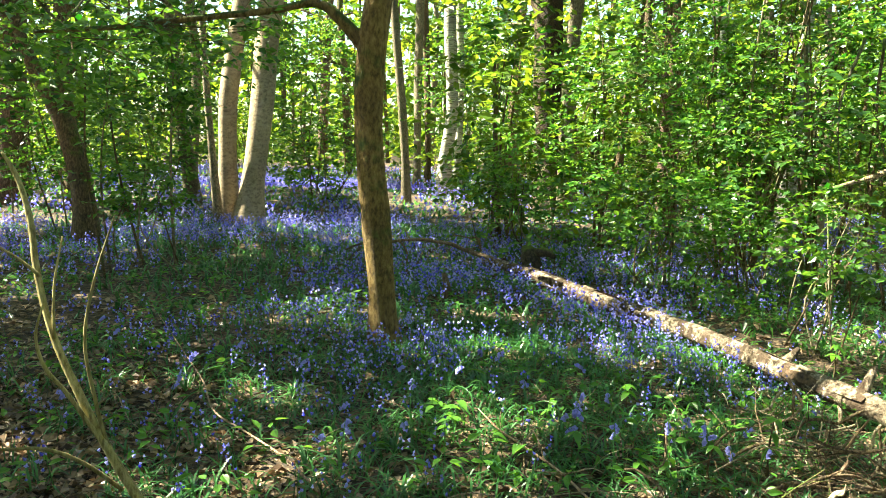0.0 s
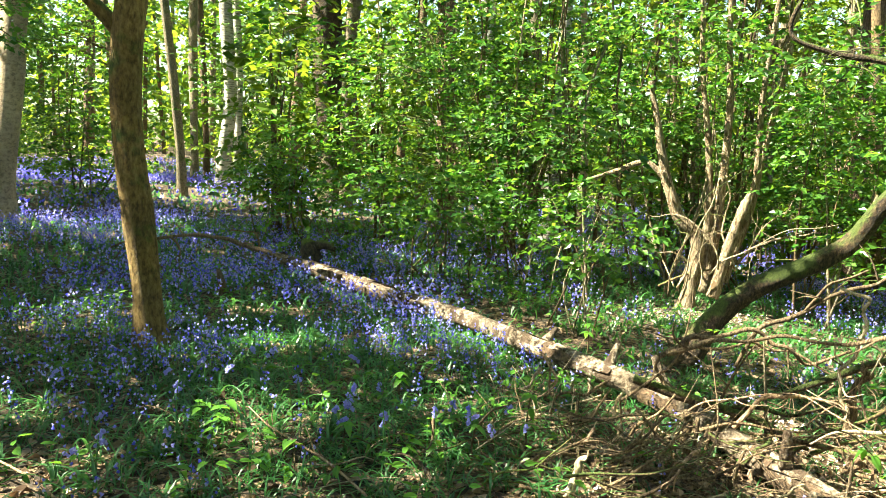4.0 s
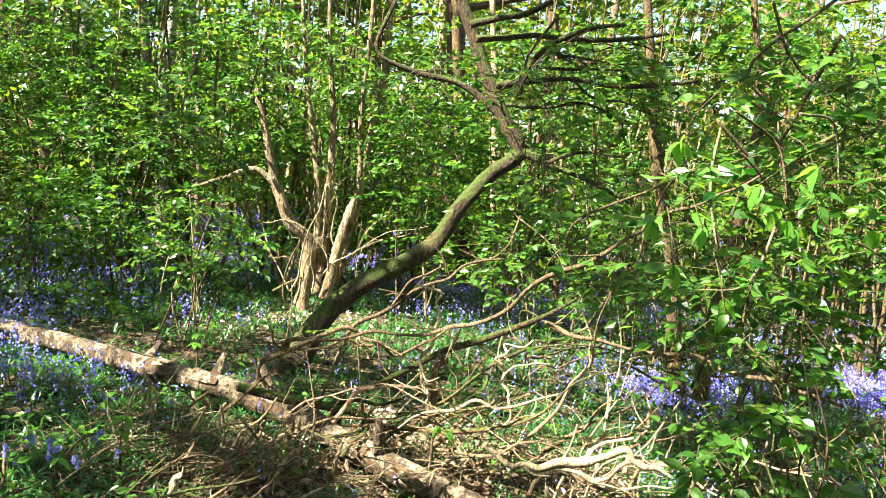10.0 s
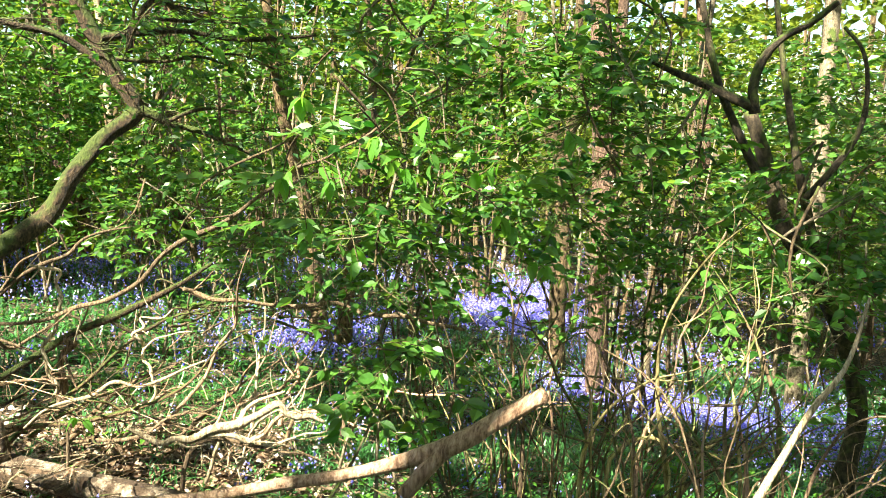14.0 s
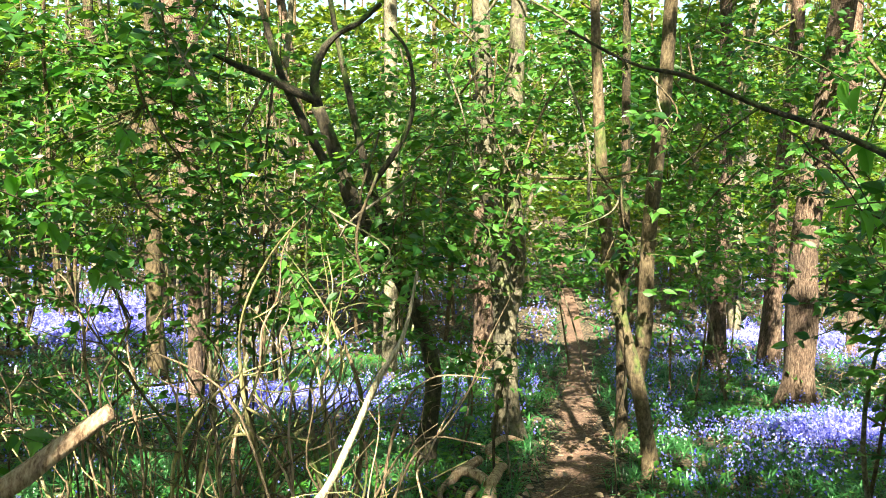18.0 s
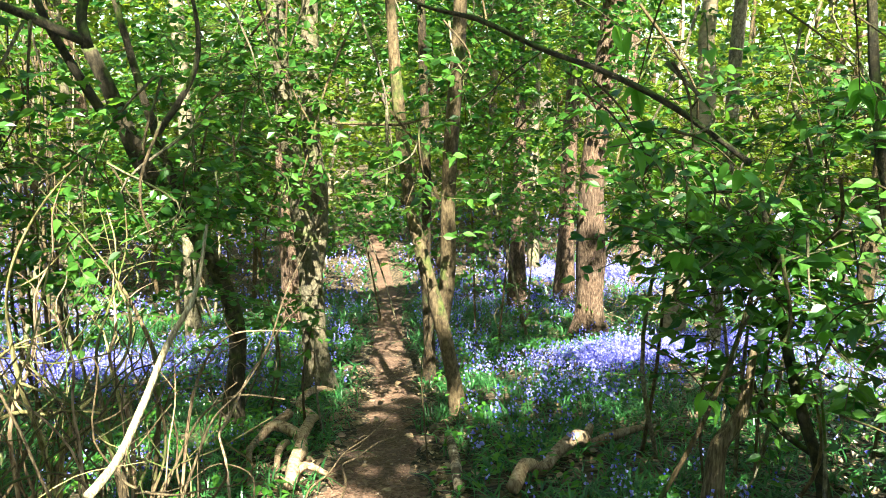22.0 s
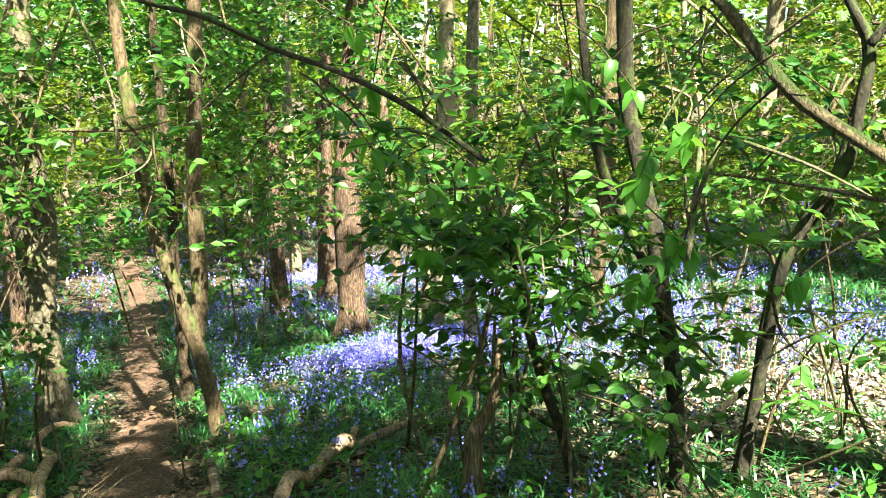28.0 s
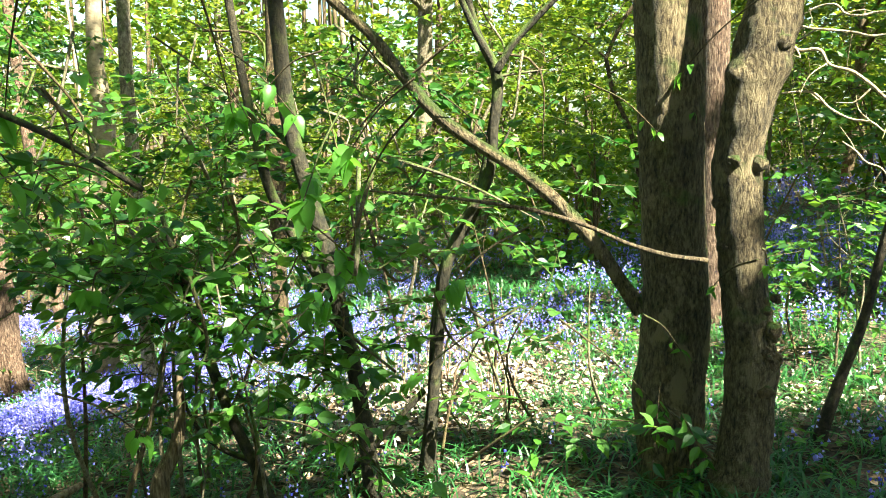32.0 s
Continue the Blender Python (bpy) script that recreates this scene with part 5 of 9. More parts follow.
tree("dead_branch", "long dead twigs hanging from a log", DEAD_BARK, [
    ("limb", [(2.03, 3.42, 0.24, 0.009), (1.92, 3.48, 0.14, 0.011), (1.79, 3.53, 0.15, 0.009), (1.77, 3.54, 0.04, 0.006)]),
    ("side_limb", [(2.09, 3.39, 0.17, 0.008), (2.11, 3.38, -0.06, 0.010), (2.01, 3.43, -0.16, 0.008), (1.90, 3.48, -0.23, 0.006)]),
    ("side_limb", [(2.11, 3.26, 0.16, 0.008), (2.20, 3.21, -0.01, 0.009), (2.13, 3.25, -0.21, 0.008), (2.10, 3.27, -0.38, 0.006)]),
    ("side_limb", [(2.00, 3.32, 0.23, 0.008), (1.90, 3.37, 0.07, 0.009), (1.82, 3.41, 0.00, 0.008), (1.94, 3.35, -0.12, 0.006)]),
    ("side_limb", [(2.22, 3.20, 0.12, 0.008), (2.17, 3.23, -0.08, 0.009), (2.24, 3.19, -0.26, 0.008), (2.22, 3.20, -0.39, 0.006)]),
])
tree("dead_branch", "sticks fanning over a fallen log", DEAD_BARK, [
    ("limb", [(2.39, 3.33, 0.18, 0.008), (2.23, 3.42, -0.02, 0.013), (2.15, 3.46, -0.14, 0.011), (2.05, 3.51, -0.40, 0.010)]),
    ("side_limb", [(2.44, 3.18, 0.10, 0.013), (2.41, 3.20, -0.11, 0.016), (2.35, 3.24, -0.27, 0.015), (2.30, 3.27, -0.40, 0.013)]),
    ("side_limb", [(2.59, 2.96, 0.03, 0.009), (2.55, 2.99, -0.16, 0.014), (2.58, 2.97, -0.35, 0.013)]),
    ("side_limb", [(2.89, 2.60, 0.09, 0.009), (2.87, 2.61, -0.10, 0.012), (2.82, 2.65, -0.27, 0.011)]),
    ("side_limb", [(2.23, 3.31, 0.08, 0.008), (2.02, 3.41, 0.04, 0.011), (1.79, 3.52, 0.08, 0.009), (1.61, 3.59, -0.05, 0.006)]),
])
tree("dead_branch", "dry branch reaching up through bushes", DEAD_BARK, [
    ("limb", [(2.81, 3.42, 0.29, 0.015), (2.91, 3.35, 0.50, 0.017), (3.07, 3.23, 0.65, 0.017), (3.24, 3.09, 0.79, 0.015), (3.38, 2.96, 0.91, 0.012), (3.54, 2.80, 0.97, 0.007)]),
    ("side_limb", [(3.07, 3.23, 0.65, 0.010), (3.14, 3.17, 0.79, 0.010), (3.28, 3.05, 0.90, 0.007)]),
])
tree("bare_pole", "pale sunlit pole leaning over brushwood", BLEACHED_WOOD, [
    ("pole", [(2.94, -0.32, 0.20, 0.019), (3.05, -0.39, 0.24, 0.017), (3.25, -0.49, 0.37, 0.016), (3.36, -0.59, 0.56, 0.013), (3.45, -0.69, 0.70, 0.010), (3.55, -0.76, 0.96, 0.006)]),
])
tree("bare_twig", "thin grey twig reaching from the gnarled trunk", DEAD_BARK, [
    ("twig", [(0.95, -3.56, 0.98, 0.009), (1.07, -3.53, 0.99, 0.009), (1.22, -3.49, 1.03, 0.008), (1.36, -3.45, 1.09, 0.008), (1.51, -3.38, 1.14, 0.008), (1.68, -3.31, 1.17, 0.007), (1.87, -3.19, 1.20, 0.006), (2.06, -3.07, 1.22, 0.004)]),
])
tree("dead_branch", "bare bleached twigs caught between bushes and trunk", BLEACHED_WOOD, [
    ("limb", [(0.85, -4.39, 1.79, 0.011), (0.75, -4.40, 1.72, 0.009), (0.62, -4.41, 1.63, 0.009), (0.47, -4.42, 1.56, 0.008), (0.33, -4.42, 1.48, 0.005)]),
    ("side_limb", [(0.85, -4.49, 1.87, 0.007), (0.70, -4.51, 1.81, 0.008), (0.55, -4.52, 1.79, 0.008), (0.43, -4.52, 1.80, 0.005)]),
    ("side_limb", [(0.79, -4.50, 1.91, 0.005), (0.69, -4.51, 1.92, 0.007), (0.58, -4.52, 1.88, 0.007), (0.48, -4.52, 1.89, 0.005)]),
    ("side_limb", [(0.89, -4.59, 1.57, 0.006), (0.76, -4.60, 1.55, 0.007), (0.60, -4.62, 1.45, 0.007), (0.47, -4.62, 1.40, 0.006)]),
    ("side_limb", [(0.63, -4.61, 1.36, 0.006), (0.54, -4.62, 1.27, 0.007), (0.44, -4.62, 1.20, 0.006)]),
])
tree("elder_shrub", "bare yellowish suckers rising from leaf litter", SUCKER_BARK, [
    ("stem", [(-0.99, 2.16, 0.30, 0.0173), (-1.09, 2.17, 0.47, 0.0158), (-1.19, 2.18, 0.68, 0.0144), (-1.26, 2.20, 0.83, 0.0122), (-1.32, 2.23, 1.03, 0.0115), (-1.36, 2.27, 1.21, 0.0101), (-1.42, 2.29, 1.36, 0.0072), (-1.44, 2.28, 1.40, 0.0043)]),
    ("stem", [(-1.00, 2.21, 0.29, 0.0086), (-1.07, 2.18, 0.43, 0.0072), (-1.12, 2.16, 0.65, 0.0065), (-1.14, 2.15, 0.83, 0.0058), (-1.11, 2.16, 1.01, 0.0043), (-1.05, 2.19, 1.22, 0.0029)]),
    ("stem", [(-1.05, 2.19, 0.32, 0.0072), (-1.17, 2.14, 0.44, 0.0065), (-1.25, 2.10, 0.49, 0.0065), (-1.36, 2.04, 0.51, 0.0050)]),
    ("stem", [(-1.09, 2.17, 0.47, 0.0086), (-1.19, 2.13, 0.66, 0.0065), (-1.25, 2.10, 0.77, 0.0058), (-1.26, 2.09, 0.86, 0.0043), (-1.24, 2.10, 0.95, 0.0029)]),
    ("stem", [(-1.24, 2.16, 0.83, 0.0065), (-1.23, 2.16, 1.01, 0.0043), (-1.21, 2.18, 1.15, 0.0029)]),
    ("stem", [(-1.29, 2.19, 1.02, 0.0058), (-1.34, 2.16, 1.08, 0.0043), (-1.40, 2.13, 1.13, 0.0036)]),
])
tree("fallen_stick", "thin pale stick lying on leaf litter", ROOT_WOOD, [
    ("stick", [(-0.5, 2.74, 0.07, 0.006), (-0.68, 3.02, 0.08, 0.0055), (-0.9, 3.25, 0.1, 0.005), (-1.12, 3.5, 0.1, 0.005), (-1.3, 3.9, 0.12, 0.0045), (-1.6, 4.5, 0.11, 0.004), (-2.08, 5.4, 0.13, 0.0025)]),
])
tree("fallen_stick", "thin pale stick lying among ivy", ROOT_WOOD, [
    ("stick", [(0.62, 2.72, 0.04, 0.006), (0.5, 3.0, 0.07, 0.0055), (0.37, 3.22, 0.09, 0.005), (0.27, 3.45, 0.08, 0.0045), (0.18, 3.68, 0.1, 0.003)]),
    ("side_twig", [(0.45, 3.08, 0.08, 0.004), (0.43, 3.22, 0.13, 0.0035), (0.41, 3.42, 0.12, 0.002)]),
])
tree("dead_branch", "grey dead branch fallen among bluebells", DEAD_BARK, [
    ("limb", [(0.81, 7.80, 0.11, 0.047), (0.62, 8.02, 0.13, 0.042), (0.39, 8.23, 0.20, 0.034), (0.09, 8.34, 0.30, 0.028), (-0.23, 8.44, 0.33, 0.025), (-0.51, 8.43, 0.31, 0.022), (-0.79, 8.41, 0.27, 0.019), (-1.08, 8.38, 0.20, 0.013)]),
    ("side_limb", [(-0.50, 8.33, 0.32, 0.019), (-0.41, 8.33, 0.24, 0.019), (-0.43, 8.33, 0.05, 0.012), (-0.31, 8.34, -0.14, 0.009)]),
    ("side_limb", [(-0.90, 8.30, 0.25, 0.019), (-1.03, 8.28, 0.13, 0.012), (-1.07, 8.28, 0.01, 0.012), (-0.95, 8.29, -0.15, 0.009)]),
    ("side_limb", [(0.40, 8.33, 0.19, 0.015), (0.39, 8.33, 0.32, 0.012), (0.27, 8.34, 0.38, 0.009), (0.08, 8.34, 0.39, 0.009)]),
])
tree("dead_branch", "forked dead branch lying on bluebell leaves", ROOT_WOOD, [
    ("stick", [(3.64, -2.15, -0.45, 0.040), (3.82, -2.29, -0.44, 0.038), (3.95, -2.46, -0.55, 0.037), (4.08, -2.63, -0.53, 0.039), (4.15, -2.80, -0.50, 0.040), (4.21, -2.91, -0.60, 0.036), (4.20, -3.05, -0.56, 0.029), (4.20, -3.25, -0.53, 0.017)]),
    ("stick", [(4.20, -2.85, -0.56, 0.026), (4.32, -2.97, -0.54, 0.020), (4.34, -2.97, -0.64, 0.012)]),
])
tree("dead_branch", "short grey stick beside the footpath", LOG_BARK, [
    ("stick", [(3.77, -1.91, -0.48, 0.030), (4.25, -2.05, -0.52, 0.029), (4.85, -2.24, -0.73, 0.025)]),
])
tree("root_tangle", "twisted pinkish dead roots beside the path", ROOT_WOOD, [
    ("stick", [(4.22, -1.13, -0.56, 0.036), (4.52, -1.21, -0.57, 0.041), (4.89, -1.29, -0.72, 0.044), (5.21, -1.31, -0.74, 0.039), (5.35, -1.18, -0.73, 0.035), (5.27, -1.07, -0.80, 0.026)]),
    ("stick", [(5.06, -1.32, -0.71, 0.038), (5.36, -1.43, -0.73, 0.035), (5.82, -1.52, -0.90, 0.035), (6.04, -1.47, -0.90, 0.033), (6.35, -1.66, -0.92, 0.029), (6.55, -1.86, -1.05, 0.016)]),
    ("stick", [(4.33, -0.94, -0.59, 0.015), (4.76, -0.98, -0.62, 0.019), (5.23, -1.05, -0.79, 0.026), (5.50, -1.20, -0.80, 0.033), (5.67, -1.34, -0.79, 0.034)]),
    ("stick", [(4.39, -1.08, -0.60, 0.016), (4.78, -1.15, -0.63, 0.022), (5.17, -1.25, -0.78, 0.029)]),
    ("stick", [(4.33, -1.35, -0.59, 0.013), (4.38, -1.24, -0.55, 0.022), (4.34, -1.12, -0.63, 0.029)]),
])

# ---- bushes and leafy boughs ----
foliage("hazel_sapling", "leafy green hazel sapling with thin stems in fresh spring leaf", (1.04, 9.48, 1.06), 0.87, 0.56, 1.60, 0.090, 5)
foliage("hazel_sapling", "leafy green hazel sapling with thin stems in fresh spring leaf", (2.67, 9.58, 1.89), 1.38, 1.45, 1.50, 0.090, 6)
foliage("hazel_sapling", "leafy green hazel sapling with thin stems in fresh spring leaf", (2.07, 7.77, 0.83), 0.89, 0.35, 1.60, 0.085, 5)
foliage("hazel_sapling", "leafy green hazel sapling with thin stems in fresh spring leaf", (4.04, 9.31, 2.18), 1.48, 1.41, 1.40, 0.090, 6)
foliage("hazel_sapling", "leafy green hazel sapling with thin stems in fresh spring leaf", (3.45, 6.94, 0.79), 0.80, 0.46, 1.40, 0.085, 5)
foliage("hazel_sapling", "leafy green hazel sapling with thin stems in fresh spring leaf", (3.28, 8.32, 1.21), 0.92, 0.79, 1.30, 0.085, 5)
foliage("leafy_bough", "hanging spray of fresh green leaves on thin twigs", (-3.20, 5.99, 2.12), 0.85, 0.45, 1.70, 0.090, 0)
foliage("hazel_sapling", "leafy green hazel sapling with thin stems in fresh spring leaf", (-3.20, 7.74, 2.04), 0.80, 0.67, 1.30, 0.090, 4)
foliage("bramble_bush", "low leafy green bush in fresh spring leaf", (-3.09, 7.78, 0.85), 0.43, 0.37, 1.50, 0.080, 5)
foliage("hazel_sapling", "leafy green hazel sapling with thin stems in fresh spring leaf", (-5.43, 10.46, 1.61), 1.02, 1.20, 1.50, 0.100, 4)
foliage("leafy_bough", "hanging spray of fresh green leaves on thin twigs", (-1.71, 4.67, 2.06), 0.74, 0.15, 1.00, 0.080, 0)
foliage("hazel_sapling", "leafy green hazel sapling with thin stems in fresh spring leaf", (-2.37, 15.07, 2.02), 1.21, 2.10, 1.50, 0.110, 5)
foliage("leafy_bough", "hanging spray of fresh green leaves on thin twigs", (0.55, 7.22, 2.42), 0.27, 0.27, 1.00, 0.100, 0)
foliage("hazel_sapling", "leafy green hazel sapling with thin stems in fresh spring leaf", (-5.32, 13.78, 1.69), 1.17, 1.71, 1.60, 0.110, 5)
foliage("hazel_sapling", "leafy green hazel sapling with thin stems in fresh spring leaf", (0.96, 19.72, 2.84), 1.57, 2.13, 1.00, 0.120, 4)
foliage("hazel_sapling", "leafy green hazel sapling with thin stems in fresh spring leaf", (4.94, 7.96, 2.27), 1.02, 1.02, 1.30, 0.090, 5)
foliage("hazel_sapling", "leafy green hazel sapling with thin stems in fresh spring leaf", (6.07, 8.31, 1.23), 1.20, 1.12, 1.20, 0.090, 5)
foliage("hazel_sapling", "leafy green hazel sapling with thin stems in fresh spring leaf", (6.05, 6.43, 1.58), 0.77, 0.96, 1.00, 0.090, 4)
foliage("hazel_sapling", "leafy green hazel sapling with thin stems in fresh spring leaf", (7.19, 6.01, 1.88), 1.01, 1.49, 1.20, 0.090, 5)
foliage("bramble_bush", "low leafy green bush in fresh spring leaf", (3.20, 5.95, 0.62), 0.55, 0.27, 1.10, 0.085, 5)
foliage("bramble_bush", "low leafy green bush in fresh spring leaf", (2.52, 6.87, 0.10), 0.32, 0.19, 1.00, 0.080, 3)
foliage("hazel_sapling", "leafy green hazel sapling with thin stems in fresh spring leaf", (7.01, 4.72, 1.83), 0.79, 0.85, 0.90, 0.090, 4)
foliage("hazel_sapling", "leafy green hazel sapling with thin stems in fresh spring leaf", (6.55, 7.10, 1.36), 0.77, 0.98, 1.10, 0.090, 4)
foliage("leafy_bough", "hanging spray of fresh green leaves on thin twigs", (3.81, 1.98, 1.11), 0.43, 0.28, 0.55, 0.100, 0)
foliage("leafy_bough", "hanging spray of fresh green leaves on thin twigs", (3.62, 1.30, 1.50), 0.32, 0.24, 0.50, 0.100, 0)
foliage("bramble_bush", "low leafy green bush in fresh spring leaf", (4.94, 1.78, 0.56), 0.41, 0.33, 0.90, 0.090, 4)
foliage("bramble_bush", "low leafy green bush in fresh spring leaf", (3.58, 1.16, 0.36), 0.34, 0.21, 1.00, 0.100, 5)
foliage("bramble_bush", "low leafy green bush in fresh spring leaf", (5.26, 4.18, 0.79), 0.53, 0.29, 0.80, 0.085, 4)
foliage("hazel_sapling", "leafy green hazel sapling with thin stems in fresh spring leaf", (7.82, 3.41, 2.38), 0.91, 1.09, 1.20, 0.090, 5)
foliage("leafy_bough", "hanging spray of fresh green leaves on thin twigs", (4.32, 0.59, 1.41), 0.45, 0.57, 0.75, 0.085, 0)
foliage("leafy_bough", "hanging spray of fresh green leaves on thin twigs", (3.56, 1.48, 1.24), 0.41, 0.41, 0.60, 0.085, 0)
foliage("bramble_bush", "low leafy green bush in fresh spring leaf", (3.78, 1.27, 0.24), 0.31, 0.21, 1.00, 0.085, 5)
foliage("leafy_bough", "hanging spray of fresh green leaves on thin twigs", (4.93, 3.39, 2.10), 0.77, 0.34, 0.80, 0.090, 0)
foliage("leafy_bough", "hanging spray of fresh green leaves on thin twigs", (5.06, 0.96, 2.14), 0.78, 0.25, 0.90, 0.095, 0)
foliage("bramble_bush", "low leafy green bush in fresh spring leaf", (6.38, 0.42, 0.91), 0.57, 0.49, 0.50, 0.090, 4)
foliage("hazel_sapling", "leafy green hazel sapling with thin stems in fresh spring leaf", (7.67, 0.63, 1.96), 0.80, 0.80, 0.60, 0.090, 4)
foliage("hazel_sapling", "leafy green hazel sapling with thin stems in fresh spring leaf", (9.87, 3.81, 1.76), 1.27, 1.34, 1.20, 0.100, 5)
foliage("hazel_sapling", "leafy green hazel sapling with thin stems in fresh spring leaf", (7.72, 4.64, 1.12), 0.90, 0.96, 0.70, 0.090, 5)
foliage("leafy_bough", "hanging spray of fresh green leaves on thin twigs", (4.75, 0.76, 1.42), 0.59, 0.69, 0.90, 0.085, 0)
foliage("bramble_bush", "low leafy green bush in fresh spring leaf", (6.06, 0.43, 0.43), 0.54, 0.50, 0.90, 0.090, 4)
foliage("leafy_bough", "hanging spray of fresh green leaves on thin twigs", (4.74, -0.67, 0.85), 0.38, 0.34, 0.60, 0.090, 0)
foliage("bramble_bush", "low leafy green bush in fresh spring leaf", (6.11, -1.19, 0.02), 0.29, 0.33, 0.60, 0.085, 3)
foliage("leafy_bough", "hanging spray of fresh green leaves on thin twigs", (5.71, -1.78, 1.15), 0.43, 0.63, 0.50, 0.090, 0)
foliage("leafy_bough", "hanging spray of fresh green leaves on thin twigs", (5.10, -2.11, 0.87), 0.32, 0.36, 0.50, 0.090, 0)
foliage("hazel_sapling", "leafy green hazel sapling with thin stems in fresh spring leaf", (8.21, -3.81, 1.29), 0.67, 1.03, 0.70, 0.100, 2)
foliage("leafy_bough", "hanging spray of fresh green leaves on thin twigs", (4.15, -3.16, 1.24), 0.36, 0.52, 0.70, 0.085, 0)
foliage("leafy_bough", "hanging spray of fresh green leaves on thin twigs", (3.78, -3.00, 0.92), 0.30, 0.21, 0.90, 0.085, 0)
foliage("bramble_bush", "low leafy green bush in fresh spring leaf", (8.53, -4.32, 0.11), 0.70, 0.45, 1.20, 0.100, 2)
foliage("leafy_bough", "hanging spray of fresh green leaves on thin twigs", (6.33, -1.05, 1.86), 0.77, 0.55, 0.60, 0.090, 0)
foliage("hazel_sapling", "leafy green hazel sapling with thin stems in fresh spring leaf", (13.34, -1.05, 0.98), 1.85, 1.85, 1.00, 0.120, 5)
foliage("leafy_bough", "hanging spray of fresh green leaves on thin twigs", (2.84, -2.33, 1.37), 0.19, 0.17, 0.65, 0.084, 0)
foliage("bramble_bush", "low leafy green bush in fresh spring leaf", (3.75, -3.12, 0.93), 0.39, 0.21, 1.00, 0.084, 2)
foliage("hazel_sapling", "leafy green hazel sapling with thin stems in fresh spring leaf", (3.23, -3.13, 0.75), 0.46, 0.30, 1.14, 0.084, 2)
foliage("hazel_sapling", "leafy green hazel sapling with thin stems in fresh spring leaf", (3.43, -3.79, 1.21), 0.38, 0.53, 0.86, 0.084, 2)
foliage("bramble_bush", "low leafy green bush in fresh spring leaf", (3.30, -3.05, 0.26), 0.22, 0.27, 0.86, 0.084, 2)
foliage("bramble_bush", "low leafy green bush in fresh spring leaf", (11.04, -3.33, -0.20), 0.78, 0.47, 1.20, 0.110, 2)
foliage("leafy_bough", "hanging spray of fresh green leaves on thin twigs", (5.96, -1.02, 1.28), 0.56, 0.56, 0.50, 0.090, 0)
foliage("hazel_sapling", "leafy green hazel sapling with thin stems in fresh spring leaf", (2.88, -2.89, 0.88), 0.26, 0.26, 1.00, 0.084, 2)
foliage("leafy_bough", "hanging spray of fresh green leaves on thin twigs", (1.90, -2.72, 1.09), 0.20, 0.20, 0.43, 0.084, 0)
foliage("hazel_sapling", "leafy green hazel sapling with thin stems in fresh spring leaf", (2.92, -3.15, 0.37), 0.22, 0.25, 0.86, 0.084, 2)
foliage("hazel_sapling", "leafy green hazel sapling with thin stems in fresh spring leaf", (2.53, -4.56, 0.93), 0.41, 0.41, 1.14, 0.084, 2)
foliage("leafy_bough", "hanging spray of fresh green leaves on thin twigs", (2.88, -4.59, 1.46), 0.65, 0.36, 0.86, 0.084, 0)
foliage("hazel_sapling", "leafy green hazel sapling with thin stems in fresh spring leaf", (2.32, -4.45, 0.31), 0.36, 0.33, 1.00, 0.084, 2)
foliage("bramble_bush", "low leafy green bush in fresh spring leaf", (1.96, -2.79, 0.34), 0.11, 0.07, 0.71, 0.084, 2)
foliage("hazel_sapling", "leafy green hazel sapling with thin stems in fresh spring leaf", (3.98, -6.12, 1.58), 0.83, 0.69, 0.80, 0.100, 2)
foliage("leafy_bough", "hanging spray of fresh green leaves on thin twigs", (2.03, -4.58, 1.37), 0.45, 0.33, 1.00, 0.084, 0)
foliage("hazel_sapling", "leafy green hazel sapling with thin stems in fresh spring leaf", (1.91, -4.63, 0.53), 0.30, 0.33, 1.00, 0.084, 2)
foliage("hazel_sapling", "leafy green hazel sapling with thin stems in fresh spring leaf", (0.99, -7.69, 1.46), 0.60, 0.95, 0.90, 0.100, 2)
foliage("hazel_sapling", "leafy green hazel sapling with thin stems in fresh spring leaf", (0.80, -5.90, 0.74), 0.41, 0.41, 1.14, 0.084, 2)
foliage("bramble_bush", "low leafy green bush in fresh spring leaf", (1.82, -4.01, 0.12), 0.23, 0.18, 1.14, 0.084, 2)
foliage("bramble_bush", "low leafy green bush in fresh spring leaf", (2.92, -4.05, 0.16), 0.33, 0.27, 0.86, 0.084, 2)
foliage("hazel_sapling", "leafy green hazel sapling with thin stems in fresh spring leaf", (4.28, -3.83, 0.77), 0.53, 0.53, 1.14, 0.084, 2)
foliage("bramble_bush", "low leafy green bush in fresh spring leaf", (1.12, -3.83, 0.27), 0.11, 0.16, 0.71, 0.084, 2)
foliage("leafy_bough", "hanging spray of fresh green leaves on thin twigs", (2.66, 5.10, 1.53), 0.38, 0.51, 0.60, 0.090, 0)
foliage("leafy_bough", "hanging spray of fresh green leaves on thin twigs", (4.65, 0.50, 1.84), 0.61, 0.42, 0.60, 0.085, 0)
foliage("leafy_bough", "hanging spray of fresh green leaves on thin twigs", (4.83, 0.05, 1.28), 0.39, 0.39, 0.50, 0.085, 0)
foliage("leafy_bough", "hanging spray of fresh green leaves on thin twigs", (4.34, 1.41, 1.95), 0.64, 0.35, 0.60, 0.085, 0)
foliage("leafy_bough", "hanging spray of fresh green leaves on thin twigs", (4.38, 0.73, 1.08), 0.37, 0.24, 0.35, 0.085, 0)
foliage("leafy_bough", "hanging spray of fresh green leaves on thin twigs", (7.53, -2.32, 2.16), 1.07, 0.75, 0.90, 0.090, 0)
foliage("leafy_bough", "hanging spray of fresh green leaves on thin twigs", (8.45, -4.48, 2.34), 1.28, 0.51, 0.80, 0.100, 0)
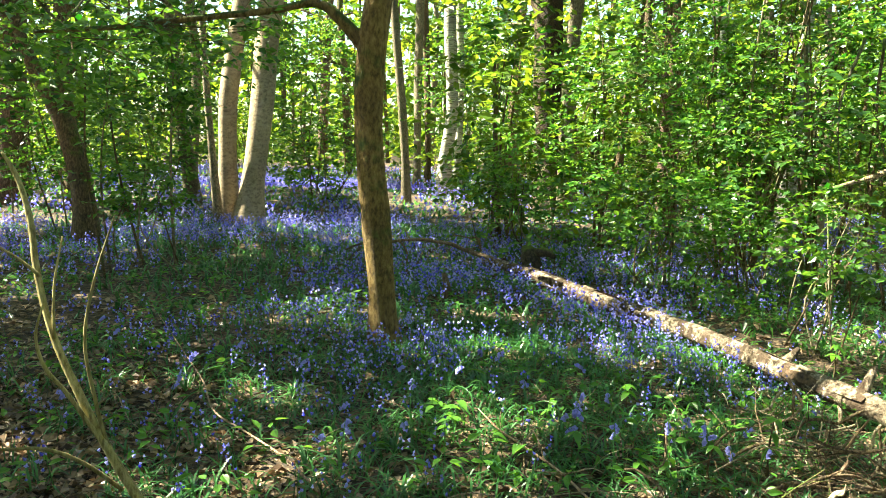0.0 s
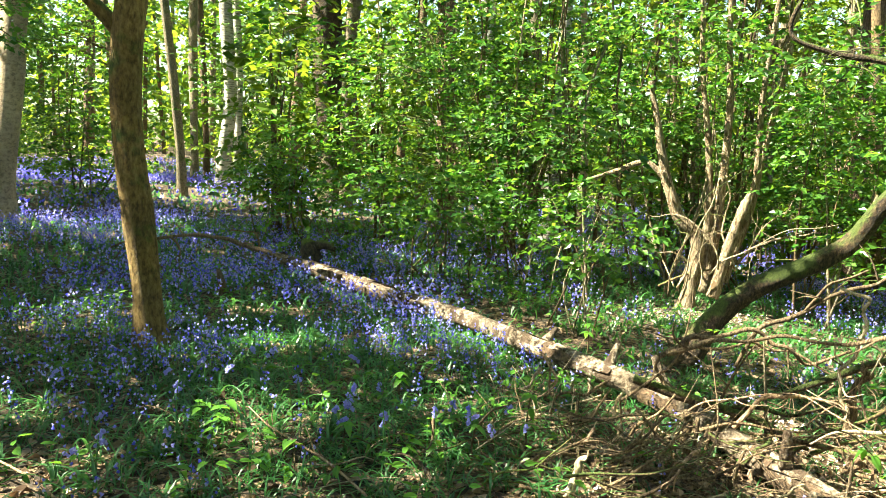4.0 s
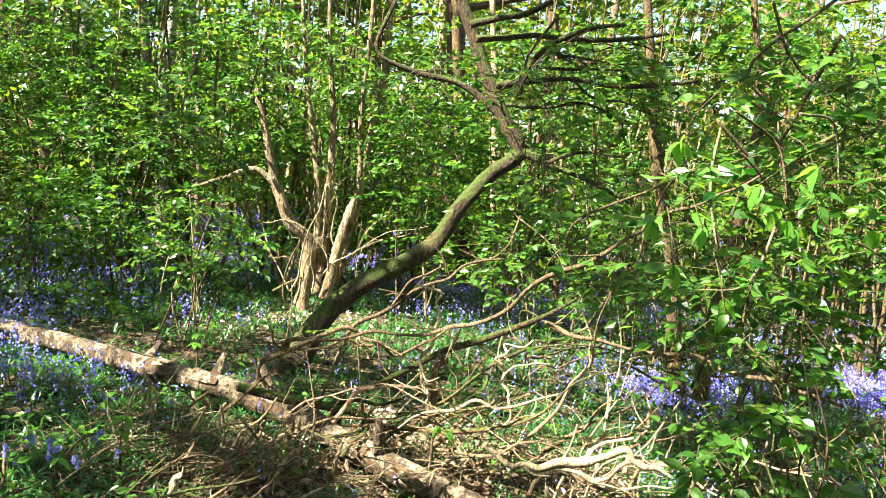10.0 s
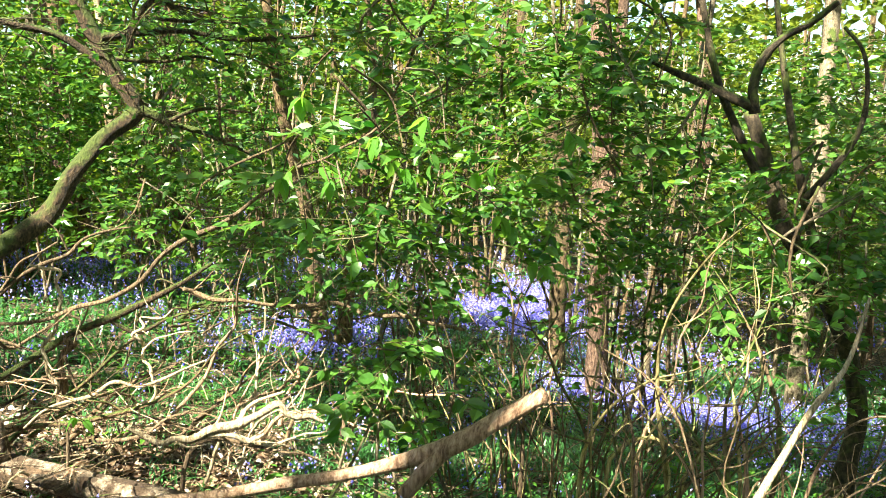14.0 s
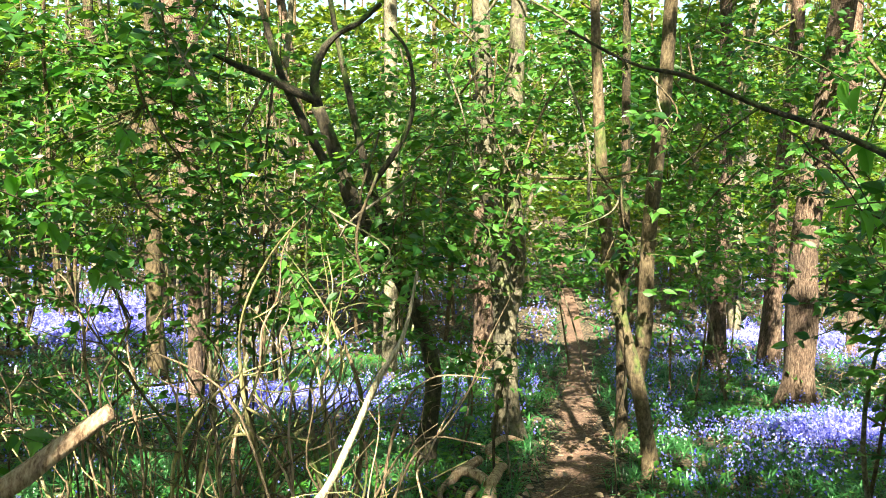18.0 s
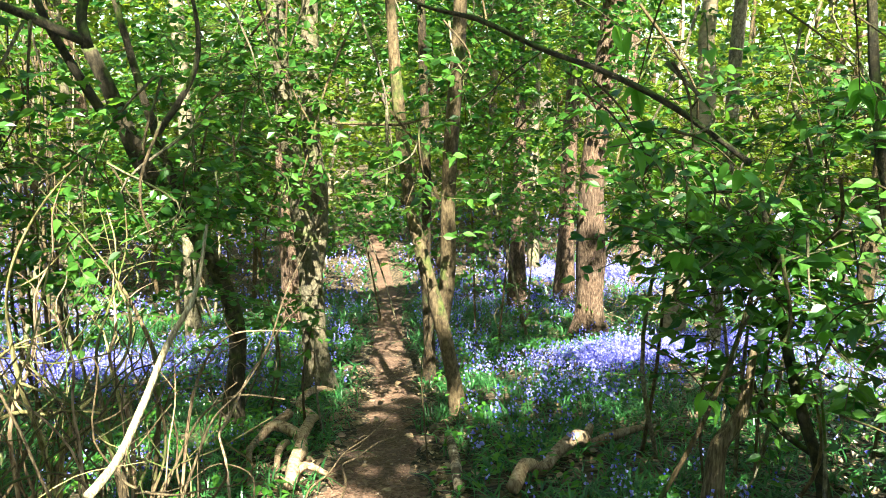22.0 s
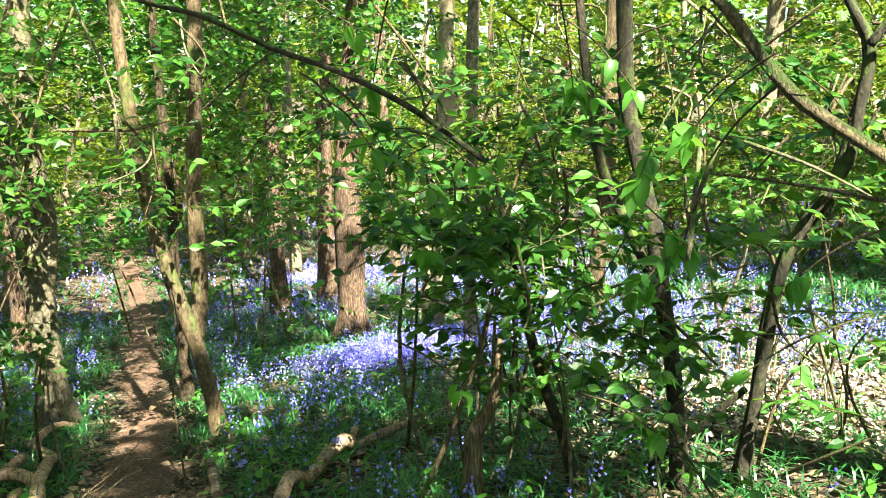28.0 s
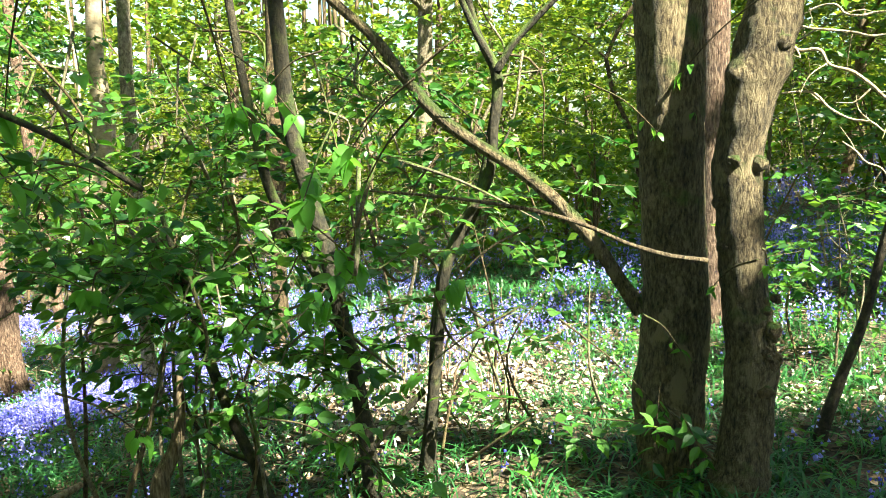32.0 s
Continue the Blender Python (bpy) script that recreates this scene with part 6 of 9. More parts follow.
foliage("leafy_bough", "hanging spray of fresh green leaves on thin twigs", (8.07, -5.33, 2.00), 1.60, 0.58, 0.70, 0.100, 0)
foliage("leafy_bough", "hanging spray of fresh green leaves on thin twigs", (8.36, -1.27, 1.78), 1.02, 0.57, 0.80, 0.100, 0)
foliage("leafy_bough", "hanging spray of fresh green leaves on thin twigs", (8.58, -4.46, 2.02), 1.60, 0.51, 0.70, 0.100, 0)
foliage("leafy_bough", "hanging spray of fresh green leaves on thin twigs", (7.13, 3.64, 2.78), 1.14, 0.46, 0.80, 0.100, 0)
foliage("leafy_bough", "hanging spray of fresh green leaves on thin twigs", (5.80, 6.72, 2.41), 0.96, 0.51, 0.80, 0.100, 0)
foliage("leafy_bough", "hanging spray of fresh green leaves on thin twigs", (-2.63, 8.88, 2.52), 1.01, 0.47, 0.80, 0.100, 0)
foliage("leafy_bough", "hanging spray of fresh green leaves on thin twigs", (6.06, -1.56, 1.54), 0.24, 0.44, 0.72, 0.085, 0)
foliage("leafy_bough", "hanging spray of fresh green leaves on thin twigs", (5.70, -1.33, 0.52), 0.27, 0.23, 0.54, 0.085, 0)
foliage("bramble_bush", "low leafy green bush in fresh spring leaf", (5.31, -1.48, -0.09), 0.15, 0.22, 0.45, 0.080, 2)
foliage("leafy_bough", "hanging spray of fresh green leaves on thin twigs", (5.11, -2.21, 1.51), 0.31, 0.28, 0.63, 0.085, 0)
foliage("leafy_bough", "hanging spray of fresh green leaves on thin twigs", (4.95, -2.05, 1.04), 0.20, 0.17, 0.63, 0.085, 0)
foliage("leafy_bough", "hanging spray of fresh green leaves on thin twigs", (6.76, -3.56, 0.67), 0.55, 0.45, 0.72, 0.090, 0)
foliage("leafy_bough", "hanging spray of fresh green leaves on thin twigs", (5.47, -0.84, 0.73), 0.32, 0.25, 0.40, 0.090, 0)
foliage("leafy_bough", "hanging spray of fresh green leaves on thin twigs", (7.08, -1.26, 1.40), 0.37, 0.46, 0.72, 0.090, 0)
foliage("leafy_bough", "hanging spray of fresh green leaves on thin twigs", (5.23, -0.53, 1.18), 0.33, 0.26, 0.40, 0.085, 0)
foliage("leafy_bough", "hanging spray of fresh green leaves on thin twigs", (5.32, -0.87, 0.10), 0.28, 0.25, 0.54, 0.085, 0)
foliage("leafy_bough", "hanging spray of fresh green leaves on thin twigs", (4.81, -0.19, 0.74), 0.33, 0.27, 0.72, 0.085, 0)
foliage("leafy_bough", "hanging spray of fresh green leaves on thin twigs", (5.89, 0.26, 1.18), 0.39, 0.46, 0.81, 0.085, 0)
foliage("leafy_bough", "hanging spray of fresh green leaves on thin twigs", (7.90, -2.41, 1.86), 0.48, 0.43, 0.72, 0.090, 0)
foliage("leafy_bough", "hanging spray of fresh green leaves on thin twigs", (7.14, -3.25, 1.99), 0.50, 0.30, 0.72, 0.090, 0)
foliage("leafy_bough", "hanging spray of fresh green leaves on thin twigs", (4.90, -3.11, 1.30), 0.39, 0.25, 0.63, 0.085, 0)
foliage("leafy_bough", "hanging spray of fresh green leaves on thin twigs", (7.72, -3.29, -0.23), 0.51, 0.23, 0.72, 0.090, 0)
foliage("bramble_bush", "low leafy green bush in fresh spring leaf", (8.27, -4.52, -0.89), 0.58, 0.19, 0.72, 0.090, 2)
foliage("leafy_bough", "hanging spray of fresh green leaves on thin twigs", (9.61, -2.39, -0.11), 0.61, 0.34, 0.72, 0.090, 0)
foliage("leafy_bough", "hanging spray of fresh green leaves on thin twigs", (11.70, -4.00, -0.53), 0.51, 0.34, 0.72, 0.110, 0)
foliage("leafy_bough", "hanging spray of fresh green leaves on thin twigs", (3.85, 1.27, 0.74), 0.28, 0.23, 0.72, 0.080, 0)
foliage("leafy_bough", "hanging spray of fresh green leaves on thin twigs", (4.79, 1.40, 1.68), 0.53, 0.47, 0.72, 0.085, 0)
foliage("leafy_bough", "hanging spray of fresh green leaves on thin twigs", (5.02, 0.73, 1.95), 0.49, 0.36, 0.81, 0.085, 0)
foliage("leafy_bough", "hanging spray of fresh green leaves on thin twigs", (5.28, 0.34, 0.93), 0.46, 0.36, 0.40, 0.085, 0)
foliage("leafy_bough", "hanging spray of fresh green leaves on thin twigs", (4.65, -0.33, 0.82), 0.28, 0.22, 0.35, 0.080, 0)
foliage("leafy_bough", "hanging spray of fresh green leaves on thin twigs", (5.25, -0.87, 0.86), 0.32, 0.25, 0.35, 0.085, 0)
foliage("leafy_bough", "hanging spray of fresh green leaves on thin twigs", (5.49, 1.34, 0.90), 0.55, 0.30, 0.72, 0.085, 0)
foliage("leafy_bough", "hanging spray of fresh green leaves on thin twigs", (6.37, 0.09, 1.52), 0.43, 0.43, 0.72, 0.090, 0)
foliage("leafy_bough", "hanging spray of fresh green leaves on thin twigs", (3.22, -2.85, 0.83), 0.38, 0.15, 0.81, 0.085, 0)
foliage("leafy_bough", "hanging spray of fresh green leaves on thin twigs", (3.33, -3.28, 1.02), 0.42, 0.14, 0.81, 0.085, 0)
foliage("leafy_bough", "hanging spray of fresh green leaves on thin twigs", (2.69, -3.98, 1.04), 0.41, 0.19, 0.72, 0.090, 0)
foliage("leafy_bough", "hanging spray of fresh green leaves on thin twigs", (2.49, -4.44, 0.60), 0.34, 0.23, 0.72, 0.085, 0)
foliage("leafy_bough", "hanging spray of fresh green leaves on thin twigs", (2.70, -3.27, 0.51), 0.30, 0.15, 0.72, 0.085, 0)
foliage("leafy_bough", "hanging spray of fresh green leaves on thin twigs", (4.19, -2.95, 0.95), 0.28, 0.16, 0.54, 0.085, 0)
foliage("leafy_bough", "hanging spray of fresh green leaves on thin twigs", (2.77, -5.30, 1.20), 0.39, 0.29, 0.72, 0.090, 0)
foliage("leafy_bough", "hanging spray of fresh green leaves on thin twigs", (4.78, -3.66, 1.32), 0.52, 0.33, 0.54, 0.085, 0)
foliage("leafy_bough", "hanging spray of fresh green leaves on thin twigs", (3.61, -3.68, 1.12), 0.54, 0.24, 0.72, 0.085, 0)
foliage("leafy_bough", "hanging spray of fresh green leaves on thin twigs", (2.53, -5.20, 0.86), 0.46, 0.32, 0.63, 0.085, 0)
foliage("leafy_bough", "hanging spray of fresh green leaves on thin twigs", (2.66, -4.12, 0.55), 0.33, 0.24, 0.72, 0.085, 0)
foliage("bramble_bush", "low leafy green bush in fresh spring leaf", (0.73, -6.21, 0.60), 0.39, 0.43, 0.72, 0.085, 2)
foliage("leafy_bough", "hanging spray of fresh green leaves on thin twigs", (3.83, -5.19, 1.69), 0.59, 0.31, 0.63, 0.090, 0)
foliage("leafy_bough", "hanging spray of fresh green leaves on thin twigs", (4.56, 3.33, 1.36), 0.48, 0.32, 0.72, 0.085, 0)
foliage("leafy_bough", "hanging spray of fresh green leaves on thin twigs", (4.81, 2.53, 0.86), 0.41, 0.30, 0.72, 0.085, 0)
foliage("leafy_bough", "hanging spray of fresh green leaves on thin twigs", (4.77, 1.74, 0.58), 0.29, 0.20, 0.72, 0.085, 0)
foliage("bramble_bush", "low leafy green bush in fresh spring leaf", (2.86, 3.27, 0.46), 0.16, 0.11, 0.54, 0.070, 2)
foliage("leafy_bough", "hanging spray of fresh green leaves on thin twigs", (3.72, 2.32, 0.44), 0.25, 0.13, 0.54, 0.075, 0)
foliage("leafy_bough", "hanging spray of fresh green leaves on thin twigs", (4.40, 1.63, 1.05), 0.36, 0.26, 0.72, 0.085, 0)
foliage("leafy_bough", "hanging spray of fresh green leaves on thin twigs", (4.81, 0.89, 0.50), 0.36, 0.23, 0.72, 0.085, 0)
foliage("leafy_bough", "hanging spray of fresh green leaves on thin twigs", (3.64, 1.54, 0.49), 0.20, 0.14, 0.63, 0.080, 0)
foliage("leafy_bough", "hanging spray of fresh green leaves on thin twigs", (4.46, 2.90, 0.69), 0.38, 0.23, 0.63, 0.085, 0)
foliage("bramble_bush", "low leafy dark green bush behind a fallen log", (2.29, 8.16, 0.45), 0.63, 0.26, 0.55, 0.085, 3)
foliage("bramble_bush", "low leafy dark green bush behind a fallen log", (3.09, 7.52, 0.56), 0.63, 0.26, 0.3, 0.085, 3)
foliage("bramble_bush", "low leafy dark green bush behind a fallen log", (3.88, 7.51, 0.42), 0.48, 0.33, 0.2, 0.085, 3)
foliage("bramble_bush", "low leafy dark green bush behind a fallen log", (1.08, 8.59, 0.44), 0.73, 0.31, 0.55, 0.085, 3)
foliage("bramble_bush", "low leafy dark green bush behind a fallen log", (2.14, 8.11, 0.44), 0.80, 0.34, 0.15, 0.085, 3)
foliage("bramble_bush", "low leafy dark green bush behind a fallen log", (3.00, 7.60, 0.38), 0.67, 0.33, 0.12, 0.085, 3)
foliage("bramble_bush", "low leafy dark green bush behind a fallen log", (2.58, 8.62, 0.47), 0.72, 0.39, 0.55, 0.085, 3)
foliage("bramble_bush", "low leafy dark green bush behind a fallen log", (0.56, 9.86, 0.75), 0.74, 0.47, 0.55, 0.090, 3)
foliage("leafy_bough", "hanging spray of bright sunlit green leaves", (4.93, 4.04, 0.70), 0.57, 0.31, 1.00, 0.080, 0)
foliage("leafy_bough", "hanging spray of bright sunlit green leaves", (5.41, 3.53, 0.64), 0.51, 0.30, 1.00, 0.080, 0)
foliage("leafy_bough", "hanging spray of bright sunlit green leaves", (6.21, 4.29, 0.98), 0.75, 0.35, 1.00, 0.085, 0)
foliage("leafy_bough", "hanging spray of bright sunlit green leaves", (5.47, 5.24, 0.71), 0.43, 0.32, 0.90, 0.085, 0)
foliage("leafy_bough", "hanging spray of bright sunlit green leaves", (5.08, 2.98, 0.36), 0.35, 0.23, 0.90, 0.080, 0)
foliage("leafy_bough", "hanging spray of bright sunlit green leaves", (6.98, 0.77, 1.06), 0.55, 0.46, 0.80, 0.085, 0)
foliage("leafy_bough", "hanging spray of bright sunlit green leaves", (6.80, -0.12, 0.58), 0.51, 0.43, 0.80, 0.085, 0)
foliage("leafy_bough", "hanging spray of bright sunlit green leaves", (4.66, 0.78, 0.21), 0.23, 0.16, 0.70, 0.080, 0)
foliage("leafy_bough", "hanging spray of fresh green leaves on thin twigs", (7.76, -2.61, 2.28), 0.60, 0.50, 0.80, 0.090, 0)
foliage("leafy_bough", "hanging spray of fresh green leaves on thin twigs", (8.79, -3.49, 1.54), 0.57, 0.51, 0.80, 0.090, 0)
foliage("leafy_bough", "hanging spray of fresh green leaves on thin twigs", (4.07, -4.04, 1.60), 0.52, 0.29, 0.80, 0.085, 0)
foliage("leafy_bough", "hanging spray of fresh green leaves on thin twigs", (3.50, -4.16, 1.31), 0.30, 0.36, 0.80, 0.085, 0)
foliage("leafy_bough", "hanging spray of fresh green leaves on thin twigs", (6.38, -1.40, 0.82), 0.34, 0.34, 0.70, 0.085, 0)
foliage("leafy_bough", "hanging spray of fresh green leaves on thin twigs", (5.73, -1.00, 1.04), 0.35, 0.31, 0.70, 0.085, 0)
foliage("leafy_bough", "hanging spray of fresh green leaves on thin twigs", (5.70, -0.84, 0.82), 0.39, 0.32, 0.70, 0.085, 0)
foliage("leafy_bough", "hanging spray of fresh green leaves on thin twigs", (2.44, -3.22, 1.34), 0.29, 0.13, 0.75, 0.080, 0)
foliage("leafy_bough", "hanging spray of fresh green leaves on thin twigs", (2.25, -3.74, 1.10), 0.31, 0.16, 0.75, 0.080, 0)
foliage("leafy_bough", "hanging spray of fresh green leaves on thin twigs", (2.68, -3.04, 0.78), 0.26, 0.14, 0.75, 0.080, 0)
foliage("bramble_bush", "low leafy green bush in fresh spring leaf", (2.15, -3.98, 0.42), 0.27, 0.17, 0.70, 0.080, 2)
foliage("leafy_bough", "hanging spray of fresh green leaves on thin twigs", (2.42, -3.28, 0.48), 0.21, 0.14, 0.70, 0.080, 0)
foliage("leafy_bough", "hanging spray of fresh green leaves on thin twigs", (2.66, -3.87, 1.59), 0.38, 0.15, 0.70, 0.080, 0)
foliage("leafy_bough", "hanging spray of fresh green leaves on thin twigs", (3.41, -3.52, 1.51), 0.37, 0.20, 0.60, 0.080, 0)
foliage("leafy_bough", "hanging spray of fresh green leaves on thin twigs", (2.31, -4.23, 1.21), 0.34, 0.20, 0.60, 0.080, 0)
foliage("leafy_bough", "hanging spray of fresh green leaves on thin twigs", (3.17, -2.93, 0.84), 0.31, 0.17, 0.70, 0.080, 0)
foliage("leafy_bough", "hanging spray of fresh green leaves on thin twigs", (6.37, -1.83, 2.01), 0.60, 0.47, 0.75, 0.088, 0)
foliage("leafy_bough", "hanging spray of fresh green leaves on thin twigs", (5.84, -1.33, 1.58), 0.39, 0.31, 0.70, 0.085, 0)
foliage("leafy_bough", "hanging spray of fresh green leaves on thin twigs", (7.29, -2.69, 1.94), 0.55, 0.55, 0.75, 0.090, 0)
foliage("leafy_bough", "hanging spray of fresh green leaves on thin twigs", (8.07, -3.95, 1.16), 0.63, 0.46, 0.70, 0.090, 0)
foliage("leafy_bough", "hanging spray of fresh green leaves on thin twigs", (6.38, -2.35, 1.11), 0.31, 0.26, 0.60, 0.085, 0)
foliage("leafy_bough", "hanging spray of fresh green leaves on thin twigs", (5.25, -0.31, 0.29), 0.26, 0.20, 0.70, 0.080, 0)
foliage("leafy_bough", "hanging spray of fresh green leaves on thin twigs", (2.59, -2.97, 0.93), 0.28, 0.20, 0.65, 0.080, 0)
foliage("leafy_bough", "hanging spray of fresh green leaves on thin twigs", (2.74, -2.71, 0.66), 0.30, 0.18, 0.65, 0.080, 0)
foliage("leafy_bough", "hanging spray of fresh green leaves on thin twigs", (2.30, -3.34, 0.92), 0.30, 0.20, 0.65, 0.080, 0)
foliage("leafy_bough", "hanging spray of fresh green leaves on thin twigs", (2.45, -3.10, 0.52), 0.28, 0.16, 0.65, 0.080, 0)
foliage("leafy_bough", "hanging spray of fresh green leaves on thin twigs", (2.12, -3.49, 0.57), 0.26, 0.16, 0.65, 0.080, 0)
foliage("leafy_bough", "hanging spray of fresh green leaves on thin twigs", (3.15, -2.78, 0.92), 0.30, 0.20, 0.65, 0.080, 0)

# ---- the wood around: copies of a few trees ----


def wood_tree(seed, tall, first, radius, mat, spread=1.0, full=22):
    """A tall woodland tree: trunk, limbs and a loose crown."""
    rng = np.random.default_rng(seed)
    ob = thing("woodland_tree", "tall woodland tree in fresh spring leaf", "tree", group="trees of the wood")
    line = [(rng.normal(0, 0.12) * k, rng.normal(0, 0.12) * k, tall * k / 5 - 0.1, radius * (1 - 0.17 * k)) for k in range(6)]
    g = Geo()
    tube(g, line, 8, 4, 0.05, 0, seed)
    part("trunk", g, mat, ob)
    geo, spl = Geo(), spline(line, 6)
    for i in range(9):
        z = rng.uniform(first, tall * 0.92)
        p = spl[np.argmin(abs(spl[:, 2] - z))]
        a = 2.4 * i + rng.normal(0, 0.4)
        ln = spread * rng.uniform(1.6, 3.4) * (1.15 - 0.6 * z / tall)
        d = np.array((math.cos(a), math.sin(a), rng.uniform(0.05, 0.6)))
        end = p[:3] + d * ln
        g = Geo()
        tube(g, [(*p[:3], p[3] * 0.45), (*(p[:3] + d * ln * 0.5 + (0, 0, 0.1)), p[3] * 0.3), (*end, 0.008)], 5, 3, 0.06, 0, seed * 13 + i)
        part("branch", g, mat, ob)
        n = full
        k = rng.uniform(0.35, 1.05, (n, 1))
        o = p[:3] + d * ln * k + rng.normal(0, 0.42 * spread, (n, 3)) * (1, 1, 0.7)
        sprays(geo, None, rng, o, d[None] + rng.normal(0, 0.8, (n, 3)) * (1, 1, 0.4), rng.uniform(0.4, 0.8, n), 0.225, 8, LEAF_PLAIN)
    part("crown", geo, CANOPY_LEAF, ob, smooth=False, kind="stuff")
    return ob


def wood_shrub(seed, wide, tall):
    rng = np.random.default_rng(seed)
    ob = thing("understorey_shrub", "green understorey shrub deep in the wood", "shrub", group="shrubs of the wood")
    geo = Geo()
    n = 150
    o = inside(rng, n) * (wide, wide, tall / 2) + (0, 0, tall * 0.55)
    sprays(geo, None, rng, o, o * (1, 1, 0.2) - (0, 0, 0.1 * tall) + rng.normal(0, 0.6, (n, 3)), rng.uniform(0.35, 0.7, n), 0.17, 8, LEAF_PLAIN)
    part("leaves", geo, CANOPY_LEAF, ob, smooth=False, kind="stuff")
    for i in range(5):
        g = Geo()
        t = inside(rng, 1)[0] * (wide * 0.6, wide * 0.6, tall * 0.2) + (0, 0, tall * 0.8)
        tube(g, [(rng.normal(0, 0.1), rng.normal(0, 0.1), -0.1, 0.03), (*(t * 0.5 + rng.normal(0, 0.1, 3)), 0.022), (*t, 0.008)], 5, 3, 0.08, 0, seed + i)
        part("stem", g, BROWN_BARK, ob)
    return ob


def young_tree(seed, tall):
    """A slim understorey tree, leafy from head height up."""
    rng = np.random.default_rng(seed)
    ob = thing("understorey_tree", "slim young tree with leaves toned yellow-green as if sunlit", "tree", group="young trees of the wood")
    line = [(rng.normal(0, 0.1) * k, rng.normal(0, 0.1) * k, tall * k / 5 - 0.1, 0.05 * (1 - 0.17 * k)) for k in range(6)]
    g = Geo()
    tube(g, line, 6, 3, 0.06, 0, seed)
    part("trunk", g, BROWN_BARK if seed % 2 else GREY_BARK, ob)
    geo, spl = Geo(), spline(line, 6)
    for i in range(8):
        z = rng.uniform(1.3, tall * 0.9)
        p = spl[np.argmin(abs(spl[:, 2] - z))]
        a = 2.4 * i + rng.normal(0, 0.4)
        d = np.array((math.cos(a), math.sin(a), rng.uniform(0.1, 0.5)))
        ln = rng.uniform(0.8, 2.0)
        g = Geo()
        tube(g, [(*p[:3], 0.016), (*(p[:3] + d * ln * 0.5 + (0, 0, 0.08)), 0.01), (*(p[:3] + d * ln), 0.004)], 4, 3, 0.06, 0, seed * 13 + i)
        part("branch", g, BROWN_BARK, ob)
        n = 24
        o = p[:3] + d * ln * rng.uniform(0.25, 1.1, (n, 1)) + rng.normal(0, 0.25, (n, 3)) * (1, 1, 0.5)
        sprays(geo, None, rng, o, d[None] + rng.normal(0, 0.8, (n, 3)) * (1, 1, 0.3), rng.uniform(0.3, 0.6, n), 0.13, 8, LEAF_PLAIN)
    part("leaves", geo, SUNLIT_LEAF, ob, smooth=False, kind="stuff")
    return ob


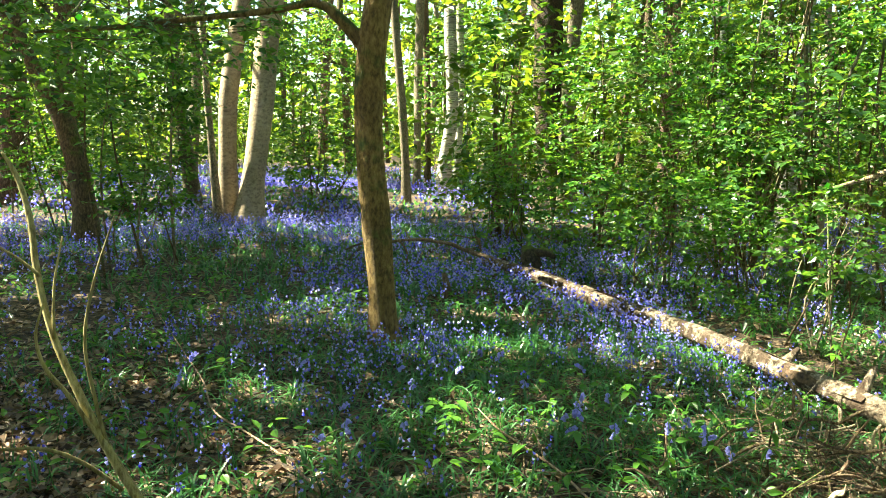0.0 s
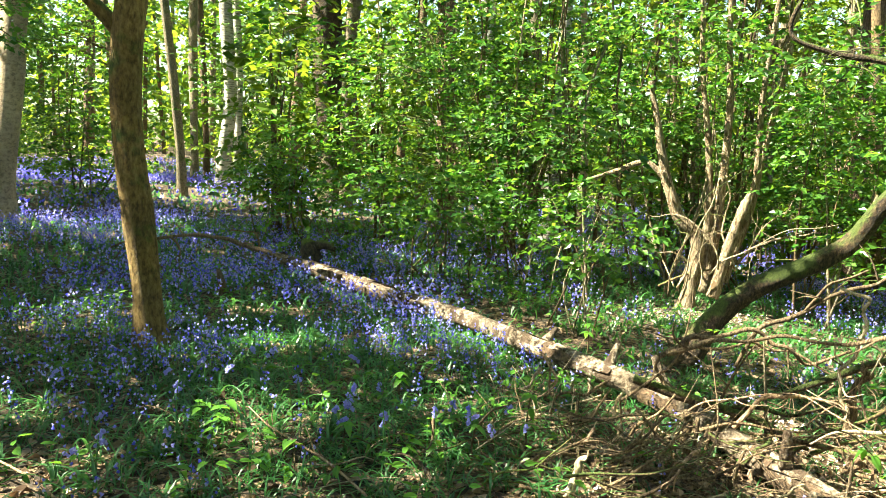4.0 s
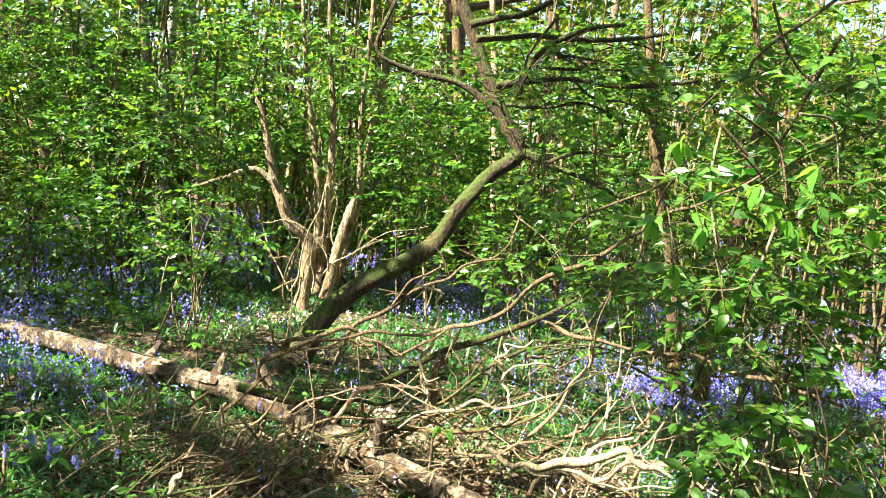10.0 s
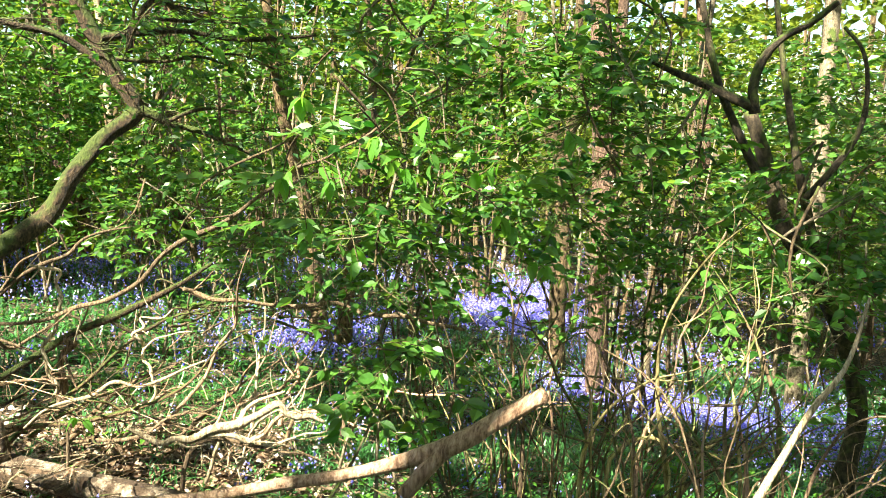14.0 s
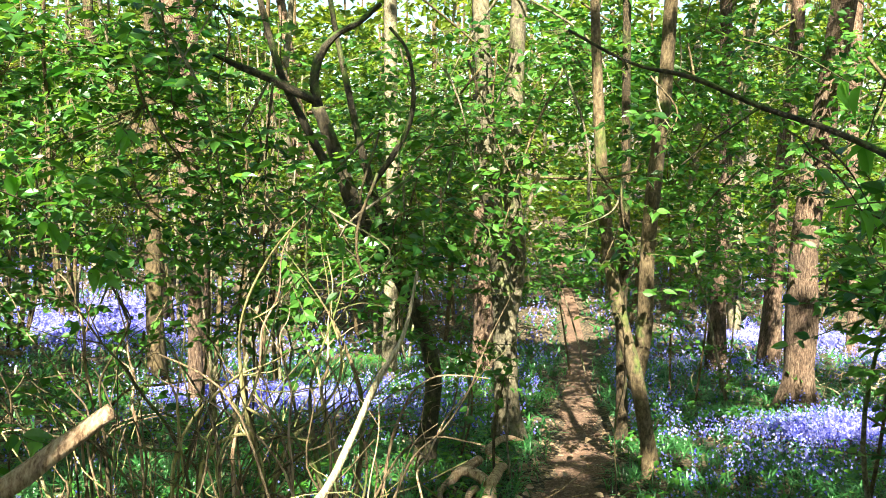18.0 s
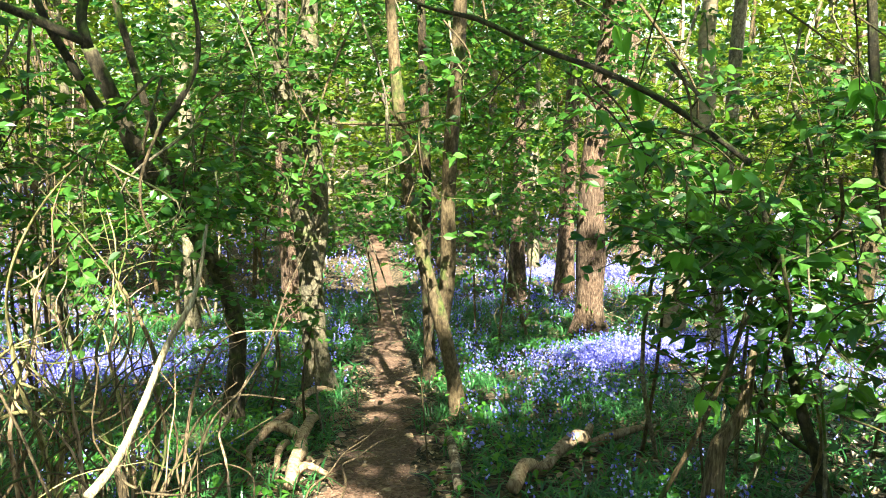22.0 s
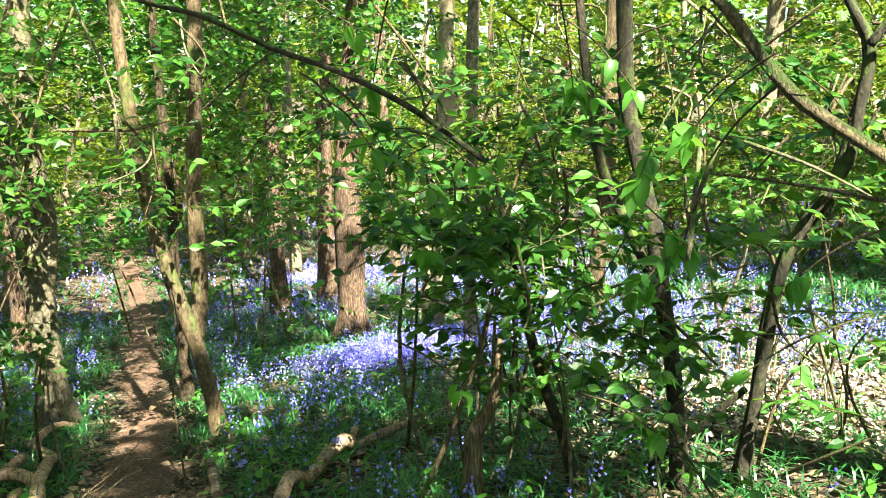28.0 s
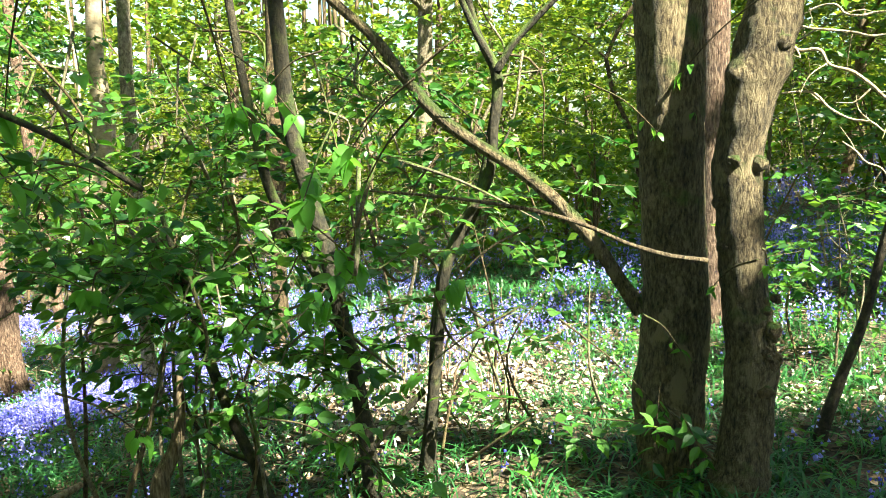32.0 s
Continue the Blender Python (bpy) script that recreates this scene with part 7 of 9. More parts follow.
def plant_wood():
    rng = np.random.default_rng(77)
    kinds = [wood_tree(11, 14, 2.6, 0.16, GREY_BARK), wood_tree(12, 13, 2.0, 0.12, BROWN_BARK), wood_tree(13, 15, 4.5, 0.19, PINE_BARK), wood_tree(14, 12, 1.6, 0.09, PALE_BARK)]
    bushes = [wood_shrub(21, 1.1, 2.6), wood_shrub(22, 0.9, 3.4), wood_shrub(23, 1.4, 2.0)]
    used = set()

    def put(protos, i, x, y):
        m = pose(x, y, float(height(x, y)), 0, 0, rng.uniform(0, 360))
        ob = protos[i]
        if i in used and protos is kinds or (i + 10) in used and protos is bushes:
            s = rng.uniform(0.85, 1.15)
            c = copy_thing(ob, m)
            c.scale = (s, s, s)
        else:
            ob.matrix_basis = m
            used.add(i if protos is kinds else i + 10)

    placed = []

    # tells whether a plant would darken a chosen sun patch; such plants are left out
    def shades(x, y, tall):
        z = float(height(x, y))
        return in_gleam([(x + dx, y + dy, z + tall * k) for dx in (-0.9, 0, 0.9) for dy in (-0.9, 0, 0.9) for k in (0.3, 0.55, 0.8)], PATCHES).sum() > 2

    def free(x, y, gap):
        if any((x - a) ** 2 + (y - b) ** 2 < gap * gap for a, b in placed):
            return False
        d, w = path_distance(np.array(x), np.array(y))
        if d < 1.0:
            return False
        placed.append((x, y))
        return True

    # the wood in view, from the first look round to the last
    n = 0
    while n < 84:
        a, r = radians(rng.uniform(-125, 128)), rng.uniform(13.5, 38)
        x, y = 0.3 + r * math.cos(a), -0.5 + r * math.sin(a)
        if r < 15 and 50 < math.degrees(a) or math.degrees(a) > 85 and r < 20 or -55 < math.degrees(a) < 28 and r < 18:
            continue
        if not shades(x, y, 8.0) and free(x, y, 2.0):
            put(kinds, int(rng.integers(0, 4)), x, y)
            n += 1
    n = 0
    while n < 96:
        a, r = radians(rng.uniform(-125, 128)), rng.uniform(11, 36)
        x, y = 0.3 + r * math.cos(a), -0.5 + r * math.sin(a)
        if r < 22 and 88 < math.degrees(a) < 120 or r < 25 and -52 < math.degrees(a) < -4 or r < 16.5 and -4 <= math.degrees(a) < 26:
            continue
        if not shades(x, y, 2.6) and free(x, y, 1.3):
            put(bushes, int(rng.integers(0, 3)), x, y)
            n += 1
    young = [young_tree(61, 7.0), young_tree(62, 6.0), young_tree(63, 5.0)]
    n = 0
    while n < 64:
        a, r = radians(rng.uniform(-100, 34)), rng.uniform(10.5, 27)
        x, y = 0.3 + r * math.cos(a), -0.5 + r * math.sin(a)
        z = float(height(x, y))
        if in_gleam([(x + dx, y + dy, z + dz) for dx in (-0.9, 0, 0.9) for dy in (-0.9, 0, 0.9) for dz in (2.0, 3.5, 5.0)]).sum() > 4:
            continue
        if free(x, y, 1.1):
            m = pose(x, y, float(height(x, y)), 0, 0, rng.uniform(0, 360))
            if n < 3:
                young[n].matrix_basis = m
            else:
                s = rng.uniform(0.8, 1.15)
                copy_thing(young[n % 3], m).scale = (s, s, s)
            n += 1
    # unseen trees added behind the walker; their crowns meet overhead and block sun and sky
    for i, (x, y) in enumerate([(gx + rng.uniform(-0.8, 0.8), gy + rng.uniform(-0.8, 0.8)) for gx in (-3.6, -7.6, -11.6) for gy in (-14, -10, -6, -2, 2.6, 6, 10, 14) if math.hypot(gx + 3.6, gy - 6) > 1 and math.hypot(gx + 3.6, gy - 10) > 1 and math.hypot(gx + 3.6, gy - 14) > 1]):
        base = np.array((x, y, float(height(x, y))))
        ob = thing("shade_tree", "broad-crowned tree added out of view to shade the wood", "tree", base, "trees of the wood")
        lean = np.array((rng.uniform(0.2, 1.2), rng.normal(0, 0.4), 0))
        g = Geo()
        tube(g, [(*(lean * k * k + (0, 0, 11.5 * k - 0.1)), 0.22 * (1 - 0.8 * k)) for k in (0, 0.2, 0.45, 0.7, 1)], 8, 4, 0.05, 0, 700 + i)
        part("trunk", g, (BROWN_BARK, GREY_BARK, PALE_BARK)[i % 3], ob)
        for k in range(6):
            a = 1.05 * k + rng.normal(0, 0.2)
            d = np.array((math.cos(a), math.sin(a), 0.45)) * rng.uniform(2.2, 3.4)
            s = lean * 0.4 + (0, 0, rng.uniform(6.0, 8.5))
            g = Geo()
            tube(g, [(*s, 0.08), (*(s + d * 0.5), 0.055), (*(s + d), 0.015)], 6, 3, 0.06, 0, 800 + 10 * i + k)
            part("branch", g, (BROWN_BARK, GREY_BARK, PALE_BARK)[i % 3], ob)
        g = Geo()
        canopy(g, rng, base, lean * 0.8 + (0, 0, 9.6), (3.7, 3.7, 2.2), 400, 0.27)
        part("crown", g, CANOPY_LEAF, ob, smooth=False, kind="stuff")

    # two more unseen trees, added to darken the far wood to the north
    for i, (x, y, reach) in enumerate(((-12.2, 18.6, 2.6), (-12.4, 22.5, 2.6))):
        base = np.array((x, y, float(height(x, y))))
        ob = thing("shade_tree", "broad-crowned tree added out of view to shade the wood", "tree", base, "trees of the wood")
        g = Geo()
        tube(g, [(reach * k * k, 0.1 * k, 11.5 * k - 0.1, 0.22 * (1 - 0.8 * k)) for k in (0, 0.2, 0.45, 0.7, 1)], 8, 4, 0.05, 0, 760 + i)
        part("trunk", g, BROWN_BARK, ob)
        for k in range(6):
            d = np.array((math.cos(1.05 * k), math.sin(1.05 * k), 0.45)) * rng.uniform(2.2, 3.4)
            q = np.array((reach * 0.4, 0, rng.uniform(6.0, 8.5)))
            g = Geo()
            tube(g, [(*q, 0.08), (*(q + d * 0.5), 0.055), (*(q + d), 0.015)], 6, 3, 0.06, 0, 860 + 10 * i + k)
            part("branch", g, BROWN_BARK, ob)
        g = Geo()
        canopy(g, rng, base, np.array((reach * 0.9, 0, 9.6)), (3.7, 3.7, 2.2), 400, 0.27)
        part("crown", g, CANOPY_LEAF, ob, smooth=False, kind="stuff")

    # coppice stools: bundles of thin upright poles behind the bushes
    for i in range(13):
        a, r = radians(8 + 5.4 * i + rng.uniform(-2, 2)), rng.uniform(9.0, 13.5)
        x, y = 0.3 + r * math.cos(a), -0.5 + r * math.sin(a)
        ob = thing("coppice_stool", "bundle of thin upright coppice poles in dappled light", "coppice", (x, y, float(height(x, y))), "coppice stools")
        for j in range(int(rng.integers(5, 9))):
            g = Geo()
            b, lean, tall, w = rng.uniform(0, 6.28), rng.uniform(0.05, 0.22), rng.uniform(3.5, 6.5), rng.uniform(0.012, 0.035)
            p = [(0.2 * math.cos(b) + k * tall * lean * math.cos(b) + rng.normal(0, 0.05), 0.2 * math.sin(b) + k * tall * lean * math.sin(b) + rng.normal(0, 0.05), k * tall - 0.1, w * (1 - 0.7 * k)) for k in (0, 0.2, 0.45, 0.7, 1)]
            tube(g, p, 6, 3, 0.08, 0, 900 + 20 * i + j)
            part("pole", g, (TAN_BARK, BROWN_BARK, GREY_BARK)[j % 3], ob)


plant_wood()


def patch(x, y, f, s):
    """Soft patches, 0 to 1."""
    return 0.5 + 0.25 * np.sin(f * x + s) * np.cos(0.8 * f * y + 2 * s) + 0.25 * np.sin(1.7 * f * (x + y) + 3 * s) * np.cos(1.3 * f * (x - y) + s)


def far_woods():
    """The wood beyond, stems and leaves too far to tell apart."""
    rng = np.random.default_rng(99)
    sunny, shady, stems = Geo(), Geo(), Geo()

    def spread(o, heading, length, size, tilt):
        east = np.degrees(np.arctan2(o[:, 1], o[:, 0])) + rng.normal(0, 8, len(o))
        # leaves to the east take the painted sunlit tone, the rest the duller one
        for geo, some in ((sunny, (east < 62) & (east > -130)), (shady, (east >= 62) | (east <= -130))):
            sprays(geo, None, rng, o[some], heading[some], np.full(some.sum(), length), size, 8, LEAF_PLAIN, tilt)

    # the ring runs on unseen behind the walker, added to block low sky light
    n = 8500
    a, r = np.radians(rng.uniform(-180, 180, n)), rng.uniform(34, 56, n)
    spread(np.stack([r * np.cos(a), r * np.sin(a), -3.2 + rng.uniform(0, 1, n) * 19], 1), rng.normal(0, 1, (n, 3)), 1.3, 0.5, 3.0)
    n = 4200
    a, r = np.radians(rng.uniform(-120, 95, n)), rng.uniform(22, 34, n)
    spread(np.stack([r * np.cos(a), r * np.sin(a), 3.5 + rng.uniform(0, 1, n) * 10], 1), rng.normal(0, 1, (n, 3)), 1.0, 0.36, 2.0)
    n = 6500
    a, r = np.radians(rng.uniform(-180, 180, n)), rng.uniform(40, 58, n)
    spread(np.stack([r * np.cos(a), r * np.sin(a), -3.4 + rng.uniform(0, 1, n) * 11], 1), rng.normal(0, 1, (n, 3)), 1.8, 0.85, 3.0)
    n = 7500
    a, r = np.radians(rng.uniform(-128, 130, n)), rng.uniform(19, 37, n)
    x, y = 0.3 + r * np.cos(a), -0.5 + r * np.sin(a)
    clump = patch(x, y, 0.8, 0.7)
    keep = (path_distance(x, y)[0] > 0.9 + 0.02 * r) & (clump > 0.42) & ~((a < -0.08) & (a > -0.9) & (r < 22))
    x, y, clump = x[keep], y[keep], clump[keep]
    o = np.stack([x, y, height(x, y) + 0.1 + (0.3 + 5.0 * (clump - 0.4)) * rng.gamma(1.6, 0.75, len(x))], 1)
    spread(o, rng.normal(0, 1, o.shape), 0.6, 0.2, 1.5)
    m = 420
    a, r = rng.uniform(0, 2 * math.pi, m), rng.uniform(36, 58, m)
    s = np.stack([r * np.cos(a), r * np.sin(a), np.full(m, -4.0)], 1)
    strips(stems, s, s + np.stack([rng.normal(0, 0.6, m), rng.normal(0, 0.6, m), np.full(m, 20.0)], 1), rng.uniform(0.06, 0.2, m))
    tagged(part("far_woods", sunny, SUNLIT_LEAF, smooth=False), "distant leaves of the wood beyond, toned yellow-green as if sunlit", "woods", kind="stuff")
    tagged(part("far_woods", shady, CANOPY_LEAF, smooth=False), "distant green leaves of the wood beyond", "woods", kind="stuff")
    tagged(part("far_stems", stems, BROWN_BARK), "distant thin brown tree stems of the wood beyond", "woods", kind="stuff")


far_woods()

# ---- plants of the floor ----


def bare_share(x, y):
    """How bare the floor is: the bank behind the log and the ground under the dead branches."""
    u, v = (x - 2.5) * 0.42 - (y - 6.1) * 0.91, (x - 2.5) * 0.91 + (y - 6.1) * 0.42
    bank = np.exp(-((u / 1.7) ** 2) - (v / 0.42) ** 2)
    brush = np.exp(-(((x - 3.5) / 1.1) ** 2) - ((y - 2.6) / 1.3) ** 2)
    front = np.exp(-(((x - 2.0) / 0.7) ** 2) - ((y - 2.9) / 0.6) ** 2)
    glade = np.exp(-(((x - 4.6) / 0.9) ** 2) - ((y - 6.75) / 0.4) ** 2)
    litter = np.exp(-((x - 2.9) ** 2 + (y + 5.0) ** 2) / 1.6)
    return np.clip(0.9 * bank + 0.85 * brush + 0.75 * front + 0.8 * glade + 0.75 * litter, 0, 0.97)


def green_share(x, y):
    """How thickly bluebell leaves stand."""
    d, w = path_distance(x, y)
    litter = 1 / (1 + np.exp((x + 1.1 + 0.25 * (y - 4)) * 2.2)) / (1 + np.exp((y - 8.5) * 1.2)) * (y > -1.5)
    near = 1 / (1 + np.exp((np.hypot(x - 0.2, y + 0.4) - 2.6) * 2.5))
    s = np.clip(0.45 + 1.0 * patch(x, y, 0.9, 1.3), 0, 1) * (1 - 0.85 * litter) * (1 - bare_share(x, y)) * (1 - 0.6 * near)
    s = np.maximum(s, 0.95 * np.exp(-((x - 4.9) ** 2 + (y + 3.1) ** 2) / 1.6))
    s = s * (1 - 0.85 * np.exp(-(((x - 6.25) / 0.55) ** 2) - ((y + 5.0) / 1.7) ** 2)) * (1 - 0.4 * np.exp(-(((x - 3.8) / 1.9) ** 4) - ((y + 6.1) / 1.7) ** 4))
    s = np.maximum(s, 0.95 * np.exp(-((x - 0.4) ** 2 + (y + 4.3) ** 2) / 1.4))
    for cx, cy, cr in ((4.75, -1.15, 0.5), (3.95, -2.55, 0.3), (4.2, -2.0, 0.25), (3.9, 0.0, 0.5)):
        s = s * (1 - 0.85 * np.exp(-((x - cx) ** 2 + (y - cy) ** 2) / cr**2))
    return s * np.clip((d - 0.46 * w) / 0.2, 0, 1)


def bell_share(x, y):
    """How many of the plants flower."""
    r = np.hypot(x - 0.2, y + 0.4)
    s = np.clip(1.9 * patch(x, y, 0.9, 0.4) - 0.7, 0.03, 0.6)
    s = s * (0.75 + 1.0 / (1 + np.exp((x - 3) * 2)) / (1 + np.exp((4.5 - y) * 2)))
    s = np.clip(s * np.clip((r - 1.8) / 3.6, 0.12, 1) * (1 + 0.6 / (1 + np.exp(8 - r))) * (1 + 0.5 / (1 + np.exp((x - 1.6) * 3)) / (1 + np.exp((2.8 - y) * 3))), 0, 0.8)
    s = s * np.where((x > 4) & (y < -1.5), 0.75, 1)
    for cx, cy, cr in ((6.3, -4.5, 0.6), (6.0, -5.6, 0.6), (5.3, -3.5, 0.4), (8.4, 0.5, 1.0), (14.0, 3.4, 2.0), (11.5, 3.5, 1.0), (6.2, -6.8, 0.7), (8.6, -3.0, 0.7), (15.7, -9.0, 2.5), (9.5, -8.8, 1.8), (7.3, 3.8, 0.8), (8.4, 10.8, 0.8), (-3.4, 20.0, 2.5)):
        s = np.maximum(s, 0.95 * np.exp(-((x - cx) ** 2 + (y - cy) ** 2) / cr**2))
    s = s * (1 - 0.75 * np.exp(-(((x - 4.6) / 2.0) ** 4) - ((y - 4.6) / 3.0) ** 4))
    s = s * (1 - 0.65 * np.exp(-(((x - 6.8) / 1.3) ** 4) - ((y - 1.2) / 2.4) ** 4))
    s = np.maximum(s, 0.22 * np.exp(-(((x - 4.0) / 1.9) ** 4) - ((y + 6.6) / 1.5) ** 4))
    litter = 1 / (1 + np.exp((x + 0.9 + 0.25 * (y - 4)) * 2.2)) / (1 + np.exp((y - 7.5) * 1.2)) * (y > -1.5)
    return s * (1 - 0.88 * litter) * (1 - bare_share(x, y)) * np.where(path_distance(x, y)[0] > 0.42, 1, 0)


def scatter(rng, n, near, far, first=-128.0, last=130.0):
    a, r = np.radians(rng.uniform(first, last, n)), np.sqrt(rng.uniform(near**2, far**2, n))
    x, y = 0.3 + r * np.cos(a), -0.5 + r * np.sin(a)
    return x, y


def blades(geo, rng, x, y, per, length, width, seg):
    """Strap leaves that rise and arch over."""
    n = len(x) * per
    bx, by = np.repeat(x, per) + rng.normal(0, 0.03, n), np.repeat(y, per) + rng.normal(0, 0.03, n)
    a = rng.uniform(0, 2 * np.pi, n)
    ln = length * rng.uniform(0.6, 1.15, n)
    lean = rng.uniform(0.4, 1.25, n)
    k = np.linspace(0, 1, seg + 1)
    reach = ln[:, None] * (lean[:, None] * (0.35 * k + 0.5 * k**2))
    up = ln[:, None] * (k - (0.15 + 0.5 * lean[:, None]) * k**2.2) * 0.9
    cx, cy = bx[:, None] + np.cos(a)[:, None] * reach, by[:, None] + np.sin(a)[:, None] * reach
    cz = height(bx, by)[:, None] + up - 0.01
    w = width * rng.uniform(0.7, 1.2, n)[:, None] * np.array([0.6, *([1.0] * (seg - 1)), 0.12])[None] / 2
    ox, oy = -np.sin(a)[:, None] * w, np.cos(a)[:, None] * w
    v = np.stack([np.stack([cx - ox, cy - oy, cz], -1), np.stack([cx + ox, cy + oy, cz], -1)], 2)
    i = np.arange(seg)
    f = np.stack([2 * i, 2 * i + 1, 2 * i + 3, 2 * i + 2], -1)[None] + (2 * (seg + 1)) * np.arange(n)[:, None, None]
    geo.add(v.reshape(-1, 3), f.reshape(-1, 4))


def bells(flowers, stalks, rng, x, y, count, tall, size, sides):
    """Flower spikes: a nodding stalk with bells on one side of it."""
    n = len(x)
    a = rng.uniform(0, 2 * np.pi, n)
    h = tall * rng.uniform(0.75, 1.2, n)
    foot = np.stack([x, y, height(x, y)], 1)
    lean = np.stack([np.cos(a), np.sin(a), 0 * a], 1)
    top = foot + lean * (0.2 * h)[:, None] + np.stack([0 * a, 0 * a, h], 1)
    if stalks is not None:
        strips(stalks, foot, top, 0.0028)
    k = np.linspace(0.55, 1.02, count)
    p = foot[:, None] + (top - foot)[:, None] * k[None, :, None] + rng.normal(0, 0.012, (n, count, 3)) + lean[:, None] * 0.02
    p = p.reshape(-1, 3)
    m = len(p)
    b = rng.uniform(0, 2 * np.pi, m)
    d = np.stack([np.cos(b) * 0.6, np.sin(b) * 0.6, np.full(m, -0.75)], 1)
    e1 = np.cross(d, (0, 0, 1.0))
    e1 /= np.linalg.norm(e1, axis=1, keepdims=True)
    e2 = np.cross(d, e1)
    sz = (size * rng.uniform(0.75, 1.2, m))[:, None]
    c = np.linspace(0, 2 * np.pi, sides, endpoint=False)
    rows = ((0.45, 0.3), (1.0, 0.52)) if sides > 4 else ((1.0, 0.5),)
    rings = [p[:, None]]
    for off, rad in rows:
        rings.append(p[:, None] + (d * off * sz)[:, None] + (e1[:, None] * np.cos(c)[None, :, None] + e2[:, None] * np.sin(c)[None, :, None]) * (sz * rad)[:, None])
    v = np.concatenate(rings, 1)
    i, j = np.arange(sides), (np.arange(sides) + 1) % sides
    tri = np.stack([0 * i, 1 + i, 1 + j], -1)
    base = v.shape[1] * np.arange(m)[:, None, None]
    at = flowers.n
    flowers.add(v.reshape(-1, 3), (tri[None] + base).reshape(-1, 3))
    if len(rows) > 1:
        quad = np.stack([1 + i, 1 + sides + i, 1 + sides + j, 1 + j], -1)
        flowers.f.setdefault(4, []).append(((quad[None] + base).reshape(-1, 4) + at).astype(np.int32))


def flora():
    rng = np.random.default_rng(3)
    for near, far, tries, per, seg, wide, stalked, spikes, count, sides, tall, size in (
            (1.6, 6.5, 12500, 6, 3, 0.0095, True, 15500, 6, 4, 0.19, 0.0165), (6.5, 13, 18000, 4, 2, 0.02, False, 34000, 5, 3, 0.21, 0.024), (13, 30, 25000, 2, 1, 0.11, False, 34000, 3, 3, 0.26, 0.05)):
        x, y = scatter(rng, tries, near, far)
        keep = rng.uniform(0, 1, tries) < green_share(x, y)
        geo = Geo()
        blades(geo, rng, x[keep], y[keep], per, 0.21 if near < 2 else 0.26, wide, seg)
        tagged(part("bluebell_leaves", geo, BLADE, smooth=False), "dense green strap-like bluebell leaves over the floor", "leaves", kind="stuff")
        x, y = scatter(rng, spikes, near, far)
        keep = rng.uniform(0, 1, spikes) < bell_share(x, y)
        fl, st = Geo(), Geo()
        bells(fl, st if stalked else None, rng, x[keep], y[keep], count, tall, size, sides)
        tagged(part("bluebells", fl, BELL, smooth=False), "carpet of violet-blue bluebell flowers", "flowers", kind="stuff")
        if stalked:
            tagged(part("bluebell_stalks", st, BLADE), "thin green bluebell stalks", "stalks", kind="stuff")
    # fallen leaves
    n = 22000
    x, y = scatter(rng, n, 1.2, 7.5)
    d, w = path_distance(x, y)
    keep = rng.uniform(0, 1, n) < np.clip(1.05 - green_share(x, y), 0.2, 1) * np.where(d < w * 0.55, 0.02, 1)
    x, y = x[keep], y[keep]
    geo = Geo()
    m = len(x)
    up = np.array((0, 0, 1.0)) + rng.normal(0, 0.35, (m, 3))
    leaves(geo, np.stack([x, y, height(x, y) + rng.uniform(0.0, 0.025, m)], 1), rng.normal(0, 1, (m, 3)) * (1, 1, 0.15), up, rng.uniform(0.03, 0.075, m), (LEAF_FINE[0] * (1.3, 1, 1.6), LEAF_FINE[1]))
    n = 26000
    x, y = scatter(rng, n, 1.2, 5.5, 30, 132)
    keep = rng.uniform(0, 1, n) < np.clip(1.1 - 1.2 * green_share(x, y), 0.1, 1) * np.where(path_distance(x, y)[0] < 0.3, 0.1, 1)
    x, y = x[keep], y[keep]
    m = len(x)
    up = np.array((0, 0, 1.0)) + rng.normal(0, 0.5, (m, 3))
    leaves(geo, np.stack([x, y, height(x, y) + rng.uniform(0.0, 0.03, m)], 1), rng.normal(0, 1, (m, 3)) * (1, 1, 0.3), up, rng.uniform(0.025, 0.065, m), (LEAF_PLAIN[0] * (1.3, 1, 2.5), LEAF_PLAIN[1]))
    # crumbs of leaves and twigs on the path
    n = 16000
    x, y = scatter(rng, n, 2.0, 9.0, -60, 20)
    d, w = path_distance(x, y)
    keep = (d < w * 0.75) & (rng.uniform(0, 1, n) < 0.25 + d / w)
    x, y, d, w = x[keep], y[keep], d[keep], w[keep]
    m = len(x)
    leaves(geo, np.stack([x, y, height(x, y) - 0.05 * np.exp(-((d / (w * 0.6)) ** 2)) + 0.016 + rng.uniform(0, 0.008, m)], 1), rng.normal(0, 1, (m, 3)) * (1, 1, 0.2), np.array((0, 0, 1.0)) + rng.normal(0, 0.4, (m, 3)), rng.uniform(0.012, 0.035, m), LEAF_PLAIN)
    tagged(part("fallen_leaves", geo, LITTER, smooth=False), "curled brown fallen leaves on the floor", "leaves", kind="stuff")
    # pale leaves laid on sunny ground, the sun's brightness put into their colour
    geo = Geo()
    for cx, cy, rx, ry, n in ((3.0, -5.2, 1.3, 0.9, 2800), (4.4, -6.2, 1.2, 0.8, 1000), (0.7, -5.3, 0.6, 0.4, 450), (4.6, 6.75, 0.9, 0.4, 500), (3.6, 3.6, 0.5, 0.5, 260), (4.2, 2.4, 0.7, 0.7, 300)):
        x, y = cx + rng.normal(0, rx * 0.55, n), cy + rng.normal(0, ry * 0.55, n)
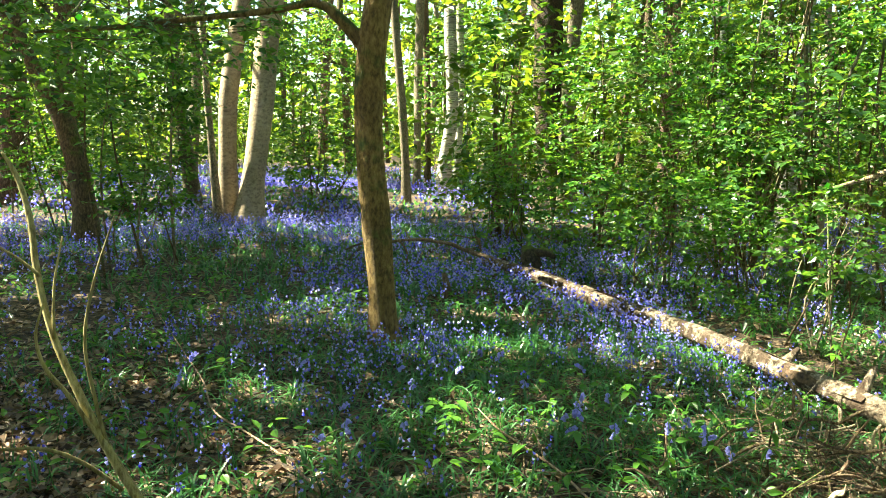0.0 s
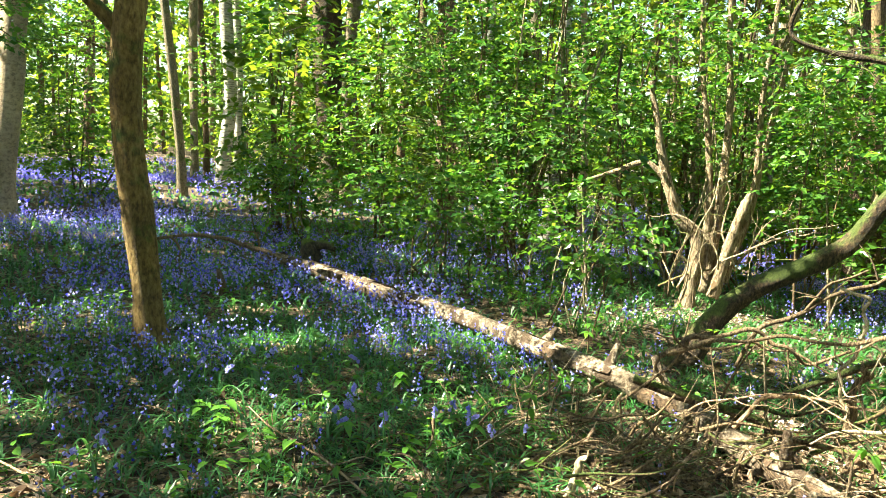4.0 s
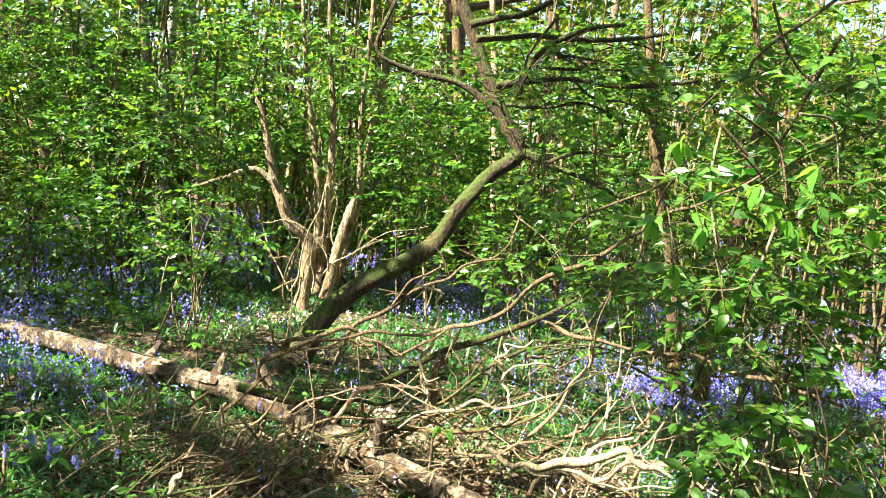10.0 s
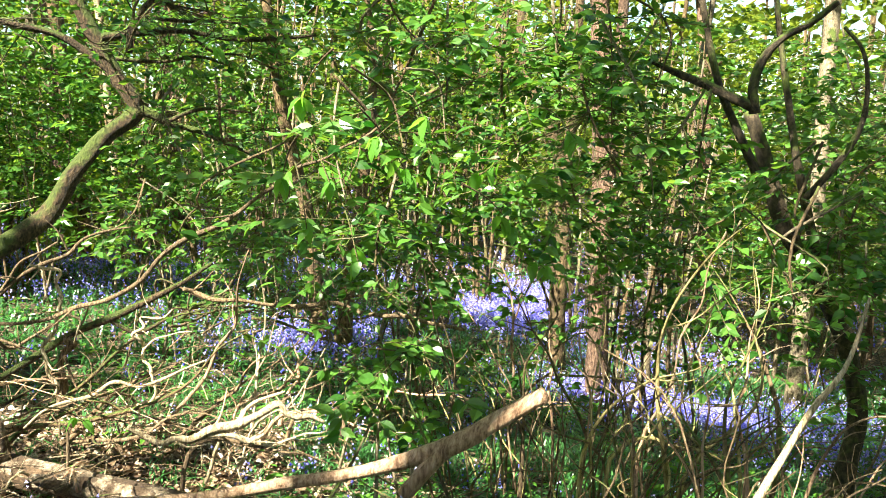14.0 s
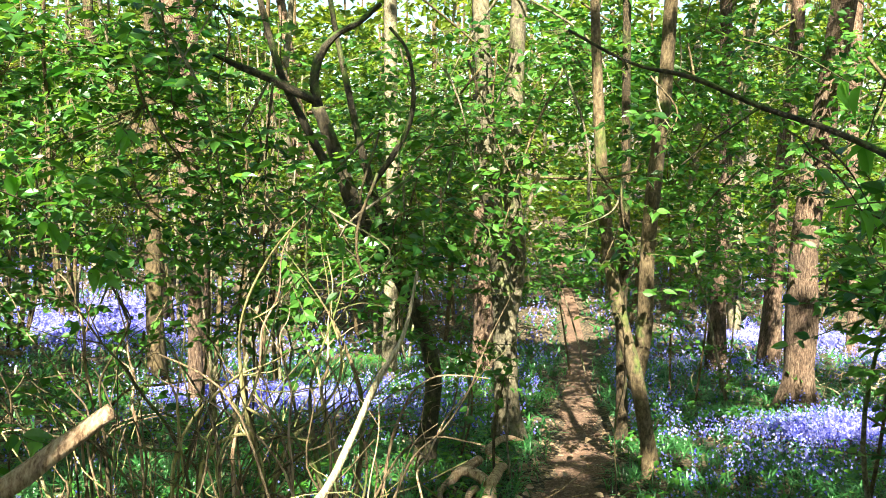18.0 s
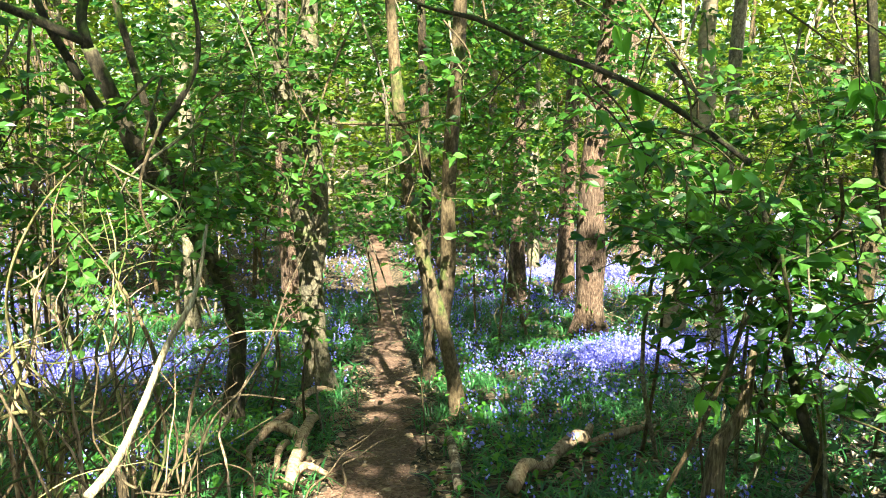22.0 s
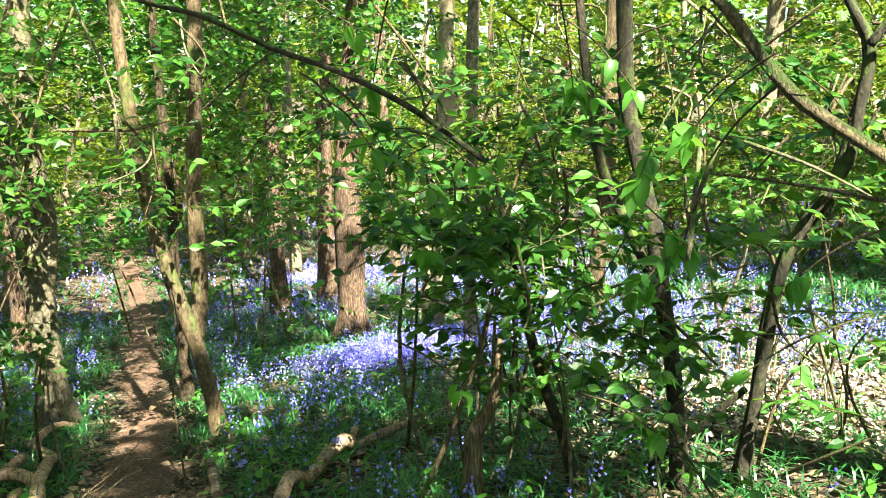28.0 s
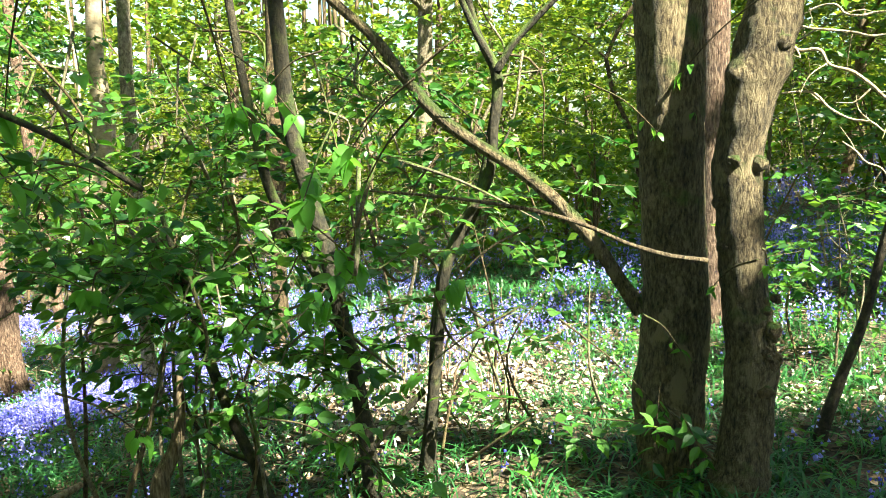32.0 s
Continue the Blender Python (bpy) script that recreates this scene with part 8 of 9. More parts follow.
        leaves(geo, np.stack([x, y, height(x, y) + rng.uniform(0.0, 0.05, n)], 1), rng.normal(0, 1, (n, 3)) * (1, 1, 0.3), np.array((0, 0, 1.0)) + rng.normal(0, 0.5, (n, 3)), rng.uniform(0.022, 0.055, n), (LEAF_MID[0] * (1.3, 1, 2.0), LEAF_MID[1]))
    tagged(part("bleached_leaves", geo, SUNLIT_LITTER, smooth=False), "pale pinkish dead leaves, toned as if sunlit", "leaves", kind="stuff")
    # thick drifts of flowers in the sunny strips
    fl = Geo()
    for cx, cy, rx, ry, n, size in ((6.3, -4.45, 0.25, 0.8, 2300, 0.017), (6.0, -5.8, 0.32, 0.9, 1600, 0.017), (8.4, 0.5, 0.5, 0.9, 2000, 0.022), (4.6, -6.6, 1.3, 0.9, 600, 0.018), (5.2, -5.2, 0.7, 0.5, 350, 0.017), (3.2, -5.9, 1.0, 0.6, 250, 0.016), (12.0, 3.5, 1.4, 0.6, 1700, 0.028), (14.5, 3.1, 1.8, 0.7, 1900, 0.032),
                                    (8.4, 10.8, 0.8, 0.6, 900, 0.024), (7.3, 3.8, 0.8, 0.35, 700, 0.022), (15.7, -9.2, 1.8, 1.1, 1900, 0.036), (10.0, -8.8, 2.0, 0.8, 1200, 0.025), (-3.4, 20.3, 2.2, 1.1, 2200, 0.038)):
        x, y = cx + rng.normal(0, rx * 0.62, n), cy + rng.normal(0, ry * 0.62, n)
        keep = (path_distance(x, y)[0] > 0.45) & (rng.uniform(0, 1, n) < 0.25 + 1.2 * patch(x, y, 2.6, 0.8))
        bells(fl, None, rng, x[keep], y[keep], 5, 0.21, size, 3)
    tagged(part("bluebells", fl, BELL, smooth=False), "dense drifts of sunlit lilac bluebell flowers", "flowers", kind="stuff")
    # low herbs and ivy
    geo = Geo()
    n = 5200
    x, y = scatter(rng, n, 1.8, 9)
    keep = (rng.uniform(0, 1, n) < patch(x, y, 1.6, 2.2) ** 1.5 * (1 - bare_share(x, y))) * (path_distance(x, y)[0] > 0.45)
    x, y = x[keep], y[keep]
    m = len(x)
    per = 7
    a = rng.uniform(0, 6.3, (m, per))
    rr = rng.uniform(0.02, 0.14, (m, per))
    px, py = x[:, None] + np.cos(a) * rr, y[:, None] + np.sin(a) * rr
    pz = height(px, py) + rng.uniform(0.04, 0.2, (m, 1)) * rng.uniform(0.5, 1, (m, per))
    along = np.stack([np.cos(a), np.sin(a), rng.normal(-0.1, 0.25, a.shape)], -1).reshape(-1, 3)
    leaves(geo, np.stack([px, py, pz], -1).reshape(-1, 3), along, np.array((0, 0, 1.0)) + rng.normal(0, 0.3, (m * per, 3)), rng.uniform(0.035, 0.075, m * per), LEAF_MID)
    tagged(part("woodland_herbs", geo, HERB_LEAF, smooth=False), "low green herbs and ivy leaves on the floor", "herbs", kind="stuff")


flora()

# ---- fallen log, stump and brushwood ----


def fallen_log():
    line = [(0.45, 8.55, 0.1, 0.062), (0.8, 7.86, 0.1, 0.069), (1.08, 7.29, 0.1, 0.065), (1.45, 6.33, 0.09, 0.069), (1.93, 5.5, 0.06, 0.067), (2.2, 4.9, 0.02, 0.069), (2.5, 4.34, -0.03, 0.065), (2.73, 3.75, -0.08, 0.070), (2.78, 3.2, -0.12, 0.065), (2.85, 2.69, -0.16, 0.063), (2.95, 2.3, -0.2, 0.058), (3.15, 1.6, -0.29, 0.048)]
    base = line[3][:3]
    ob = thing("fallen_log", "long fallen birch log with peeling pale bark, lying on the slope", "log", base)
    g = Geo()
    p = np.array(line)
    p[:, :3] -= base
    tube(g, p, 16, 10, 0.05, 0.06, 4)
    stem = part("trunk", g, LOG_BARK, ob)
    rng = np.random.default_rng(8)
    for i, k in enumerate((0.2, 0.33, 0.47, 0.55, 0.62, 0.7, 0.78, 0.86)):
        s = spline(p, 10)
        q = s[int(k * (len(s) - 1))]
        d = np.array((rng.normal(0, 1), rng.normal(0, 0.5), rng.uniform(0.4, 1.2)))
        d /= np.linalg.norm(d)
        ln = rng.uniform(0.14, 0.3)
        g = Geo()
        tube(g, [(*(q[:3] + d * 0.06), 0.04), (*(q[:3] + d * (0.06 + ln * 0.5)), 0.032), (*(q[:3] + d * (0.06 + ln)), 0.02)], 8, 4, 0.12, 0, 50 + i)
        part("branch_stub", g, LOG_BARK, stem)
    # curling plates of old bark
    s = spline(p, 10)
    for i in range(46):
        k = int(rng.integers(4, len(s) - 12))
        ln, a0, arc = int(rng.integers(3, 8)), rng.uniform(0, 6.28), rng.uniform(0.5, 1.4)
        q = s[k:k + ln]
        t = q[-1, :3] - q[0, :3]
        t /= np.linalg.norm(t)
        e1 = np.cross(t, (0, 0, 1.0))
        e1 /= np.linalg.norm(e1)
        e2 = np.cross(e1, t)
        aa = np.linspace(a0, a0 + arc, 5)
        jag = rng.uniform(-0.15, 0.15, (ln, 1)) + aa[None]
        lift = 1.09 + 0.1 * np.linspace(-1, 1, 5)[None] ** 2 + rng.normal(0, 0.015, (ln, 5))
        v = q[:, None, :3] + q[:, 3][:, None, None] * lift[..., None] * (e1 * np.cos(jag)[..., None] + e2 * np.sin(jag)[..., None])
        i0, j0 = np.meshgrid(np.arange(ln - 1), np.arange(4), indexing="ij")
        g = Geo()
        g.add(v, np.stack([i0 * 5 + j0, i0 * 5 + j0 + 1, i0 * 5 + j0 + 6, i0 * 5 + j0 + 5], -1).reshape(-1, 4))
        part("bark_plate", g, BARK_PLATE if i % 3 else LOG_BARK, stem)


fallen_log()


def dead_limb(name, label, mat, lines, cat="branch"):
    base = lines[0][0][:3]
    ob = thing(name, label, cat, base)
    for i, line in enumerate(lines):
        g = Geo()
        p = np.array(line, float)
        p[:, :3] -= base
        tube(g, p, 8, 5, 0.1, 0, int(abs(base[0]) * 100) + i)
        part("limb" if i == 0 else "side_limb", g, mat, ob)
    return ob


def on_floor(*pts):
    return [(x, y, float(height(x, y)) + z, r) for x, y, z, r in pts]


dead_limb("uprooted_stump", "dark upturned root stump at the head of a log", DARK_SHADED_BARK, [on_floor((0.96, 8.13, -0.03, 0.13), (0.94, 8.10, 0.16, 0.12), (0.90, 8.10, 0.3, 0.1), (0.86, 8.13, 0.37, 0.05)), on_floor((0.94, 8.13, 0.28, 0.06), (1.06, 8.03, 0.34, 0.05), (1.16, 7.93, 0.31, 0.025)), on_floor((1.01, 8.08, 0.12, 0.07), (1.21, 7.93, 0.1, 0.05), (1.36, 7.83, 0.03, 0.02)), on_floor((0.91, 8.05, 0.2, 0.05), (0.91, 7.88, 0.14, 0.035), (0.98, 7.73, 0.02, 0.02))], "stump")
dead_limb("broken_post", "short broken grey stake in bluebells", DEAD_BARK, [on_floor((0.02, 6.7, -0.03, 0.035), (0.03, 6.7, 0.12, 0.035), (0.0, 6.75, 0.24, 0.02))], "stake")


def twig_mesh(seed, length, radius, bend, forks):
    """One dead twig along x with bends and side shoots."""
    rng = np.random.default_rng(seed)
    g = Geo()
    n = 6
    p = np.zeros((n, 4))
    p[:, 0] = np.linspace(0, length, n)
    p[:, 1:3] = np.cumsum(rng.normal(0, bend * length / n, (n, 2)), 0)
    p[:, 3] = radius * np.linspace(1, 0.3, n)
    tube(g, p, 5, 3, 0.1, 0, seed)
    for i in range(forks):
        a = p[rng.integers(1, n - 1)]
        d = np.array((rng.uniform(0.3, 1), rng.normal(0, 0.8), rng.normal(0, 0.8))) * length * rng.uniform(0.15, 0.35)
        tube(g, [(*a[:3], a[3] * 0.7), (*(a[:3] + d * 0.5 + rng.normal(0, 0.02, 3)), a[3] * 0.5), (*(a[:3] + d), a[3] * 0.25)], 4, 3, 0.1, 0, seed + i)
    return g.mesh("twig", DEAD_BARK if seed % 3 else BLEACHED_WOOD)


def brushwood(name, label, spots, count, lift, seed, tilt=25, long=(0.6, 1.4), thick=1.0):
    """A tangle of dead twigs, each a part."""
    rng = np.random.default_rng(seed)
    kinds = [twig_mesh(seed * 31 + i, 1.0, thick * rng.uniform(0.004, 0.0095), rng.uniform(0.2, 0.5), int(rng.integers(1, 4))) for i in range(9)]
    c = spots[0]
    ob = thing(name, label, "brushwood", (c[0], c[1], float(height(c[0], c[1]))))
    inv = ob.matrix_world.inverted()
    for i in range(count):
        sx, sy, sr = spots[int(rng.integers(0, len(spots)))]
        a, r = rng.uniform(0, 6.28), sr * math.sqrt(rng.uniform(0, 1))
        x, y = sx + r * math.cos(a), sy + r * math.sin(a)
        z = float(height(x, y)) + lift * rng.uniform(0, 1) ** 1.6 + 0.02
        s = rng.uniform(*long)
        t = new("twig", kinds[int(rng.integers(0, len(kinds)))])
        t.parent = ob
        t.matrix_basis = inv @ pose(x, y, z, rng.uniform(0, 360), -tilt + rng.normal(0, 0.6) * tilt if tilt > 30 else rng.normal(0, tilt), rng.uniform(0, 360)) @ Matrix.Scale(s, 4)


brushwood("brushwood_pile", "tangle of pale dead twigs heaped beside a fallen log", [(3.5, 2.9, 0.6), (3.9, 2.5, 0.7), (3.5, 3.6, 0.5), (4.1, 3.1, 0.5)], 60, 0.5, 5, 26, (0.5, 1.1), 0.8)
brushwood("brushwood_pile", "low heap of bleached dead twigs in sunlight", [(3.3, 1.7, 0.4), (3.4, 1.2, 0.4), (4.0, 2.0, 0.6)], 50, 0.25, 6, 15, (0.4, 0.9))
brushwood("brushwood_pile", "tangle of thin grey twigs spilling in front of a log", [(2.35, 3.0, 0.35), (2.5, 2.5, 0.35), (2.1, 3.5, 0.3), (1.9, 3.2, 0.35)], 70, 0.14, 12, 12, (0.35, 0.9), 0.75)
brushwood("brushwood_heap", "small heap of brown twigs at a pine's foot", [(8.2, -5.75, 0.45), (8.3, -6.2, 0.4)], 60, 0.3, 9, 20, (0.4, 0.9))
brushwood("scattered_twigs", "dead twigs scattered on leaf litter", [(0.9, 3.0, 0.9), (1.8, 2.9, 0.8), (1.4, 3.9, 1.0), (-1.0, 3.2, 1.2), (1.6, 3.2, 0.6), (2.0, 3.7, 0.4)], 120, 0.06, 10, 6, (0.3, 0.9))


def dead_boughs(name, label, seed, count, line, turn, rise, long, thick, mats):
    """Crooked dead boughs with forks and side twigs, each bough and fork a part."""
    rng = np.random.default_rng(seed)
    base = np.array((line[0][0], line[0][1], float(height(line[0][0], line[0][1]))))
    ob = thing(name, label, "brushwood", base)

    def crooked(at, d, length, r, steps):
        pts = [(*at, r)]
        for k in range(steps):
            d = d + rng.normal(0, 0.26, 3)
            d /= np.linalg.norm(d)
            at = at + d * length / steps
            at[2] = max(at[2], float(height(at[0], at[1])) + 0.02 - base[2])
            pts.append((*at, r * (1 - 0.75 * (k + 1) / steps)))
        return pts

    for i in range(count):
        (ax, ay, az), (bx, by, bz) = line
        k = rng.uniform(0, 1)
        x, y = ax + (bx - ax) * k + rng.normal(0, 0.16), ay + (by - ay) * k + rng.normal(0, 0.16)
        at = np.array((x, y, float(height(x, y)) + az + (bz - az) * k + rng.uniform(-0.05, 0.1))) - base
        a = radians(rng.uniform(*turn))
        d = np.array((math.cos(a), math.sin(a), math.tan(radians(rng.uniform(*rise)))))
        d /= np.linalg.norm(d)
        length, r = rng.uniform(*long), rng.uniform(*thick)
        main = crooked(at, d, length, r, 7)
        mat = mats[i % len(mats)]
        g = Geo()
        tube(g, main, 7, 4, 0.1, 0.1, seed * 50 + i)
        limb = part("limb", g, mat, ob)
        for j in range(int(rng.integers(1, 4))):
            p = np.array(main[int(rng.integers(2, 6))])
            g = Geo()
            tube(g, crooked(p[:3], d + rng.normal(0, 0.7, 3), length * rng.uniform(0.2, 0.45), p[3] * 0.75, 5), 5, 3, 0.1, 0, seed * 90 + 7 * i + j)
            part("side_limb", g, mat, limb)


dead_boughs("brushwood_pile", "crooked tan dead boughs reaching up from a fallen log", 71, 18, ((2.4, 3.5, 0.15), (3.7, 2.6, 0.25)), (-75, 25), (0, 38), (0.7, 1.5), (0.006, 0.016), (DEAD_BARK, BROWN_BARK, ROOT_WOOD, DEAD_BARK))
dead_boughs("brushwood_pile", "dry dead boughs spread over sunlit ground", 72, 14, ((3.1, 2.3, 0.08), (4.4, 1.9, 0.3)), (-100, 40), (-5, 25), (0.5, 1.2), (0.006, 0.015), (BLEACHED_WOOD, DEAD_BARK, ROOT_WOOD))
dead_boughs("brushwood_pile", "broken sticks and roots fanning down from a fallen log", 73, 30, ((1.95, 4.0, 0.22), (2.75, 2.35, 0.2)), (195, 290), (-60, -18), (0.25, 0.6), (0.005, 0.011), (DEAD_BARK, ROOT_WOOD, BLEACHED_WOOD))
dead_boughs("brushwood_pile", "grey fallen sticks lying in front of a log", 74, 26, ((0.9, 3.1, 0.05), (2.2, 2.8, 0.05)), (-60, 60), (-5, 9), (0.5, 1.1), (0.005, 0.01), (DEAD_BARK, BROWN_BARK))
dead_boughs("brushwood_pile", "dead grey branches hanging in the bushes", 75, 16, ((4.0, 3.3, 0.6), (5.3, 2.6, 0.8)), (-80, 30), (-10, 30), (0.5, 1.2), (0.005, 0.012), (BROWN_BARK, DEAD_BARK))

dead_boughs("hazel_shoots", "thin pale shoots and torn splinters on an old hazel stool", 76, 16, ((4.75, 7.2, 0.2), (5.3, 6.95, 0.5)), (-180, 180), (45, 80), (0.5, 1.6), (0.006, 0.016), (COPPICE_BARK, TAN_BARK, BLEACHED_WOOD))

dead_boughs("dead_herb_stalks", "bleached dry stalks standing in a sunny clearing", 77, 22, ((2.2, -4.7, 0.0), (3.6, -5.6, 0.0)), (-180, 180), (40, 80), (0.3, 0.7), (0.003, 0.007), (BLEACHED_WOOD, ROOT_WOOD))

dead_boughs("dead_shrub", "tangle of tan dry shoots crossing one another", 78, 24, ((3.5, -0.6, 0.05), (4.5, 0.9, 0.1)), (-180, 180), (20, 70), (0.7, 1.5), (0.003, 0.007), (TAN_BARK, DEAD_BARK, ROOT_WOOD))


dead_boughs("dead_shrub", "stout pale tan shoots leaning over bluebell leaves", 79, 20, ((4.0, -0.55, 0.0), (4.5, 0.85, 0.0)), (-180, 180), (48, 85), (0.8, 1.7), (0.006, 0.012), (TAN_BARK, SUCKER_BARK, ROOT_WOOD))


def sucker_thicket():
    """Long bare shoots arching up out of the floor."""
    rng = np.random.default_rng(44)
    ob = thing("dead_shrub", "thicket of long bare arching brown shoots", "shrub", (3.9, 0.0, float(height(3.9, 0.0))))
    base = np.array(ob.matrix_world.translation)
    for i in range(64):
        x, y = 3.9 + rng.normal(0, 0.5), 0.05 + rng.normal(0, 0.62)
        z = float(height(x, y)) - 0.04
        a, tall, reach, r = rng.uniform(0, 6.28), rng.uniform(0.6, 1.6), rng.uniform(0.2, 0.9), rng.uniform(0.003, 0.009)
        line = [(x + reach * k**1.7 * math.cos(a) + rng.normal(0, 0.03), y + reach * k**1.7 * math.sin(a) + rng.normal(0, 0.03), z + tall * (k - 0.25 * k * k * rng.uniform(0, 1.4)), r * (1 - 0.6 * k)) for k in (0, 0.2, 0.4, 0.6, 0.8, 1)]
        g = Geo()
        tube(g, np.array(line) - (*base, 0), 6, 4, 0.08, 0, 300 + i)
        for k in range(int(rng.integers(0, 3))):
            q = np.array(line[int(rng.integers(2, 5))]) - (*base, 0)
            d = np.array((rng.normal(0, 0.2), rng.normal(0, 0.2), rng.uniform(0.0, 0.3)))
            tube(g, [(*q[:3], q[3] * 0.7), (*(q[:3] + d * 0.5 + rng.normal(0, 0.02, 3)), q[3] * 0.5), (*(q[:3] + d), q[3] * 0.3)], 5, 3, 0.08, 0, 400 + i)
        part("shoot", g, (TAN_BARK, DEAD_BARK, BROWN_BARK, SUCKER_BARK)[i % 4 if i < 40 else i % 3], ob)


sucker_thicket()

# ---- near twigs with large leaves ----


def leaf_mesh(seed):
    """One pointed, toothed leaf with a midrib, curved and folded; length 1 along y."""
    rng = np.random.default_rng(seed)
    n = 9
    rows, faces = [], []
    curl, fold, bend = rng.uniform(0.1, 0.45), rng.uniform(0.05, 0.22), rng.normal(0, 0.08)
    for i in range(n):
        k = i / (n - 1)
        w = 0.29 * math.sin(math.pi * min(1, k * 0.93 + 0.07) ** 0.8) ** 0.8 * (1 - 0.35 * k) * (1.0 + (0.07 if i % 2 else -0.05))
        z = -curl * k * k
        mid = bend * k * k
        rows += [(mid - w, k - 0.02, z + fold * w * 2 + rng.normal(0, 0.01)), (mid, k + (0.03 if i % 2 else 0), z), (mid + w, k - 0.02, z + fold * w * 2 + rng.normal(0, 0.01))]
        if i:
            a, b = 3 * (i - 1), 3 * i
            faces += [(a, a + 1, b + 1, b), (a + 1, a + 2, b + 2, b + 1)]
    g = Geo()
    g.add(rows, faces)
    return g.mesh("leaf", BROAD_LEAF)


LEAF_KINDS = [leaf_mesh(s) for s in range(6)]
twig_count = [0]


def leafy_twig(x, y, z, count, size):
    """A drooping twig end with a rosette of large leaves, each a part."""
    twig_count[0] += 1
    rng = np.random.default_rng(4000 + twig_count[0])
    ob = thing("leafy_twig", "drooping twig end with large fresh green leaves", "twig", (x, y, z), "leafy twigs")
    a = rng.uniform(0, 6.28)
    back = np.array((math.cos(a), math.sin(a), rng.uniform(0.3, 0.9))) * rng.uniform(0.25, 0.45)
    g = Geo()
    tube(g, [(*back, 0.0045), (*(back * 0.5 + (0, 0, 0.03)), 0.0032), (0, 0, 0, 0.002)], 5, 5, 0.08, 0, twig_count[0])
    part("stalk", g, BROWN_BARK, ob)
    for i in range(count):
        b = a + math.pi + (i - (count - 1) / 2) * 5.0 / count + rng.normal(0, 0.25)
        drop = rng.uniform(-75, -15)
        k = rng.uniform(0, 0.25) if i > 1 else 0
        t = new("leaf", LEAF_KINDS[int(rng.integers(0, 6))])
        t.parent = ob
        t.matrix_basis = Matrix.Translation(back * k) @ Matrix.Rotation(b - math.pi / 2, 4, "Z") @ Matrix.Rotation(radians(drop), 4, "X") @ Matrix.Rotation(rng.normal(0, 0.35), 4, "Y") @ Matrix.Scale(size * rng.uniform(0.75, 1.15), 4)


for spot in ((1.80, -2.66, 1.04, 6, 0.120), (1.63, -2.89, 0.93, 6, 0.095), (1.91, -2.71, 0.40, 5, 0.085), (1.93, -2.56, 1.24, 7, 0.100), (2.39, -2.82, 1.48, 5, 0.090), (1.89, -2.72, 1.36, 4, 0.090), (2.96, -2.28, 1.49, 4, 0.100), (2.94, -2.32, 1.27, 3, 0.105), (3.03, -2.16, 1.41, 3, 0.090), (3.06, -2.30, 1.70, 4, 0.090), (2.34, -3.01, 1.49, 3, 0.080), (2.62, -2.58, 1.21, 4, 0.100), (2.84, -2.46, 0.86, 5, 0.090), (2.41, -2.77, 1.48, 4, 0.090), (2.80, -2.46, 1.63, 3, 0.085), (2.76, -2.16, 1.29, 3, 0.100), (2.63, -2.52, 1.21, 4, 0.090), (1.85, -2.73, 1.24, 4, 0.085)):
    leafy_twig(*spot)

for spot in ((2.02, -2.85, 1.37, 4, 0.085), (2.67, -2.47, 0.35, 3, 0.080), (1.84, -2.98, 0.55, 5, 0.080), (2.05, -2.69, 0.90, 4, 0.080), (2.54, -3.01, 1.46, 4, 0.090), (2.44, -2.97, 1.59, 4, 0.085), (2.11, -2.85, 0.83, 4, 0.085), (2.86, -2.51, 0.85, 5, 0.090), (2.47, -2.79, 0.67, 4, 0.085), (2.71, -2.54, 0.33, 3, 0.090), (3.05, 1.08, 1.49, 5, 0.090), (2.88, 1.17, 1.33, 6, 0.090), (2.98, 1.37, 1.64, 4, 0.085), (3.11, 1.17, 0.99, 5, 0.085), (2.78, 1.32, 1.34, 4, 0.085), (2.91, 1.29, 1.14, 4, 0.090), (3.66, 0.68, 1.11, 5, 0.100), (3.74, 0.43, 1.51, 6, 0.100)):
    leafy_twig(*spot)

for spot in ((3.61, 0.83, 1.34, 5, 0.100), (3.80, 0.56, 0.91, 4, 0.100), (3.66, -0.43, 1.08, 6, 0.085), (3.42, 1.02, 1.58, 4, 0.100), (3.54, 0.99, 0.43, 6, 0.085), (3.35, 1.14, 0.38, 6, 0.085), (3.44, 1.42, 1.34, 5, 0.090), (3.57, 1.16, 1.32, 5, 0.095), (4.16, 2.69, 1.97, 4, 0.100), (2.87, 2.47, 0.16, 4, 0.080)):
    leafy_twig(*spot)


